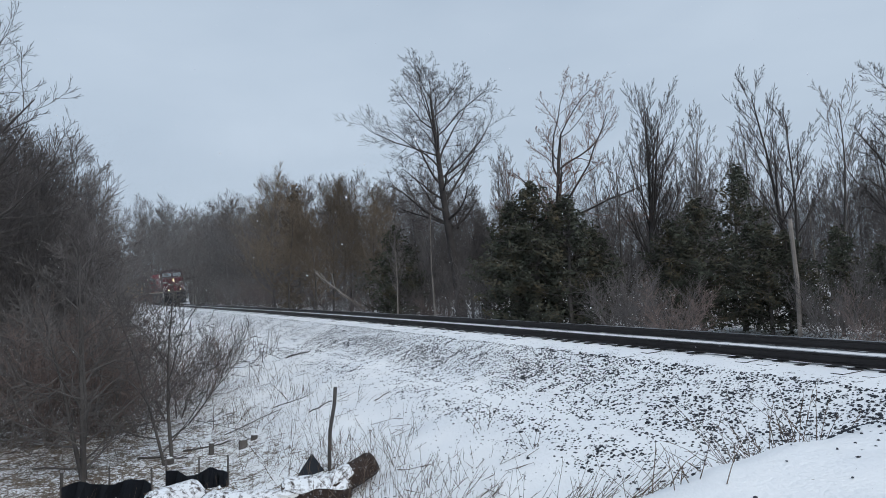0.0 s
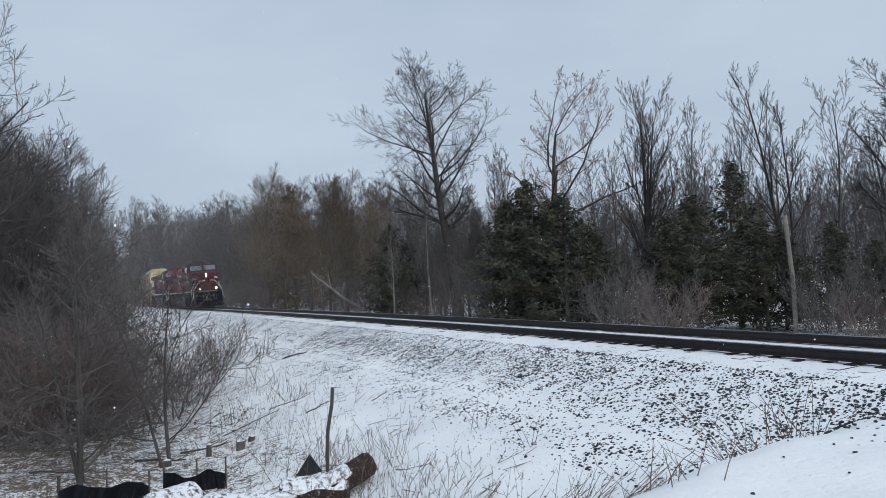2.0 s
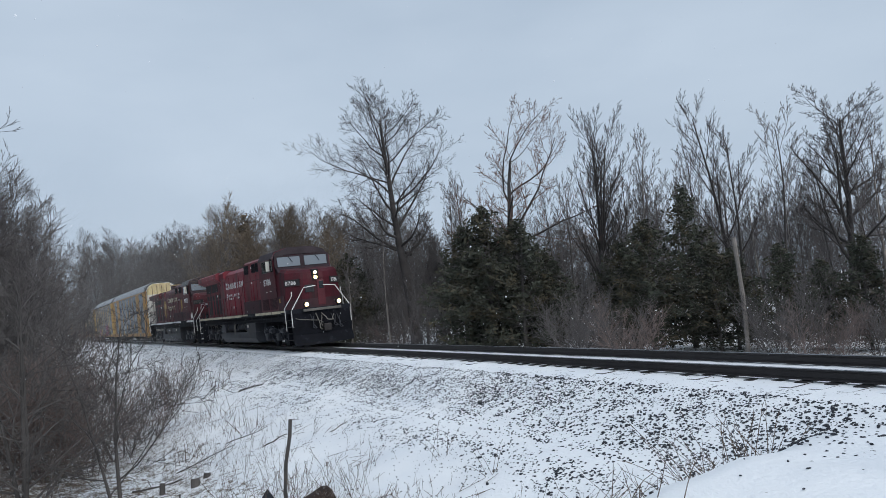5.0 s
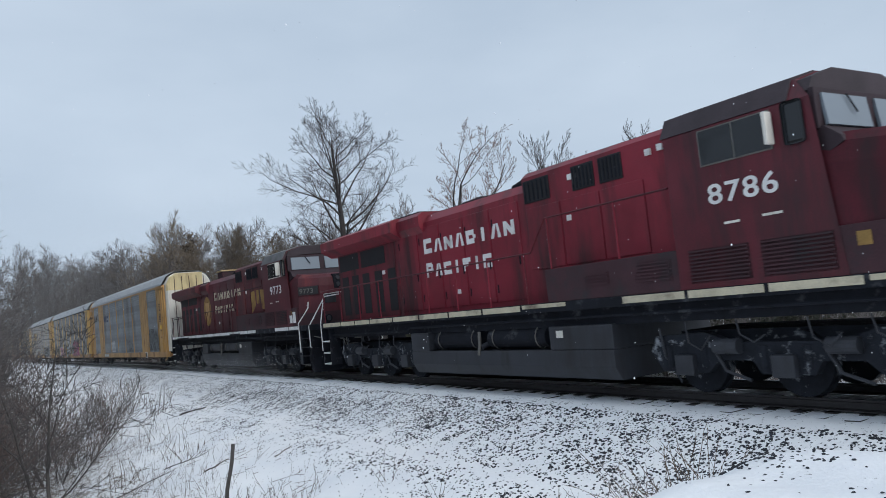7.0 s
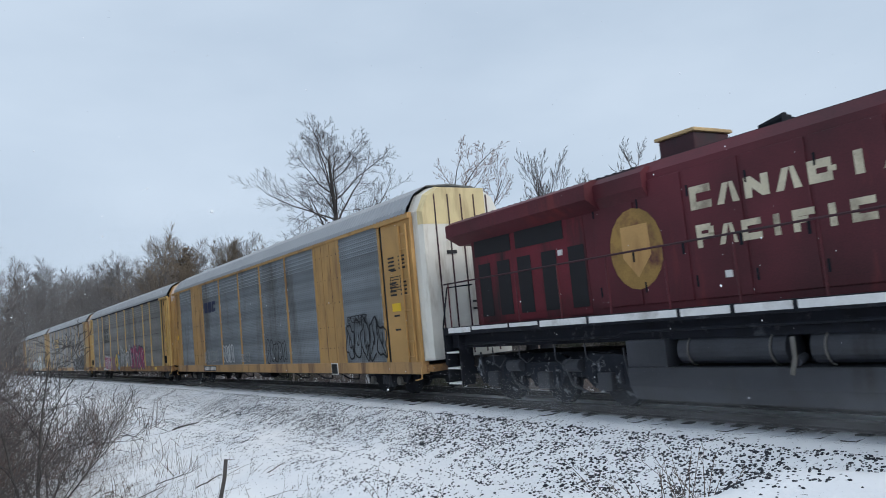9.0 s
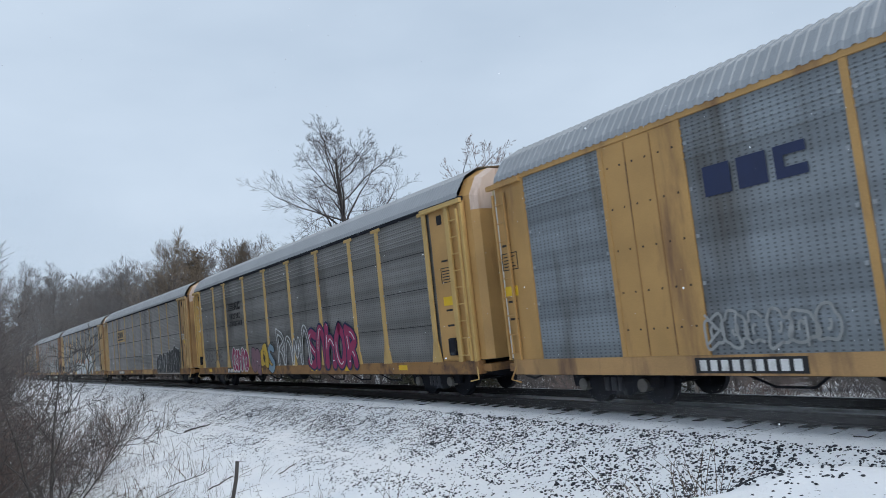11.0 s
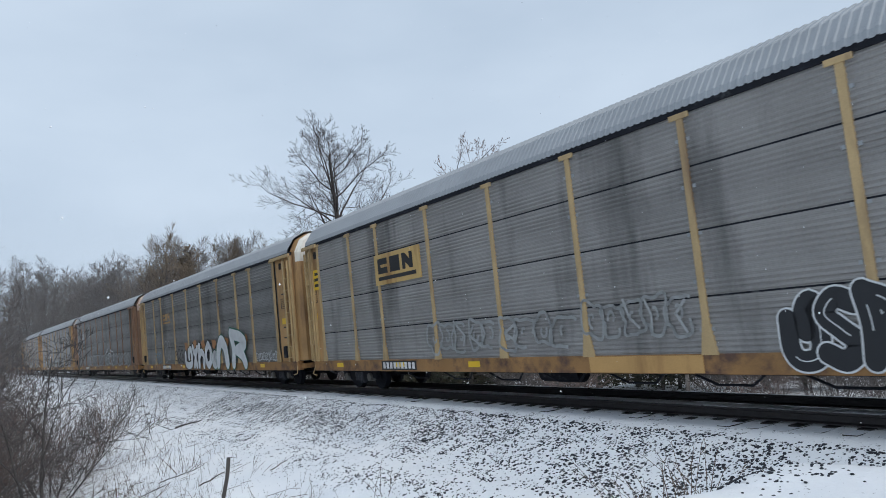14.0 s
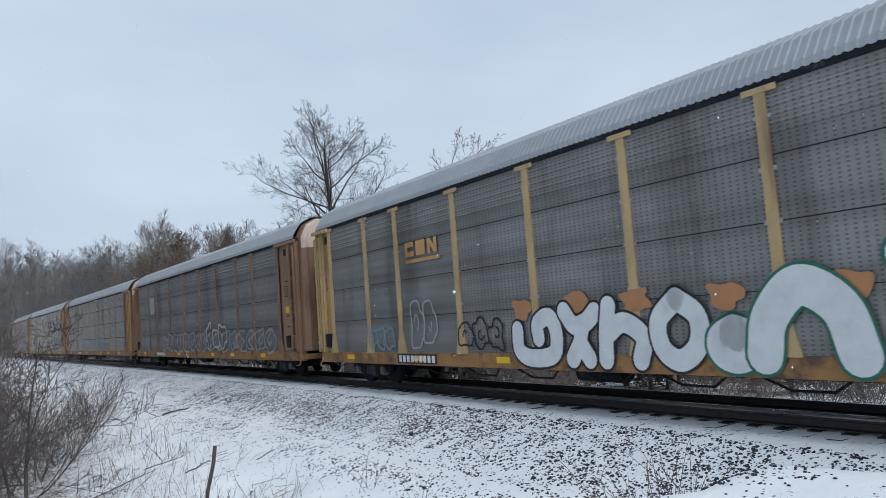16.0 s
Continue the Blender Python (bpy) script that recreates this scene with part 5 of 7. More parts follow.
FORMS = {
    "hook": [[(0.0, 0.72), (0.02, 0.2), (0.35, 0.0), (0.9, 0.1), (1.0, 0.6), (0.85, 1.0), (0.55, 0.85), (0.55, 0.5)]],
    "fork": [[(0.0, 1.0), (0.3, 0.7), (0.7, 0.75), (1.0, 0.95)], [(0.6, 0.7), (0.5, 0.35), (0.75, 0.0)], [(0.5, 0.35), (0.2, 0.0)]],
    "stem": [[(0.15, 1.0), (0.05, 0.5), (0.0, 0.0)], [(0.05, 0.45), (0.5, 0.68), (0.95, 0.4), (0.85, 0.0)]],
    "ring": [[(0.5, 1.0), (0.05, 0.65), (0.1, 0.2), (0.5, 0.0), (0.92, 0.25), (0.95, 0.7), (0.5, 1.0)]],
    "arch": [[(0.0, 0.0), (0.1, 0.55), (0.45, 0.98), (0.85, 0.65), (1.0, 0.0)]],
    "flag": [[(0.1, 1.0), (0.25, 0.5), (0.2, 0.0)], [(0.15, 0.98), (0.7, 0.85), (0.95, 0.62), (0.45, 0.42)], [(0.5, 0.42), (0.8, 0.25), (0.95, 0.0)]],
    "wave": [[(0.0, 0.1), (0.25, 0.9), (0.5, 0.25), (0.75, 0.95), (1.0, 0.15)]],
    "curl": [[(0.95, 0.9), (0.4, 1.0), (0.05, 0.75), (0.5, 0.5), (0.95, 0.25), (0.55, 0.0), (0.0, 0.12)]],
}


def throw_up(parent, forms, z0, fat, rim, fill, edge, label, y=-1.546, line=None):
    """Sprayed fat rounded forms, each with its edge; forms are (x0, x1, top, kind)."""
    for i, (x0, x1, z1, kind) in enumerate(forms):
        be, bf, bl = bmesh.new(), bmesh.new(), bmesh.new()
        w = fat * min(1.0, (x1 - x0) / 1.2)
        px, pz = w / 2, w / 2
        for j, st in enumerate(FORMS[kind]):
            path = spline([(x0 + px + u * max(0.05, x1 - x0 - 2 * px), z0 + pz + v * (z1 - z0 - 2 * pz)) for u, v in st])
            sweep(be, path, w + 2 * rim, y - i * 0.0022 - j * 0.0003)
            sweep(bf, path, w, y - 0.0011 - i * 0.0022 - j * 0.0003)
            if line:
                sweep(bl, path[len(path) // 5: len(path) * 3 // 5], rim * 0.6, y - 0.002 - i * 0.0022 - j * 0.0003)
        g = part("graffiti_form", be, edge, parent, label)
        part("graffiti_fill", bf, fill, g)
        if line:
            part("graffiti_line", bl, line, g)
        else:
            bl.free()


def row_of(kinds, x0, x1, z1, jitter=0.15, overlap=0.12, seed=0):
    rng = random.Random(seed)
    w = (x1 - x0) / len(kinds)
    return [(x0 + i * w - overlap * w, x0 + (i + 1) * w + overlap * w, z1 + rng.uniform(-jitter, jitter), k) for i, k in enumerate(kinds)]


def scribble(parent, seed, x0, x1, z0, z1, n, mat, width, label, y=-1.546):
    rng = random.Random(seed)
    bm = bmesh.new()
    w = (x1 - x0) / n
    for i in range(n):
        cx = x0 + (i + 0.5) * w
        h = z1 - z0
        form = blob(rng, cx, (z0 + z1) / 2 + rng.uniform(-0.06, 0.06) * h, w * rng.uniform(0.85, 1.15), h * rng.uniform(0.75, 1.0), rng.choice((2, 3, 3, 4)), rng.uniform(0.10, 0.2))
        k0, k1 = (0, 40) if rng.random() < 0.55 else (rng.randrange(0, 8), rng.randrange(30, 40))
        ribbon(bm, (form + form[:1])[k0:k1 + 1], width, y)
        a0 = rng.uniform(0, 6)
        ribbon(bm, [(cx + w * 0.22 * math.cos(a0 + k * 0.5) * (0.4 + k / 16), (z0 + z1) / 2 + h * 0.24 * math.sin(a0 + k * 0.5) * (0.4 + k / 16)) for k in range(rng.randrange(5, 11))], width * 0.9, y)
        if rng.random() < 0.6:
            ribbon(bm, [(cx + rng.uniform(-0.5, 0.5) * w, z0 + rng.uniform(0, 0.3) * h), (cx + rng.uniform(-0.4, 0.4) * w, (z0 + z1) / 2), (cx + rng.uniform(-0.5, 0.5) * w, z1 - rng.uniform(0, 0.3) * h)], width * 0.9, y)
    part("graffiti_tag", bm, mat, parent, label)


def side_panels(e, style, mat):
    spans = list(zip(POSTS, POSTS[1:]))
    for i, (b, a) in enumerate(spans):
        if style == "framed" and i in (1, 7):
            p = part("solid_panel", boxed(a + 0.03, b - 0.03, -1.525, -1.40, 1.0, 5.04, 0.01), TAN_RACK, e, "plain yellow side sheet")
            bm = bmesh.new()
            for k in range(2):
                box(bm, a + (b - a) * (k + 1) / 3 - 0.012, a + (b - a) * (k + 1) / 3 + 0.012, -1.535, -1.52, 1.02, 5.0)
            part("seam", bm, SILL, p)
            bm = bmesh.new()
            for zz in (1.5, 2.2, 3.0, 3.8, 4.6):
                for k in range(6):
                    xx = a + (b - a) * (k + 0.5) / 6
                    box(bm, xx - 0.018, xx + 0.018, -1.528, -1.52, zz - 0.018, zz + 0.018)
            part("rivet_row", bm, GRILLE, p)["kind"] = "stuff"
            continue
        tiers = [(1.0, 1.93), (1.96, 3.03), (3.06, 4.12), (4.15, 5.04)] if style == "tiered" else [(1.0, 5.04)]
        for z0, z1 in tiers:
            prof = [(-1.45, z0), (-1.503, z0)]
            if style == "tiered":
                n = int((z1 - z0) / 0.085)
                for k in range(n):
                    zz = z0 + (k + 0.15) * (z1 - z0) / n
                    h = (z1 - z0) / n
                    prof += [(-1.503, zz), (-1.518, zz + 0.2 * h), (-1.518, zz + 0.5 * h), (-1.503, zz + 0.7 * h)]
            else:
                for k in range(5):
                    zz = 4.30 + k * 0.135
                    prof += [(-1.503, zz), (-1.524, zz + 0.02), (-1.524, zz + 0.05), (-1.503, zz + 0.07)]
            prof += [(-1.503, z1), (-1.45, z1)]
            bm = section(bmesh.new(), prof, a + 0.06, b - 0.06)
            part("side_panel", bm, mat, e, "grey galvanised side panel")
        if style == "perforated":
            bm = bmesh.new()
            for z in (1.98, 3.0, 4.0):
                box(bm, a + 0.08, b - 0.08, -1.508, -1.5, z - 0.009, z + 0.009)
            part("panel_seam", bm, GRILLE, e)
        if style == "tiered":
            bm = bmesh.new()
            for z in (1.945, 3.045, 4.135):
                box(bm, a + 0.06, b - 0.06, -1.5, -1.45, z - 0.016, z + 0.016)
            part("panel_gap", bm, BLACK, e)
        bm = bmesh.new()
        for k in range(5):
            zz = 1.4 + k * 0.8
            for xx in (a + 0.12, b - 0.12):
                box(bm, xx - 0.03, xx + 0.03, -1.525, -1.5, zz - 0.03, zz + 0.03)
        part("panel_clip", bm, GALV, e)["kind"] = "stuff"


def roof_mesh(rib):
    """Galvanised roof sheets with cross ribs, arched over the width."""
    arch = [(-1.56, 5.13), (-1.53, 5.26), (-1.24, 5.68), (-0.8, 5.92), (0, 5.98), (0.8, 5.92), (1.24, 5.68), (1.53, 5.26), (1.56, 5.13)]
    vs, fs = [], []
    k = 0
    x = -HALF + 0.05
    while x < HALF - 0.1:
        for dx, up in ((0, 0), (rib * 0.5, 0), (rib * 0.6, 0.11 * rib), (rib * 0.9, 0.11 * rib)):
            for y, z in arch:
                vs.append((x + dx, y * (1 + up * 0.15), z + up))
            k += 1
        x += rib
    m = len(arch)
    for i in range(k - 1):
        for j in range(m - 1):
            fs.append((i * m + j, (i + 1) * m + j, (i + 1) * m + j + 1, i * m + j + 1))
    return vs, fs


def rack_truck(e, cx):
    t = part("truck", prism(bmesh.new(), [(-1.25, 0.62), (-0.95, 0.78), (0.95, 0.78), (1.25, 0.62), (1.2, 0.36), (0.8, 0.40), (0.45, 0.22), (-0.45, 0.22), (-0.8, 0.40), (-1.2, 0.36)], -1.12, -0.98), BLACK, e, "dark cast truck frame")
    t.location = (cx, 0, 0)
    part("frame_rail", prism(bmesh.new(), [(-1.25, 0.62), (-0.95, 0.78), (0.95, 0.78), (1.25, 0.62), (0.45, 0.22), (-0.45, 0.22)], 0.98, 1.12), BLACK, t)
    part("bolster", boxed(-0.25, 0.25, -1.1, 1.1, 0.5, 0.82), BLACK, t)
    bm = bmesh.new()
    for k in (-0.2, 0, 0.2):
        cyl(bm, (k, -1.08, 0.3), (k, -1.08, 0.56), 0.085, sides=10)
    part("spring_group", bm, TANK, t)
    for k in (-0.85, 0.85):
        bm = cyl(bmesh.new(), (0, -0.79, 0), (0, -0.66, 0), 0.42, sides=26)
        cyl(bm, (0, -0.66, 0), (0, -0.63, 0), 0.45, sides=26)
        cyl(bm, (0, 0.66, 0), (0, 0.79, 0), 0.42, sides=26)
        cyl(bm, (0, -0.7, 0), (0, 0.7, 0), 0.08, sides=8)
        cyl(bm, (0, -0.83, 0), (0, -0.79, 0), 0.12, sides=12)
        w = part("wheelset", bm, BLACK, t, "worn steel wheels on an axle")
        w.location = (k, 0, 0.42)
        part("bearing_cap", cyl(bmesh.new(), (k, -1.2, 0.42), (k, -0.98, 0.42), 0.13, 0.12, 12), HOSE, t)
    return t


def ladder(e, x, mat):
    bm = bmesh.new()
    for dx in (-0.2, 0.2):
        box(bm, x + dx - 0.03, x + dx + 0.03, -1.62, -1.57, 1.0, 4.85)
    for k in range(9):
        z = 1.15 + k * 0.43
        cyl(bm, (x - 0.2, -1.6, z), (x + 0.2, -1.6, z), 0.016, sides=6)
    part("ladder", bm, mat, e, "yellow corner ladder")


def autorack(k, style, mat, posts, door, label, decor, sheet, top):
    e = thing("autorack_car", label, "rail car", "autorack cars of the train")
    part("car_body", boxed(-HALF + 0.1, HALF - 0.1, -1.44, 1.5, 0.98, 5.08), mat, e, "enclosed grey car body")
    part("side_sill", boxed(-HALF, HALF, -1.53, -1.3, 0.66, 1.0, 0.015), SILL if style != "framed" else BROWN_RACK, e, "rust-stained yellow side sill")
    part("floor_frame", boxed(-HALF + 0.2, HALF - 0.2, -1.28, 1.5, 0.78, 0.98), BLACK, e)
    part("centre_sill", boxed(-13.6, 13.6, -0.35, 0.35, 0.5, 0.8), BLACK, e)
    part("top_rail", boxed(-HALF + 0.05, HALF - 0.05, -1.55, -1.42, 5.04, 5.16, 0.01), BLACK if style != "framed" else TAN_RACK, e, "top rail under the roof")
    vs, fs = roof_mesh(0.21 if style == "framed" else 0.155)
    o = new("roof", mesh_of("roof", vs, fs, GALV))
    o.parent = e
    o["label"] = "galvanised ribbed roof with light snow"
    side_panels(e, style, mat)
    for i, x in enumerate(POSTS):
        wide = 0.10 if style == "perforated" else 0.07
        if style == "framed":
            wide = 0.06
        bm = boxed(x - wide, x + wide, -1.54, -1.5, 1.0, 5.04, 0.008)
        if style != "framed":
            box(bm, x - wide * 3.0, x + wide * 3.0, -1.555, -1.535, 4.96, 5.06, 0.008)
            prism(bm, [(x - wide, 1.55), (x + wide, 1.55), (x + wide * 2.4, 0.98), (x - wide * 2.4, 0.98)], -1.543, -1.5)
        part("side_post", bm, posts, e, "yellow side post")
    for sx in (1, -1):
        a, b = sorted((sx * 11.7, sx * (HALF - 0.02)))
        if sx < 0:
            a, b = -HALF + 0.02, -12.4
        inner = -1.53 if style == "framed" else -1.47
        cp = part("corner_panel", boxed(a, b, inner, -1.42, 1.0, 5.04, 0.01), sheet, e, "yellow corner sheet")
        if style != "framed":
            for q, h in ((12.66 if sx > 0 else 13.0, 0.08), (13.34, 0.05)):
                part("corner_post", boxed(sx * q - h, sx * q + h, -1.56, -1.47, 0.98, 5.0, 0.012), posts, cp)
            part("vent_hole", boxed((12.2 if sx > 0 else -12.7) - 0.12, (12.2 if sx > 0 else -12.7) + 0.12, -1.48, -1.465, 4.6, 4.85), GRILLE, cp, "dark square opening")
            if style == "perforated":
                part("brake_wheel_box", boxed((12.4 if sx > 0 else -12.7) - 0.15, (12.4 if sx > 0 else -12.7) + 0.15, -1.62, -1.47, 1.15, 1.6, 0.04), BLACK, cp, "dark brake gear on the corner")
        part("corner_cap", boxed(a - 0.25, b + 0.05, -1.62, -1.53, 4.98, 5.1, 0.015), posts, cp)
        bm = bmesh.new()
        for z in (1.9, 2.3, 3.6):
            box(bm, (a + b) / 2 - 0.42, (a + b) / 2 - 0.12, inner - 0.01, inner + 0.005, z, z + 0.05)
        part("stencil_bar", bm, INK, cp)
        bm = bmesh.new()
        nx, nz = (a + b) / 2 - 0.5, 3.05
        for p0, p1, q0, q1 in ((0, 0.6, 0, 0.02), (0, 0.6, 0.38, 0.40), (0, 0.02, 0.02, 0.38), (0.58, 0.6, 0.02, 0.38)):
            box(bm, nx + p0, nx + p1, inner - 0.008, inner + 0.004, nz + q0, nz + q1)
        notice = part("notice_frame", bm, INK, cp, "dark stencilled box")
        for r in range(4):
            part("notice_bar", boxed(nx + 0.07, nx + 0.5 - 0.06 * (r % 3), inner - 0.006, inner + 0.004, nz + 0.07 + r * 0.075, nz + 0.095 + r * 0.075), INK, notice)
        part("placard", boxed((a + b) / 2 - 0.5, (a + b) / 2 - 0.02, inner - 0.012, inner, 2.45, 2.68), SIGN_YELLOW, cp, "small yellow placard")
        ladder(e, 13.03 if sx > 0 else -13.2, posts)
        # end doors, bulging and ribbed
        x0 = sx * (HALF - 0.05)
        arch = [(-1.42, 1.02), (1.42, 1.02), (1.42, 5.16), (1.18, 5.62), (0.75, 5.86), (-0.75, 5.86), (-1.18, 5.62), (-1.42, 5.16)]
        bm = bmesh.new()
        r0 = [bm.verts.new((x0 - sx * 0.2, y, z)) for y, z in arch]
        k1, k2 = (0.98, 0.93) if style == "framed" else (0.98, 0.88)
        r1 = [bm.verts.new((x0 + sx * 0.25, y * k1, z if z < 2 else z - 0.03)) for y, z in arch]
        r2 = [bm.verts.new((x0 + sx * 0.42, y * k2, z if z < 2 else z - 0.08)) for y, z in arch]
        for p, q in ((r0, r1), (r1, r2)):
            for i in range(8):
                bm.faces.new((p[i], p[(i + 1) % 8], q[(i + 1) % 8], q[i]))
        bm.faces.new(r2)
        bmesh.ops.recalc_face_normals(bm, faces=bm.faces)
        d = part("end_door", bm, door, e, "tall folding end door")
        bm = bmesh.new()
        for y in (-0.9, -0.45, 0.0, 0.45, 0.9):
            xx = x0 + sx * 0.41
            box(bm, xx - 0.03, xx + 0.03, y - 0.02, y + 0.02, 1.1, 5.6)
        if style == "framed":
            part("door_rib", bm, GRIME, d, "dark vertical door seams")
        else:
            bm.free()
        bm = bmesh.new()
        s0 = [bm.verts.new((x0 + sx * 0.256, y * k1 * 1.004, z)) for y, z in ((-1.42, 4.75), (-1.42, 5.14), (-1.18, 5.6), (-0.75, 5.84))]
        s1 = [bm.verts.new((x0 + sx * 0.428, y * k2 * 1.004, z)) for y, z in ((-1.42, 4.75), (-1.42, 5.09), (-1.18, 5.55), (-0.75, 5.79))]
        s2 = [bm.verts.new((x0 + sx * 0.428, 0.9 * k2, z)) for z in (4.75, 5.09, 5.55, 5.79)]
        for p, q in ((s0, s1), (s1, s2)):
            for i in range(3):
                bm.faces.new((p[i], p[i + 1], q[i + 1], q[i]))
        part("door_top", bm, top, d, "upper part of the door in another colour")
        bm = boxed(x0 + sx * 0.40, x0 + sx * 0.45, -0.62, -0.3, 3.9, 4.0)
        box(bm, x0 + sx * 0.40, x0 + sx * 0.45, 0.1, 0.6, 2.5, 2.56)
        box(bm, x0 + sx * 0.40, x0 + sx * 0.45, 0.1, 0.6, 2.3, 2.36)
        part("door_bar", bm, INK, d)
        part("end_platform", boxed(sx * 13.2, sx * 13.75, -1.4, 1.4, 0.72, 0.9), SILL, e)
        bm = boxed(sx * 13.5, sx * 14.1, -0.12, 0.12, 0.74, 0.98, 0.02)
        box(bm, sx * 14.0, sx * 14.24, -0.19, 0.19, 0.7, 1.02, 0.04)
        part("coupler", bm, RAIL, e, "rusty coupler")
        part("air_hose", tube(bmesh.new(), [(sx * 13.6, -0.4, 0.75), (sx * 13.85, -0.42, 0.5), (sx * 14.2, -0.4, 0.42)], 0.03), TANK, e)
        part("brake_gear", tube(tube(bmesh.new(), [(sx * 13.3, -1.5, 0.9), (sx * 13.45, -1.6, 0.55), (sx * 13.1, -1.6, 0.5)], 0.02), [(sx * 13.2, -1.5, 1.6), (sx * 13.2, -1.64, 1.55), (sx * 13.2, -1.64, 1.15)], 0.02), posts, e)
        rack_truck(e, sx * 10.6)
    for q in range(8):
        x = -7.5 + q * 2.1
        bm = bmesh.new()
        tube(bm, [(x, -1.2, 0.7), (x + 0.5, -1.0, 0.42), (x + 1.2, -1.0, 0.42), (x + 1.7, -1.2, 0.7)], 0.025, 5)
        part("truss_rod", bm, BLACK, e)
    part("brake_reservoir", cyl(bmesh.new(), (-1.5, -0.7, 0.55), (-0.2, -0.7, 0.55), 0.19, sides=16), BLACK, e)
    for x in (-11.4, -7.2, -3.4, 2.6, 5.5, 9.3) if style != "framed" else ():
        part("reflector", boxed(x, x + 0.5, -1.536, -1.528, 0.78, 0.92), SIGN_YELLOW, e, "yellow reflector strip")
    bm = bmesh.new()
    for q in range(9):
        box(bm, -8.0 + q * 0.22, -7.86 + q * 0.22, -1.537, -1.53, 0.74, 0.92)
    part("reporting_mark", boxed(-8.1, -6.0, -1.534, -1.529, 0.7, 0.96), INK, e)
    part("mark_bar", bm, WHITE, e)
    decor(e)
    CARS.append((e, 44.6 + 28.5 * (k + 0.5) + OFFSET.get(k, 0), 10.0))
    return e


def logo_plate(e, x0, x1, z0, z1, ground, ink, shapes):
    p = part("logo_plate", boxed(x0, x1, -1.55, -1.5, z0, z1), ground, e, "logo plate with plain dark blocks") if ground else e
    w = (x1 - x0) * 0.84
    xa = x0 + (x1 - x0) * 0.08
    glyph_blocks(p, ink, xa, xa + w, z0 + (z1 - z0) * 0.36, z0 + (z1 - z0) * 0.86, -1.556, shapes)
    part("logo_bar", flat(bmesh.new(), [(xa, z0 + (z1 - z0) * 0.14), (xa + w, z0 + (z1 - z0) * 0.14), (xa + w, z0 + (z1 - z0) * 0.26), (xa, z0 + (z1 - z0) * 0.26)], -1.556), ink, p)


def decor_framed(e):
    scribble(e, 3, 8.85, 11.5, 1.1, 2.3, 5, G_BLACK, 0.055, "black looping graffiti")
    scribble(e, 4, 9.0, 10.4, 2.25, 2.5, 5, G_BLACK, 0.03, "black graffiti tag")
    scribble(e, 5, 1.3, 3.5, 1.1, 1.9, 5, G_BLACK, 0.04, "black graffiti tag")
    scribble(e, 6, -4.6, -3.0, 1.1, 1.9, 5, G_WHITE, 0.06, "white graffiti tag")
    scribble(e, 7, -7.8, -5.4, 1.1, 1.7, 6, G_GREY, 0.05, "grey graffiti tag")
    scribble(e, 8, -2.0, -0.8, 1.1, 1.5, 3, G_GREY, 0.05, "grey graffiti tag")
    glyph_blocks(e, G_NAVY, -7.4, -5.4, 3.6, 4.1, -1.53, "--c")
    bm = bmesh.new()
    for k in range(8):
        for j in range(2):
            box(bm, 12.0 + j * 0.6, 12.35 + j * 0.6, -1.54, -1.525, 2.9 + k * 0.11 + (0.3 if k > 3 else 0), 2.95 + k * 0.11 + (0.3 if k > 3 else 0))
    part("stencil_bar", bm, INK, e)
    plate = part("data_plate", boxed(7.5, 8.0, -1.545, -1.525, 0.62, 1.0), WHITE, e, "white-edged dark data plate")
    part("plate_face", boxed(7.53, 7.97, -1.55, -1.54, 0.65, 0.97), INK, plate)
    part("top_door", boxed(13.3, 13.6, -1.3, 1.3, 4.62, 5.0), CREAM_TOP, e)


def decor_ns(e):
    throw_up(e, row_of(("curl", "arch", "stem", "ring", "flag"), 2.5, 6.6, 2.4, seed=21), 0.85, 0.36, 0.07, G_PINK, G_NAVY, "magenta and navy graffiti forms", -1.546, G_WHITE)
    throw_up(e, row_of(("flag", "arch", "wave", "arch"), -0.9, 2.7, 2.3, 0.2, 0.05, 22), 1.05, 0.16, 0.045, PANEL, G_WHITE, "white looping graffiti outline")
    bubble_piece(e, 23, -4.2, -2.95, 0.78, 1.72, 2, G_MAUVE, G_BLACK, G_BLACK, "mauve bubble graffiti", 0.03)
    bubble_piece(e, 24, -2.8, -1.95, 0.85, 1.9, 1, G_GOLD, G_BLACK, G_BLACK, "yellow bubble graffiti", 0.03, -1.57)
    throw_up(e, [(-2.0, -1.15, 1.9, "curl")], 0.72, 0.36, 0.03, G_BLUE, G_BLACK, "pale blue sprayed form", -1.56)
    throw_up(e, row_of(("ring", "curl", "stem", "arch", "ring"), -7.0, -4.7, 1.85, 0.1, 0.25, 26), 0.82, 0.40, 0.05, G_PINK, G_WHITE, "magenta graffiti with white edges", -1.556, G_WHITE)
    scribble(e, 27, -11.8, -8.6, 1.3, 1.9, 5, G_BLACK, 0.035, "black graffiti tag")
    scribble(e, 28, -13.3, -12.5, 2.9, 4.4, 1, G_WHITE, 0.05, "white graffiti tag")
    glyph_blocks(e, INK, -7.1, -5.4, 3.25, 3.5, -1.535, "n-dfd-c", 1)
    glyph_blocks(e, INK, -7.1, -5.2, 2.92, 3.15, -1.535, "c-n-cdn-", 1)
    bm = bmesh.new()
    for q in range(4):
        flat(bm, [(-7.4 + q * 0.07, 3.66 + q * 0.09), (-6.3, 3.66 + q * 0.09), (-6.25, 3.71 + q * 0.09), (-7.3 + q * 0.07, 3.71 + q * 0.09)], -1.535)
    part("logo_stripe", bm, INK, e)
    glyph_blocks(e, INK, -6.25, -5.3, 3.66, 4.02, -1.535, "nc")


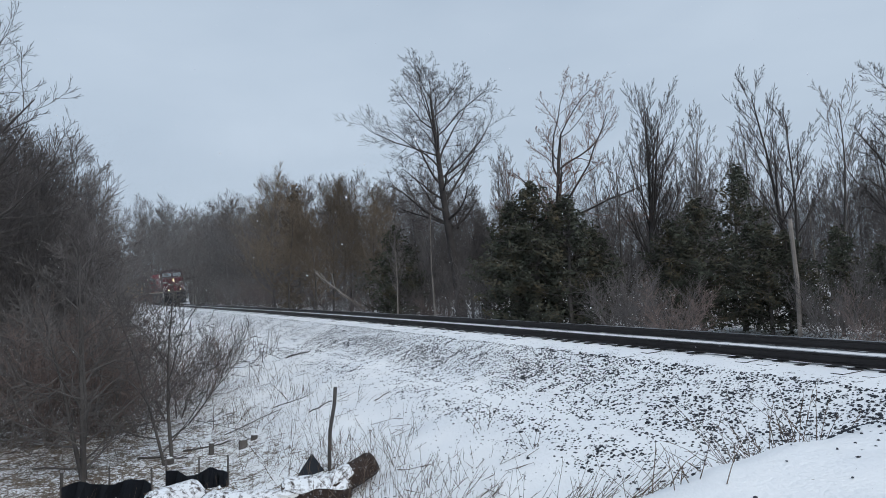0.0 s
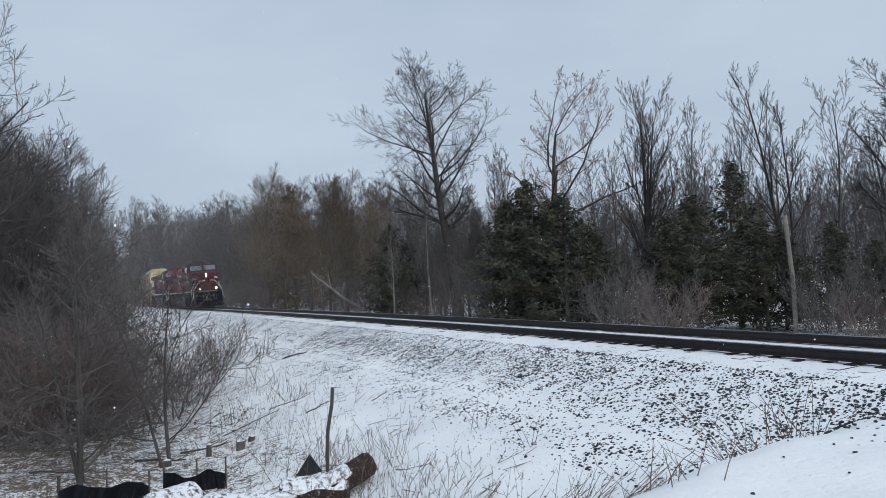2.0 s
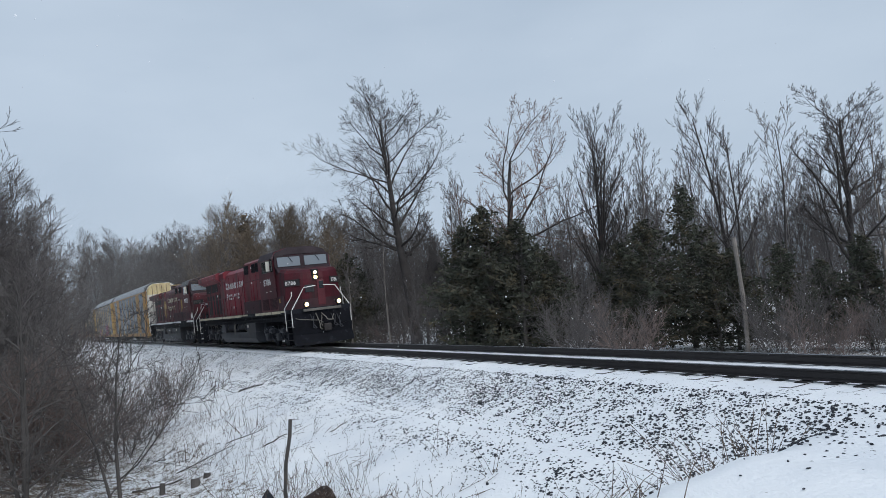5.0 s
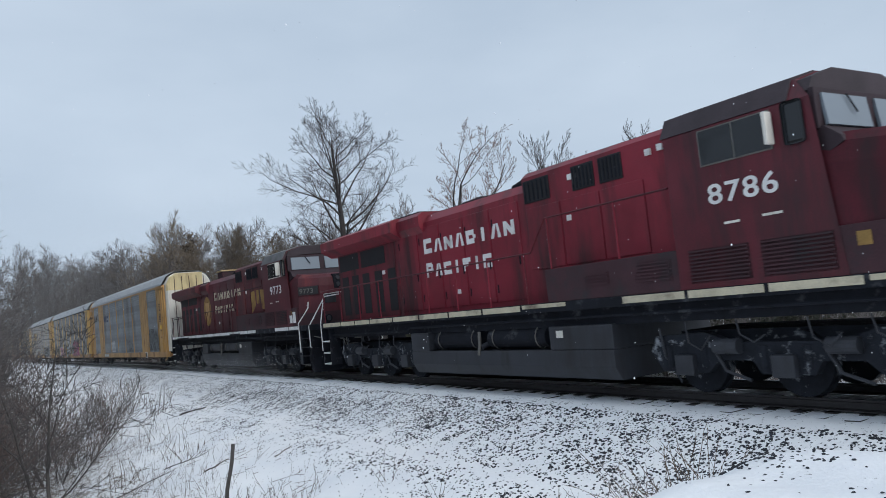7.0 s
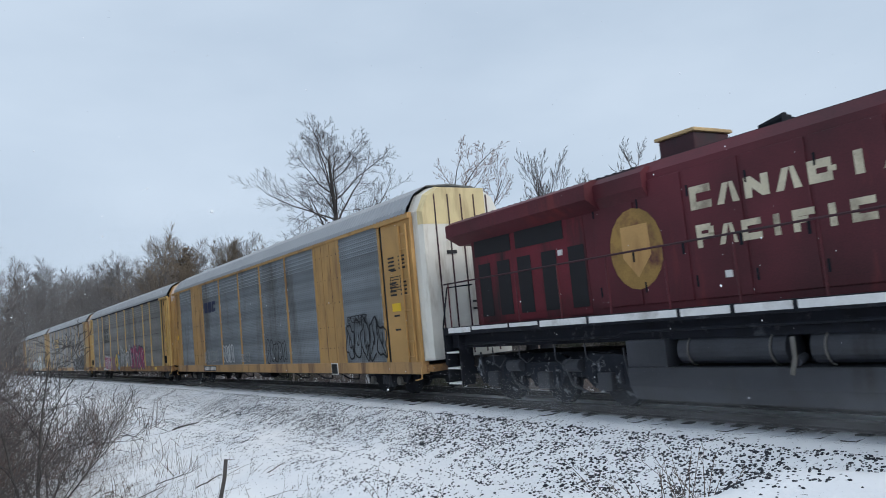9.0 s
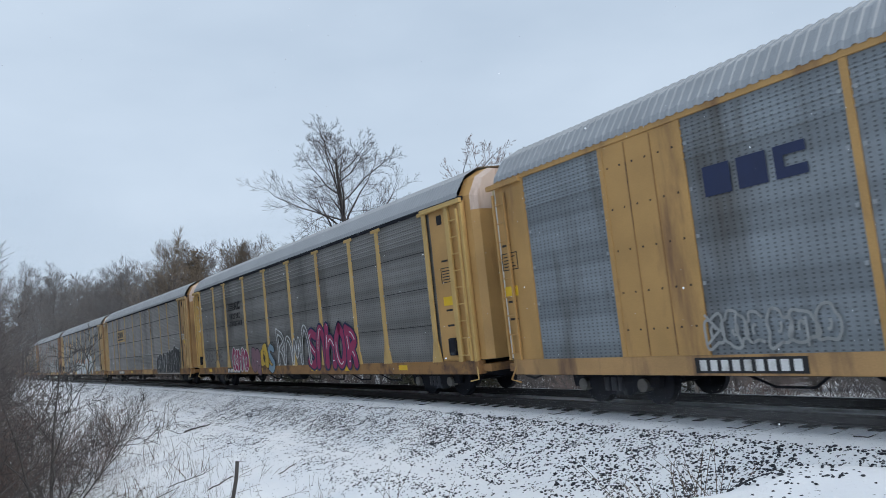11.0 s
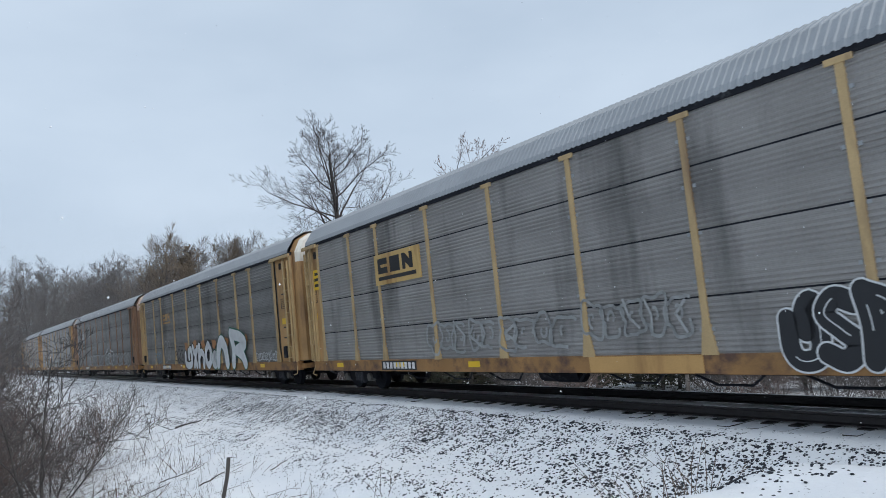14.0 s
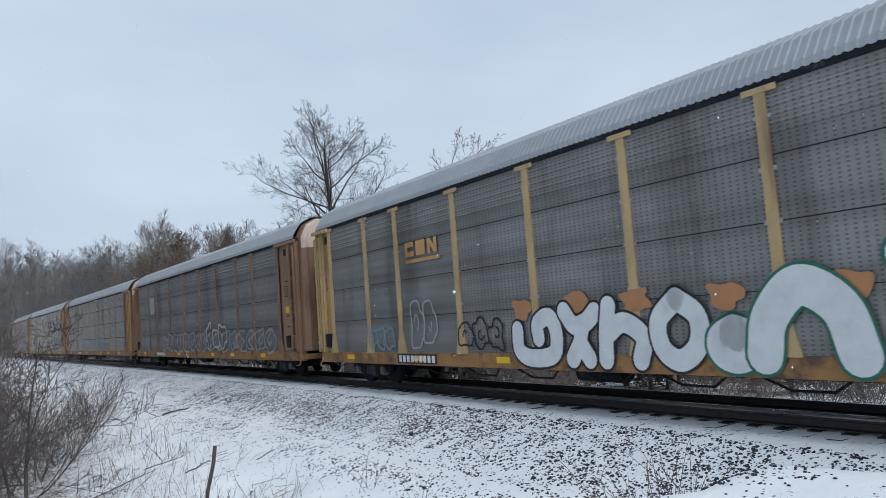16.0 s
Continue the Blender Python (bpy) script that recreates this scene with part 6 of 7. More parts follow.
def decor_tiered(e):
    throw_up(e, row_of(("hook", "curl", "flag", "ring", "stem"), 5.3, 8.1, 2.0, 0.12, 0.2, 31), 0.72, 0.46, 0.03, G_BLACK, G_WHITE, "black graffiti forms edged white", -1.556, G_WHITE)
    throw_up(e, row_of(("arch", "ring", "arch", "curl", "fork"), 8.1, 11.1, 2.25, 0.15, 0.25, 32), 0.72, 0.60, 0.035, G_BLACK, G_WHITE, "black bubble graffiti edged white", -1.568, G_WHITE)
    scribble(e, 33, -5.2, 0.6, 1.15, 1.95, 9, G_GREY, 0.07, "faded grey graffiti letters")
    scribble(e, 34, 0.9, 3.6, 1.3, 2.1, 5, G_GREY, 0.06, "faded grey graffiti letters")
    scribble(e, 35, 11.9, 12.6, 2.7, 3.0, 2, G_WHITE, 0.05, "white graffiti tag")
    logo_plate(e, -7.95, -5.25, 3.2, 4.1, YELLOW_PALE, INK, "c-n")
    part("logo_plate", boxed(0.95, 3.7, -1.545, -1.5, 0.68, 0.98), YELLOW, e, "yellow sill plate")
    part("quality_sign", boxed(-12.92, -12.44, -1.5, -1.465, 3.5, 4.2), SIGN_YELLOW, e, "yellow sign with dark bars")
    bm = bmesh.new()
    for q in range(3):
        flat(bm, [(-12.86 + 0.06 * (q == 0), 4.1 - q * 0.2), (-12.5, 4.1 - q * 0.2), (-12.5, 4.0 - q * 0.2), (-12.86 + 0.06 * (q == 0), 4.0 - q * 0.2)], -1.503)
    part("sign_bar", bm, INK, e)


def decor_white(e):
    throw_up(e, [(-2.7, -1.05, 1.95, "hook"), (-1.15, 0.1, 2.05, "fork"), (-0.05, 1.35, 2.1, "stem"), (1.25, 2.55, 2.15, "ring")], 0.72, 0.38, 0.05, G_WHITE, G_BLACK, "large white bubble graffiti edged dark", -1.556)
    throw_up(e, [(2.45, 3.55, 1.65, "ring"), (3.2, 5.25, 2.35, "arch")], 0.72, 0.60, 0.05, G_WHITE, G_GREEN, "large white bubble graffiti edged green", -1.566)
    throw_up(e, [(5.2, 7.9, 2.6, "flag")], 0.72, 0.50, 0.06, G_WHITE, G_GREEN, "white angular graffiti form edged green", -1.57)
    for q, xx in enumerate((-2.6, -0.9, 0.7, 2.6, 4.6, 7.3)):
        bubble_piece(e, 430 + q, xx, xx + 0.55, 1.75, 2.2, 1, G_ORANGE, G_ORANGE, G_ORANGE, "rusty orange sprayed patch", 0.02, -1.5415)
    scribble(e, 44, -7.2, -5.9, 1.1, 2.4, 2, G_GREY, 0.05, "pale graffiti outline")
    scribble(e, 45, -4.9, -3.0, 1.1, 1.8, 3, G_BLACK, 0.05, "black graffiti tag")
    scribble(e, 46, -9.8, -8.2, 1.1, 1.7, 3, G_BLUE, 0.06, "blue-grey graffiti tag")
    scribble(e, 47, 8.9, 11.4, 1.05, 1.4, 9, G_WHITE, 0.04, "white graffiti scratches")
    logo_plate(e, -7.4, -5.3, 3.3, 4.1, None, YELLOW, "c-n")


def decor_dark(e):
    scribble(e, 51, -6.5, 11.0, 1.0, 1.9, 16, G_GREY, 0.09, "faded white graffiti along the side")
    scribble(e, 52, 2.0, 5.0, 1.1, 2.2, 3, G_WHITE, 0.09, "white graffiti tag")
    part("logo_plate", boxed(-9.4, -8.4, -1.545, -1.5, 3.2, 4.2), G_GREY, e, "faded grey logo plate")


def decor_plain(e):
    scribble(e, 71, -3.0, 6.0, 1.0, 1.7, 9, G_GREY, 0.08, "faded graffiti along the sill")


def build_autoracks():
    autorack(0, "framed", PANEL_BLUE, TAN_RACK, DOOR_WHITE, "yellow-framed autorack car with white end doors and graffiti", decor_framed, TAN_RACK, CREAM_TOP)
    autorack(1, "perforated", PANEL, YELLOW_PALE, YELLOW, "grey perforated autorack car with yellow posts and bright graffiti", decor_ns, YELLOW, PINK_TOP)
    autorack(2, "tiered", PANEL_CORR, POST_TAN, BROWN_RACK, "grey corrugated autorack car with black graffiti", decor_tiered, BROWN_RACK, PINK_TOP)
    autorack(3, "perforated", PANEL, POST_TAN, BROWN_RACK, "grey autorack car with large white bubble graffiti", decor_white, BROWN_RACK, DOOR_WHITE)
    a = autorack(4, "perforated", PANEL, BROWN_DOOR, BROWN_DOOR, "dark grey autorack car with brown posts and faded graffiti", decor_dark, BROWN_DOOR, PINK_TOP)
    b = autorack(5, "tiered", PANEL_CORR, BROWN_RACK, BROWN_DOOR, "dull grey autorack car with brown posts", decor_plain, BROWN_DOOR, PINK_TOP)
    for k in range(6, 13):
        c = copy_thing(a if k % 2 else b, pose(0, 0, 0))
        CARS.append((c, 44.6 + 28.5 * (k + 0.5), 10.0))


build_autoracks()

# ---------------------------------------------------------------- ballast, sleepers and things on the bank
def build_ballast():
    rng = random.Random(77)
    vs, fs = [], []
    t = (1 + 5 ** 0.5) / 2
    ico = [Vector(v).normalized() for v in ((-1, t, 0), (1, t, 0), (-1, -t, 0), (1, -t, 0), (0, -1, t), (0, 1, t), (0, -1, -t), (0, 1, -t), (t, 0, -1), (t, 0, 1), (-t, 0, -1), (-t, 0, 1))]
    icf = [(0, 11, 5), (0, 5, 1), (0, 1, 7), (0, 7, 10), (0, 10, 11), (1, 5, 9), (5, 11, 4), (11, 10, 2), (10, 7, 6), (7, 1, 8), (3, 9, 4), (3, 4, 2), (3, 2, 6), (3, 6, 8), (3, 8, 9), (4, 9, 5), (2, 4, 11), (6, 2, 10), (8, 6, 7), (9, 8, 1)]
    octa = [Vector(v) for v in ((1, 0, 0), (0, 1, 0), (-1, 0, 0), (0, -1, 0), (0, 0, 1), (0, 0, -1))]
    ocf = [(0, 1, 4), (1, 2, 4), (2, 3, 4), (3, 0, 4), (1, 0, 5), (2, 1, 5), (3, 2, 5), (0, 3, 5)]

    def stone(x, y, z, r, near):
        b = len(vs)
        pts, fc = (ico, icf) if near else (octa, ocf)
        rot = Euler((rng.uniform(0, 6), rng.uniform(0, 6), rng.uniform(0, 6))).to_matrix()
        sx, sy, sz = rng.uniform(0.7, 1.3), rng.uniform(0.7, 1.2), rng.uniform(0.45, 0.8)
        for p in pts:
            q = rot @ (p * (r * rng.uniform(0.8, 1.15)))
            vs.append((x + q.x * sx, y + q.y * sy, z + q.z * sz))
        fs.extend(tuple(b + i for i in f) for f in fc)
    for _ in range(78000):
        u = rng.uniform(-75, 16) if rng.random() < 0.62 else rng.uniform(-16, 16)
        q = rng.choice((rng.uniform(1.75, 3.2), rng.uniform(1.75, 3.6), rng.uniform(1.8, 4.1), rng.uniform(2.4, 4.2), rng.gauss(4.9, 0.35)))
        p = on_track(u, q)
        cover = 0.6 * noise.noise((p.x * 0.7, p.y * 0.7, 2.0)) + 0.6 * noise.noise((p.x * 2.6, p.y * 2.6, 8.0))
        if cover < rng.uniform(-0.55, 0.55) + 0.2 * smooth((q - 3.3) / 1.2):
            continue
        r = rng.uniform(0.011, 0.031) * (1.3 if rng.random() < 0.08 else 1.0)
        stone(p.x, p.y, ground_z(p.x, p.y) + r * rng.uniform(-0.25, 0.15), r, u > 2)
    for _ in range(2600):  # sparse ones down the bank
        u, q = rng.uniform(-22, 13), 4.3 + abs(rng.gauss(0, 1.8))
        p = on_track(u, q)
        r = rng.uniform(0.008, 0.02)
        stone(p.x, p.y, ground_z(p.x, p.y) + r * 0.05, r, False)
    for _ in range(420):  # strays on the bank and the pad
        x, y = rng.uniform(-4, 6), rng.uniform(4.5, 15)
        r = rng.uniform(0.008, 0.022)
        stone(x, y, ground_z(x, y) + r * 0.1, r, True)
    tagged(new("ballast_stone", mesh_of("ballast_stone", vs, fs, STONE)), "dark crushed stones standing through thin snow", "gravel", kind="stuff")


build_ballast()


def stalk_clump(name, label, seed, n, h0, h1, spread, lean, r, mat, az, d, side=0):
    """A clump of dead stalks, some bent, with small side twigs."""
    rng = random.Random(seed)
    st = Sticks()
    for _ in range(n):
        p = Vector((rng.gauss(0, spread), rng.gauss(0, spread), -0.08))
        h = rng.uniform(h0, h1)
        pts = bent(rng, p, Vector((lean + rng.gauss(0, 0.35), rng.gauss(0, 0.3), 1)), h, 4, 0.09, -0.02)
        st.limb(pts, r, r * 0.45, 4)
        for _ in range(side):
            q, dd = point_on(pts, rng.uniform(0.35, 1))
            st.limb(bent(rng, q, dd + Vector((rng.gauss(0, 0.6), rng.gauss(0, 0.6), 0.1)), h * 0.16, 2, 0.1, 0.05), r * 0.6, r * 0.3, 3)
    o = new(name, mesh_of(name, st.v, st.f, mat))
    x, y, z = polar(az, d)
    o.matrix_basis = pose(x, y, z)
    return tagged(o, label, "weed", "dead weeds on the bank")


def build_weeds():
    rows = ((10.6, 8.6, 16, 0.25, 0.9, 0.16, 0.7), (12.5, 9.6, 14, 0.3, 0.9, 0.2, 0.8), (24.0, 9.4, 9, 0.4, 1.0, 0.12, -0.35), (25.6, 9.0, 6, 0.5, 1.05, 0.08, -0.2), (4.3, 10.6, 8, 0.4, 0.9, 0.15, 0.3), (3.0, 8.4, 7, 0.5, 1.1, 0.07, -0.1), (6.0, 8.0, 10, 0.3, 0.7, 0.2, 0.8), (-2.2, 11.5, 22, 0.2, 0.6, 0.3, 0.0), (-3.5, 10.5, 26, 0.2, 0.55, 0.3, 0.1), (0.4, 10.0, 14, 0.2, 0.5, 0.3, 0.2), (15.8, 8.4, 10, 0.3, 0.8, 0.2, 0.9), (19.5, 9.0, 10, 0.2, 0.55, 0.2, 0.9), (6.2, 12.8, 4, 0.4, 0.75, 0.06, 0.0), (2.4, 14.5, 4, 0.5, 0.8, 0.06, 0.0), (20.5, 9.6, 3, 0.7, 1.0, 0.05, -0.2), (-6.6, 13.6, 24, 0.4, 1.0, 0.4, 0.1), (-8.6, 14.8, 30, 0.4, 1.0, 0.5, 0.1), (-5.2, 14.8, 20, 0.4, 0.9, 0.4, 0.0), (-10.8, 16.0, 24, 0.3, 0.9, 0.5, 0.0), (-14.8, 36, 8, 0.9, 1.9, 0.3, 0.0), (-13.6, 34, 7, 0.8, 1.6, 0.25, 0.1), (-16.2, 36, 9, 0.9, 2.2, 0.4, 0.0), (-11.8, 24, 12, 0.3, 0.9, 0.3, 0.0), (-15, 22, 14, 0.3, 0.9, 0.4, 0.0), (-12.5, 28, 9, 0.3, 0.8, 0.4, 0.0), (8.5, 8.2, 14, 0.4, 1.0, 0.25, 0.9), (14.0, 8.8, 14, 0.4, 1.1, 0.25, 0.8), (9.0, 10.4, 12, 0.4, 0.9, 0.25, 0.7), (17.6, 8.8, 14, 0.4, 1.0, 0.3, 1.0), (1.8, 9.2, 16, 0.2, 0.6, 0.3, 0.2), (-1.0, 8.9, 14, 0.2, 0.6, 0.3, 0.3), (22.4, 9.6, 12, 0.3, 0.8, 0.25, 0.6), (16.5, 6.2, 5, 0.2, 0.5, 0.15, 0.4), (12.0, 6.6, 7, 0.2, 0.45, 0.15, 0.5), (9.4, 9.2, 12, 0.6, 1.5, 0.22, 1.5), (11.5, 8.2, 12, 0.6, 1.6, 0.25, 1.6), (15.0, 7.8, 10, 0.5, 1.4, 0.25, 1.7), (6.8, 8.8, 9, 0.5, 1.3, 0.2, 1.4), (18.4, 8.2, 9, 0.5, 1.2, 0.22, -1.4), (23.0, 8.8, 12, 0.5, 1.2, 0.2, -0.8), (13.0, 10.4, 8, 0.4, 1.0, 0.2, 1.2), (3.8, 8.8, 10, 0.4, 1.0, 0.2, 1.1), (5.0, 9.6, 14, 0.4, 1.1, 0.3, 1.5), (8.0, 9.8, 14, 0.4, 1.2, 0.35, 1.7), (10.2, 9.4, 12, 0.4, 1.2, 0.35, -1.3), (13.6, 9.4, 12, 0.4, 1.1, 0.35, 1.6), (16.4, 9.0, 12, 0.4, 1.1, 0.3, 1.8), (1.0, 11.2, 14, 0.3, 0.8, 0.35, 0.8), (-4.6, 12.2, 22, 0.3, 0.8, 0.4, 0.1), (-1.4, 12.8, 18, 0.25, 0.6, 0.4, 0.2))
    for i, (az, d, n, h0, h1, sp, ln) in enumerate(rows):
        stalk_clump("dead_weed", "clump of dry brown dead stalks in snow", 300 + i, int(n * 1.7), h0, h1, sp * 1.25, ln, 0.0055 if d < 20 else 0.009, STRAW, az, d, 3 if i % 2 else 1)
    # thin grass all over the left of the bank
    rng = random.Random(41)
    st = Sticks()
    for _ in range(15000):
        u, q = rng.uniform(-40, 9), rng.uniform(5.6, 15)
        if rng.random() > smooth((q - 4.6) / 4) * (0.35 + 0.65 * smooth((6 - u) / 10)):
            continue
        p = on_track(u, q)
        if noise.noise((p.x * 0.5, p.y * 0.5, 4)) < rng.uniform(-0.5, 0.2):
            continue
        z = ground_z(p.x, p.y)
        pts = bent(rng, Vector((p.x, p.y, z - 0.03)), Vector((rng.gauss(0, 0.32), rng.gauss(0, 0.32), 1)), rng.uniform(0.08, 0.5), 2, 0.15, -0.05)
        st.limb(pts, 0.0035, 0.002, 3)
    for _ in range(1100):  # fallen twigs
        u, q = rng.uniform(-45, 8), rng.uniform(5.5, 14)
        p = on_track(u, q)
        a = rng.uniform(0, 6.28)
        ln = rng.uniform(0.15, 0.6)
        e = Vector((p.x + ln * math.cos(a), p.y + ln * math.sin(a), 0))
        e.z = ground_z(e.x, e.y) + 0.04
        st.limb([Vector((p.x, p.y, ground_z(p.x, p.y) + 0.03)), e], rng.uniform(0.003, 0.008), 0.003, 3)
    tagged(new("dead_grass", mesh_of("dead_grass", st.v, st.f, STRAW)), "sparse dry grass and twigs on the snowy bank", "grass", kind="stuff")


build_weeds()


def straw_roll(az, d, yaw, length, r, seed, label, bare=0.0):
    """An erosion roll of brown fibre with snow lying on it."""
    rng = random.Random(seed)
    e = thing("straw_roll", label, "straw roll", "straw rolls along the ditch")
    bm = bmesh.new()
    rings = []
    nseg = 14
    for i in range(nseg + 1):
        x = (i / nseg - 0.5) * length
        k = 0.82 if i in (0, nseg) else 1.0
        rings.append([bm.verts.new((x, r * k * math.cos(a * math.tau / 16) * (1 + 0.10 * noise.noise((x * 3, a, seed))), r * k * math.sin(a * math.tau / 16) * (1 + 0.10 * noise.noise((x * 3, a + 5, seed))))) for a in range(16)])
    for u, v in zip(rings, rings[1:]):
        for a in range(16):
            bm.faces.new((u[a], u[(a + 1) % 16], v[(a + 1) % 16], v[a]))
    bm.faces.new(rings[0][::-1]), bm.faces.new(rings[-1])
    part("fibre_roll", bm, material("brown_fibre", (0.032, 0.021, 0.017), 0.95, var=0.6, scale=14, grain=90, bump=1.0, stain=(0.55, 0.57, 0.6), stain_amt=0.12, stain_scale=22), e, "dark brown fibre")
    bm = bmesh.new()
    rows = []
    for i in range(nseg + 1):
        x = (i / nseg - 0.5) * length * 0.98
        row = []
        for a in range(8):
            th = radians(18 + 140 * a / 7 + 26 * noise.noise((x * 2.6, a * 0.6, seed)))
            rr = r * (1.03 + 0.10 * math.sin(math.pi * a / 7) + 0.05 * noise.noise((x * 4, a, seed + 2))) * (0.8 if i in (0, nseg) else 1)
            row.append(bm.verts.new((x, rr * math.cos(th), rr * math.sin(th))))
        rows.append(row)
    lim = int((nseg + 1) * (1 - bare))
    for u, v in zip(rows[:lim], rows[1:lim]):
        for a in range(7):
            bm.faces.new((u[a], v[a], v[a + 1], u[a + 1]))
    for v in [v for v in bm.verts if not v.link_faces]:
        bm.verts.remove(v)
    part("snow_cap", bm, SNOW_SPECKLED, e, "speckled snow lying on top", smooth=True)
    st = Sticks()
    for _ in range(160):
        x, a = rng.uniform(-0.5, 0.5) * length, rng.uniform(0, 6.28)
        p = Vector((x, r * math.cos(a), r * math.sin(a)))
        st.limb([p * 0.98, p + Vector((rng.gauss(0, 0.05), math.cos(a) * 0.05, math.sin(a) * 0.05))], 0.004, 0.002, 3)
    o = new("loose_straw", mesh_of("loose_straw", st.v, st.f, STRAW))
    o.parent = e
    x, y, z = polar(az, d)
    e.matrix_basis = pose(x, y, z + r * 0.75, 0, 0, yaw)
    return e


def build_ditch_things():
    straw_roll(-7.6, 13.6, 32, 0.95, 0.22, 1, "brown straw roll with one bare dark end", 0.45).matrix_basis @= pose(0, 0, 0.12, 0, -20, 0)
    straw_roll(-10.2, 13.5, 8, 1.2, 0.27, 2, "snow-covered brown straw roll in the ditch")
    straw_roll(-15.0, 13.6, -6, 1.7, 0.27, 3, "snow-covered brown straw roll in the ditch")
    straw_roll(-20.2, 14.2, 55, 1.0, 0.33, 4, "short upturned straw roll capped with snow")
    straw_roll(-22.8, 14.0, 10, 1.0, 0.30, 5, "snow-covered brown straw roll beside the fence")
    # black silt fence on stakes
    fence = thing("silt_fence", "sagging black fabric silt fence on wooden stakes", "fence")
    cloth = material("black_fabric", (0.012, 0.016, 0.024), 0.7, var=0.3, scale=6, bump=0.4)
    runs = (((-27.4, 16.6), (-24.5, 16.6), (-21.8, 16.0)), ((-20.8, 16.4), (-18.6, 16.2), (-16.6, 16.0)), ((-40, 17.8), (-33, 17.2), (-27.5, 16.6)))
    for k, run in enumerate(runs):
        pts = [Vector(polar(*p)) for p in run]
        bm = bmesh.new()
        lo, hi = [], []
        for i in range(13):
            f = i / 12 * (len(pts) - 1)
            j = min(len(pts) - 2, int(f))
            p = pts[j].lerp(pts[j + 1], f - j)
            top = (0.34 if k < 2 else 0.14) + 0.07 * math.sin(i * 0.8 + k)
            wob = 0.06 * math.sin(i * 2.1)
            lo.append(bm.verts.new((p.x, p.y + wob, p.z - 0.08)))
            hi.append(bm.verts.new((p.x + 0.03, p.y - wob, p.z + top)))
        for i in range(12):
            bm.faces.new((lo[i], lo[i + 1], hi[i + 1], hi[i]))
        r = bmesh.ops.solidify(bm, geom=bm.faces[:], thickness=0.012)
        part("fabric", bm, cloth, fence, "sagging black fabric")
        for p in pts:
            part("stake", cyl(bmesh.new(), p + Vector((0, 0.05, -0.2)), p + Vector((0.03, 0.05, 0.62)), 0.022, 0.018, 6), BARK, fence)
    x, y, z = polar(-10.6, 15.0)
    bm = bmesh.new()
    a = [bm.verts.new(v) for v in ((x - 0.32, y, z - 0.05), (x + 0.34, y + 0.1, z - 0.05), (x + 0.02, y + 0.12, z + 0.42), (x + 0.05, y + 0.4, z - 0.05))]
    for f in ((0, 1, 2), (1, 3, 2), (3, 0, 2)):
        bm.faces.new([a[i] for i in f])
    tagged(part("fabric_scrap", bm, cloth), "peaked scrap of black fence fabric in the snow", "fabric")
    x, y, z = polar(-12.4, 13.4)
    e = thing("plastic_bucket", "upturned white plastic bucket in the snow", "bucket")
    part("bucket_wall", cyl(bmesh.new(), (0, 0, -0.05), (0, 0, 0.40), 0.17, 0.2, 20), WHITE, e)
    part("rim", cyl(bmesh.new(), (0, 0, 0.37), (0, 0, 0.41), 0.215, sides=20), WHITE, e)
    e.matrix_basis = pose(x, y, z, 4, 3, 0)
    # crooked post
    x, y, z = polar(-9.2, 15.0)
    o = part("crooked_post", tube(bmesh.new(), [(0, 0, -0.2), (0.01, 0, 0.3), (0.05, 0.02, 0.8), (0.16, 0, 1.3), (0.19, 0.02, 1.62)], 0.036, 7), BARK)
    o.matrix_basis = pose(x, y, z)
    tagged(o, "thin crooked dark wooden post standing in snow", "post")
    for i, (az, d, h, r) in enumerate(((-15.4, 19.2, 0.20, 0.10), (-14.6, 19.6, 0.11, 0.08), (-17.6, 19.5, 0.26, 0.06), (-20.4, 19.2, 0.13, 0.09))):
        e = thing("tree_stump", "short cut stump with a cap of snow", "stump", "stumps in the ditch")
        bm = cyl(bmesh.new(), (0, 0, -0.15), (0.03, 0, h), r * 1.2, r, 11)
        part("stump_wood", bm, BARK, e)
        part("snow_cap", cyl(bmesh.new(), (0.03, 0, h), (0.03, 0, h + 0.035), r * 1.02, r * 0.55, 11), SNOW_SPECKLED, e)
        x, y, z = polar(az, d)
        e.matrix_basis = pose(x, y, z, 0, 4 * (i % 3) - 4, 40 * i)
    for i, (az, d, yaw, ln, r) in enumerate(((-16.6, 21.5, 30, 1.6, 0.025), (-19.5, 20.5, 12, 1.2, 0.04), (-13.2, 22.5, 42, 1.4, 0.022), (-22.5, 20.0, 5, 1.2, 0.045), (-29, 20.5, -4, 1.6, 0.035), (-5.6, 19.5, 50, 0.6, 0.025), (-10.5, 20.5, 38, 0.7, 0.025), (-12.0, 31, 40, 1.1, 0.05))):
        x, y, z = polar(az, d)
        a = Vector((x, y, z + r * 0.7))
        b = Vector((x + ln * math.cos(radians(yaw)), y + ln * math.sin(radians(yaw)), 0))
        b.z = ground_z(b.x, b.y) + r * 0.7
        rb = random.Random(90 + i)
        st = Sticks()
        line = []
        for k in range(6):
            m = a.lerp(b, k / 5) + Vector((rb.gauss(0, 0.03), rb.gauss(0, 0.05), 0)) * (0 < k < 5)
            m.z = ground_z(m.x, m.y) + r * 0.5
            line.append(m)
        st.limb(line, r * 0.75, r * 0.3, 6)
        for t in (0.35, 0.6, 0.8):
            q, dd = point_on(line, t)
            st.limb(bent(rb, q, dd + Vector((rb.gauss(0, 0.5), rb.gauss(0, 0.5), 0.25)), ln * 0.25, 2, 0.1, 0), r * 0.3, r * 0.15, 4)
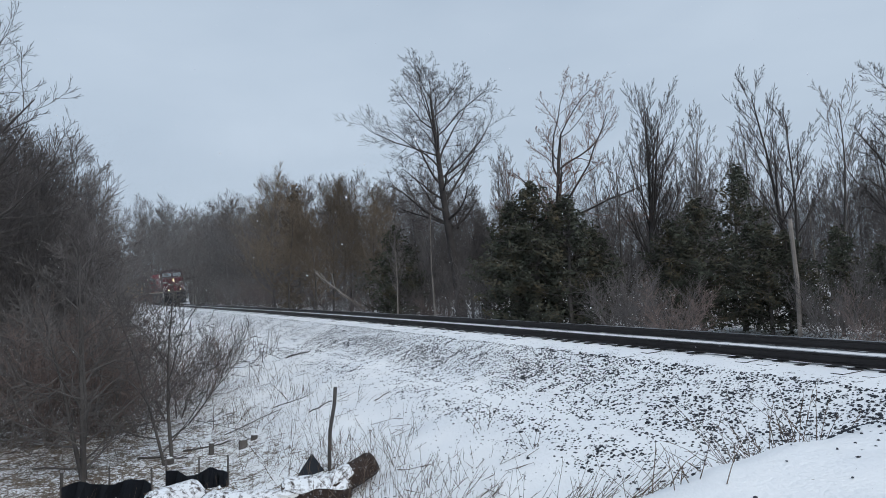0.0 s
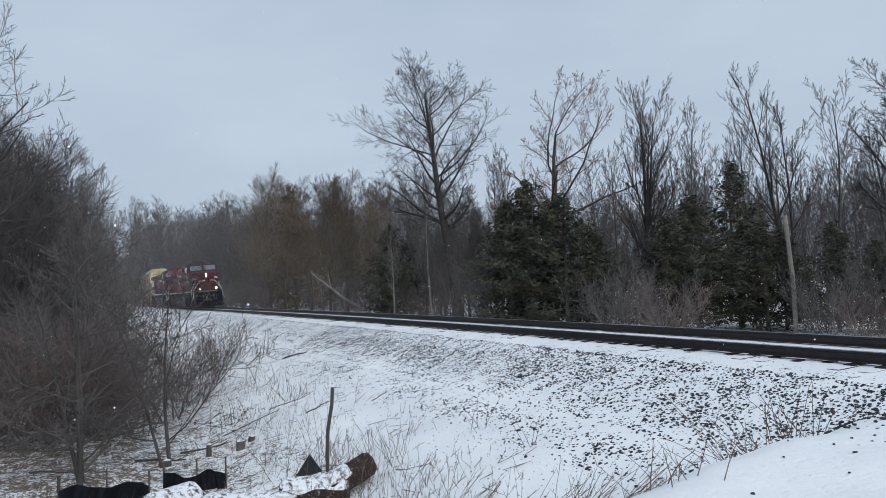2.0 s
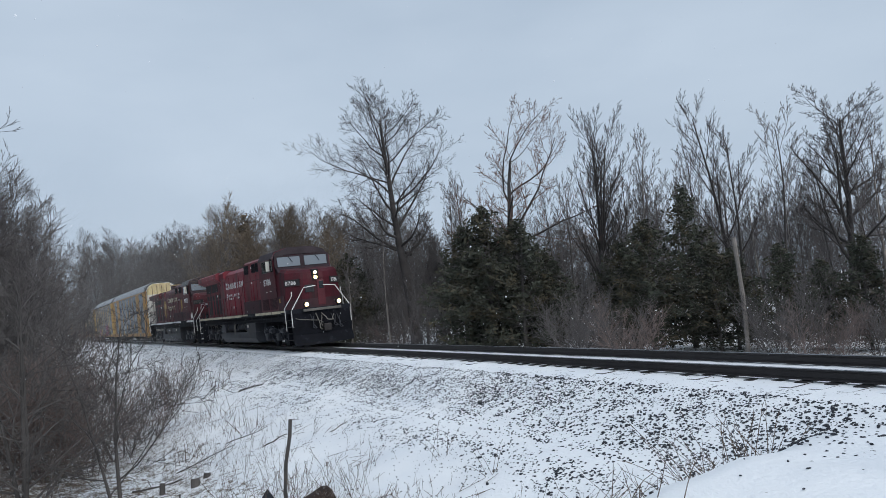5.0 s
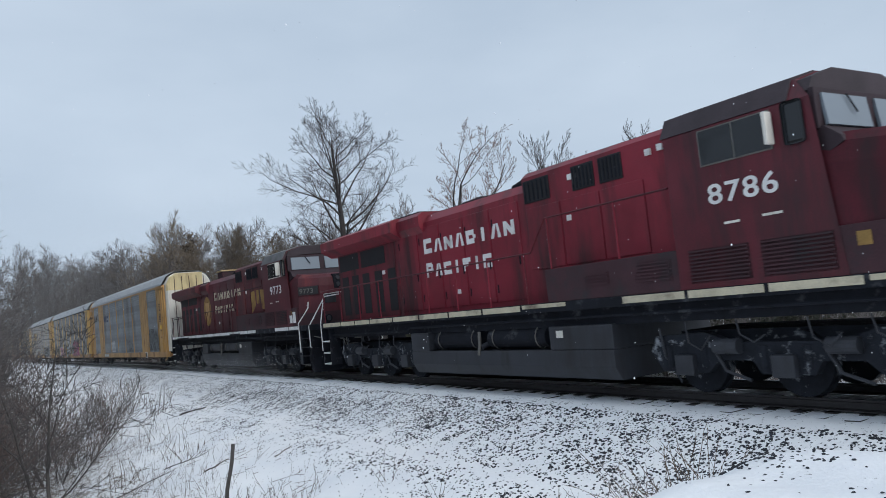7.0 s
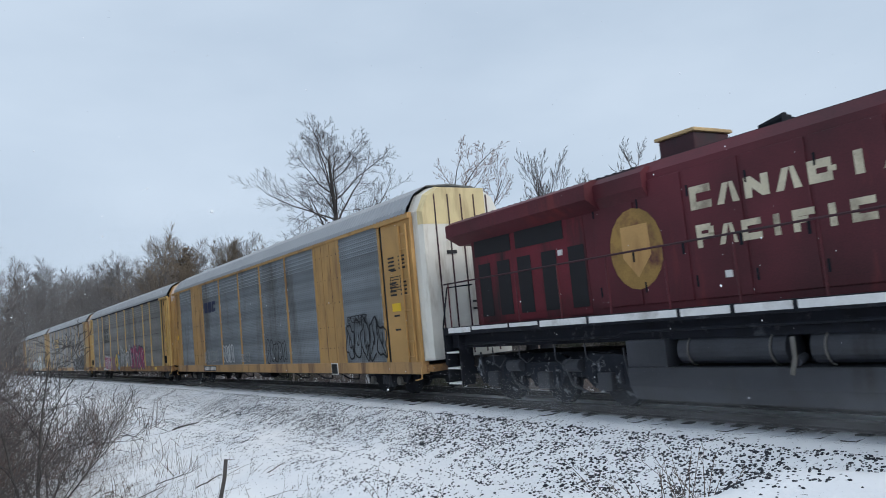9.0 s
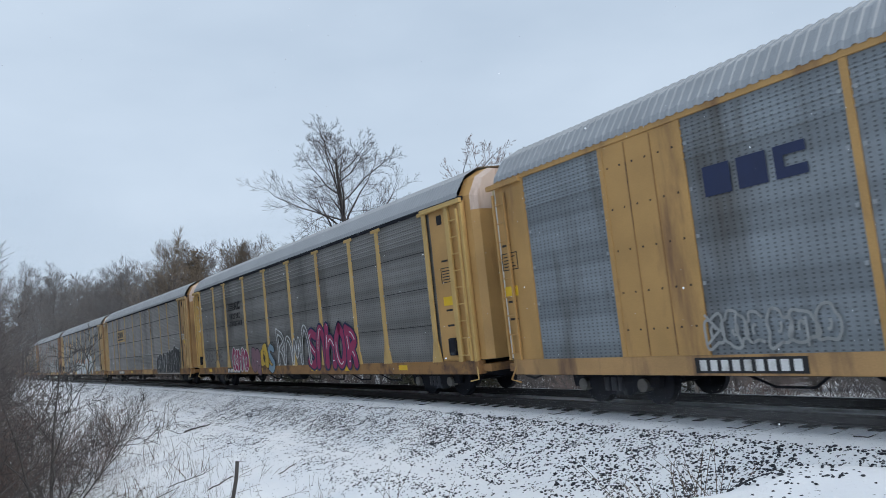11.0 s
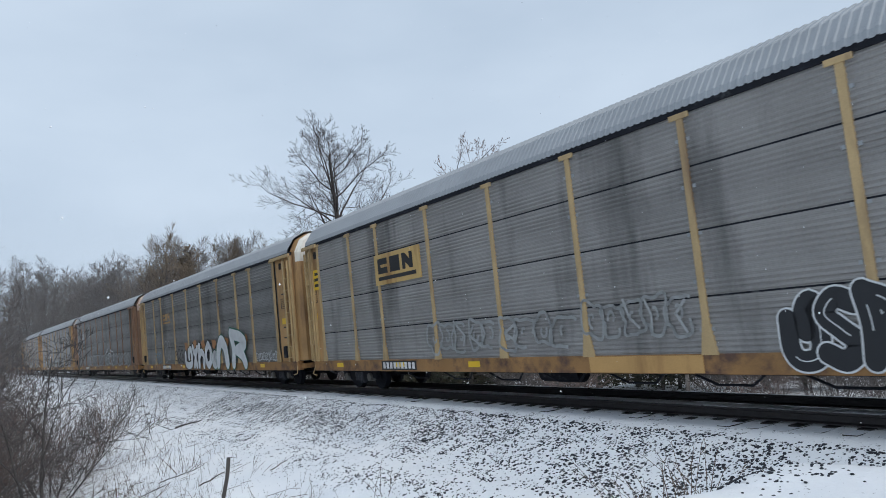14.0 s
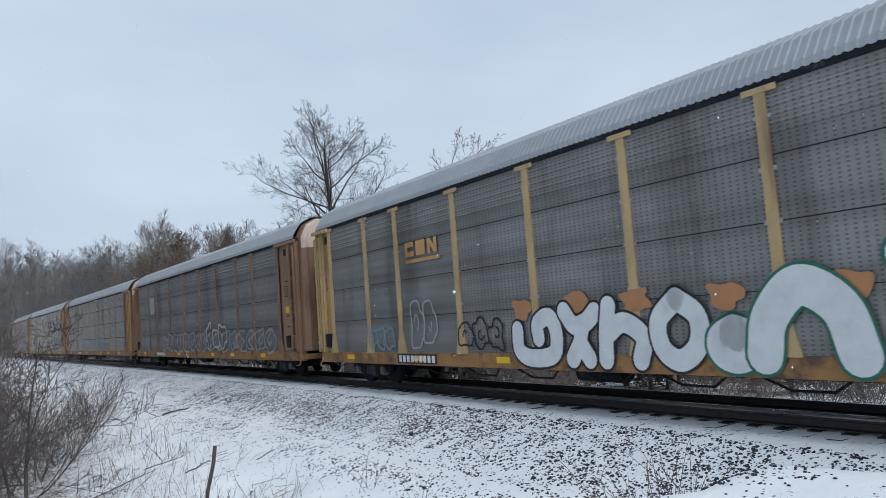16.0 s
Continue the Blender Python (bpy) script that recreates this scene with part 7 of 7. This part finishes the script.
        tagged(new("fallen_branch", mesh_of("fallen_branch", st.v, st.f, BARK)), "dark fallen branch lying on the snowy bank", "branch", "fallen branches on the bank")
    # pale dead limb leaning in the brush behind the track
    rng = random.Random(8)
    st = Sticks()
    main = bent(rng, Vector((0, 0, 3.1)), Vector((0.75, 0, -1)), 4.6, 7, 0.10, 0)
    st.limb(main, 0.05, 0.13, 6)
    for t in (0.1, 0.25, 0.4, 0.5, 0.6, 0.8):
        q, dd = point_on(main, t)
        st.limb(bent(rng, q, Vector((rng.uniform(-0.6, 0.9), rng.gauss(0, 0.3), rng.uniform(0.1, 0.9))), rng.uniform(0.6, 1.5), 3, 0.2, 0), 0.045, 0.015, 5)
    o = new("dead_limb", mesh_of("dead_limb", st.v, st.f, BARK_PALE))
    x, y, z = polar(-9.6, 53)
    o.matrix_basis = pose(x, y, z - 0.25)
    tagged(o, "pale barkless dead limb leaning in the brush", "branch")
    x, y, z = polar(25.3, 27.5)
    tagged(part("birch_stem", tube(bmesh.new(), [(x, y, z - 0.2), (x + 0.05, y, z + 2.0), (x - 0.05, y, z + 4.2)], 0.075, 8), BARK_PALE), "pale slim dead stem at the wood's edge", "tree trunk")


build_ditch_things()


def build_sleepers():
    bm = boxed(-0.115, 0.115, -1.3, 1.3, -0.17, 0.0, 0.012)
    me = bpy.data.meshes.new("sleeper")
    bm.to_mesh(me)
    bm.free()
    me.materials.append(TIE), me.materials.append(SNOW)
    for p in me.polygons:
        if p.normal.z > 0.9:
            p.material_index = 1
    plate = boxed(-0.1, 0.1, -0.17, 0.17, 0.0, 0.018)
    pm = bpy.data.meshes.new("tie_plate")
    plate.to_mesh(pm)
    plate.free()
    pm.materials.append(RAIL)
    rng = random.Random(3)
    rest = []
    for k in range(430):
        u = 22 - k * 0.53
        c = on_track(u, 0, -0.222 + rng.uniform(-0.02, 0.012))
        m = pose(c.x, c.y, c.z, math.degrees(CANT), 0, math.degrees(heading(u)) + rng.uniform(-1.2, 1.2))
        if k < 290:
            o = new("sleeper", me)
            o.parent = TRACK
            o.matrix_basis = m @ pose(0, rng.uniform(-0.05, 0.05), 0)
            if k < 110:
                q = new("tie_plate", pm)
                q.parent = o
                q.location = (0, -0.755, 0)
        else:
            rest.append(m)
    vs, fs = [], []
    for m in rest:
        b = len(vs)
        vs += [tuple(m @ v.co) for v in me.vertices]
        fs += [tuple(b + i for i in p.vertices) for p in me.polygons]
    o = new("sleeper_row", mesh_of("sleeper_row", vs, fs, TIE))
    o.parent = TRACK
    o["kind"] = "stuff"


build_sleepers()


def build_snowfall():
    """Loose flakes that sink and drift, as rigid swarms."""
    rng = random.Random(12)
    swarms = []
    for k in range(3):
        vs, fs = [], []
        for _ in range(1500):
            x, y, z = rng.uniform(-9, 16), rng.uniform(2.6, 15), rng.uniform(-2, 34)
            r = rng.uniform(0.004, 0.008)
            b = len(vs)
            vs += [(x + r, y, z), (x, y + r, z), (x - r, y, z), (x, y - r, z), (x, y, z + r), (x, y, z - r)]
            fs += [(b + i, b + j, b + t) for i, j, t in ((0, 1, 4), (1, 2, 4), (2, 3, 4), (3, 0, 4), (1, 0, 5), (2, 1, 5), (3, 2, 5), (0, 3, 5))]
        o = new("snowflakes", mesh_of("snowflakes", vs, fs, SNOW))
        tagged(o, "small white snowflakes falling through the air", "snow", kind="stuff")
        swarms.append((o, 0.35 + 0.2 * k, 1.25 + 0.2 * k))
    return swarms


SNOWFALL = build_snowfall()


def veil_mat(name, density, height, half, scale):
    """White see-through sheet for blown powder snow and for distance haze, thinning out upwards and to the sides."""
    m = bpy.data.materials.new(name)
    m.use_nodes = True
    nt = m.node_tree
    nt.nodes.clear()
    n, link = nt.nodes.new, nt.links.new
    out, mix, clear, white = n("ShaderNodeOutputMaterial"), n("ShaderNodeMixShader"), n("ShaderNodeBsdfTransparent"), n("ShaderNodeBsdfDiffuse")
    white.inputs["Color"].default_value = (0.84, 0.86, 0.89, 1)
    co, sep, no = n("ShaderNodeTexCoord"), n("ShaderNodeSeparateXYZ"), n("ShaderNodeTexNoise")
    no.inputs["Scale"].default_value, no.inputs["Detail"].default_value = scale, 3
    link(co.outputs["Object"], no.inputs["Vector"])
    link(co.outputs["Object"], sep.inputs["Vector"])

    def ramp(v, lo, hi, a, b):
        t = n("ShaderNodeMapRange")
        t.interpolation_type = "SMOOTHSTEP"
        for key, val in (("From Min", lo), ("From Max", hi), ("To Min", a), ("To Max", b)):
            t.inputs[key].default_value = val
        link(v, t.inputs["Value"])
        return t.outputs["Result"]

    def times(a, b):
        t = n("ShaderNodeMath")
        t.operation = "MULTIPLY"
        link(a, t.inputs[0])
        link(b, t.inputs[1])
        return t.outputs[0]

    side = n("ShaderNodeMath")
    side.operation = "ABSOLUTE"
    link(sep.outputs["X"], side.inputs[0])
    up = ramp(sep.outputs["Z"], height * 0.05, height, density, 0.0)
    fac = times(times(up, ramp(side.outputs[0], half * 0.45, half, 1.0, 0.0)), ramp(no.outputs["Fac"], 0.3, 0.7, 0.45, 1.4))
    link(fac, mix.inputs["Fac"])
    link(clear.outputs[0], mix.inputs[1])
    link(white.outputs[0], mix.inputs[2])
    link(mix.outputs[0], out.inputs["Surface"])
    return m


def veil_sheets(rows, half, low, high, bow):
    """Gently curved sheets across y."""
    vs, fs = [], []
    for y in rows:
        b = len(vs)
        for i in range(17):
            x = (i / 8 - 1) * half
            for j in range(5):
                vs.append((x, y - bow * (x / half) ** 2 + 0.1 * bow * math.sin(i * 1.7 + j), low + (high - low) * j / 4))
        fs += [(b + i * 5 + j, b + i * 5 + 5 + j, b + i * 5 + 6 + j, b + i * 5 + 1 + j) for i in range(16) for j in range(4)]
    return vs, fs


def build_snow_dust():
    """Powder snow whirled up beside the train, which runs with it, and added pale sheets that imitate haze over the
    distance.
    """
    thick, thin = veil_mat("whirled_powder", 0.05, 1.0, 13.0, 0.7), veil_mat("thin_powder", 0.035, 0.7, 15.5, 0.7)
    out = []
    for i, (e, s, bogie) in enumerate(CARS):
        if i == 0 or i > 2:
            continue
        vs, fs = veil_sheets((-1.95, -2.5), 14.2 if i > 1 else 10.5, 0.0, 1.5, 0.1)
        o = new("snow_dust", mesh_of("snow_dust", vs, fs, thick if i < 2 else thin, smooth_shade=True))
        tagged(o, "fine white snow whirled up beside the running train", "snow", kind="stuff")
        out.append((o, s, bogie))
    far = []
    # haze stand-in: five faint white sheets, denser with distance, pale the far wood
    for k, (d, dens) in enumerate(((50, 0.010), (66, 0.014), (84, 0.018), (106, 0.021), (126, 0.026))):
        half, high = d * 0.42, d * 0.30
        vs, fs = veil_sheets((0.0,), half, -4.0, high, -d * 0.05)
        o = new("haze_veil", mesh_of("haze_veil", vs, fs, veil_mat("distance_haze", dens, high, half, 5.0 / d), smooth_shade=True))
        tagged(o, "see-through white sheet added as haze of falling and blowing snow", "snow", kind="stuff")
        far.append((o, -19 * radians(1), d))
    return out, far


SNOW_DUST, VEILS = build_snow_dust()


def head_at(t):
    return 15.004 + 15.455 * (t - 7) - 0.02718 * (t - 7) ** 2


def car_pose(u, bogie):
    a, b = on_track(u + bogie, 0), on_track(u - bogie, 0)
    d = a - b
    o = (a + b) / 2
    return pose(o.x, o.y, o.z, math.degrees(CANT), -math.degrees(math.atan2(d.z, math.hypot(d.x, d.y))), math.degrees(math.atan2(d.y, d.x)))


def motions():
    for e, s, bogie in CARS + SNOW_DUST:
        walk(e, [(t * 0.5, car_pose(head_at(t * 0.5) - s, bogie)) for t in range(33)])
    for o, az, d in VEILS:
        walk(o, [(t, pose(d * math.sin(az) + 0.08 * (t - 8), d * math.cos(az), -1.0, 0, 0, 19)) for t in (0, 8, 16)])
    for o, drift, fall in SNOWFALL:
        walk(o, [(t, pose(-drift * t, 0, -fall * t)) for t in range(17)])
    for w, r, at in WHEELS:
        step = 1 / 30
        walk(w, [(k * step, pose(*at, 0, math.degrees(head_at(k * step) / r) % 360, 0)) for k in range(481)])


motions()
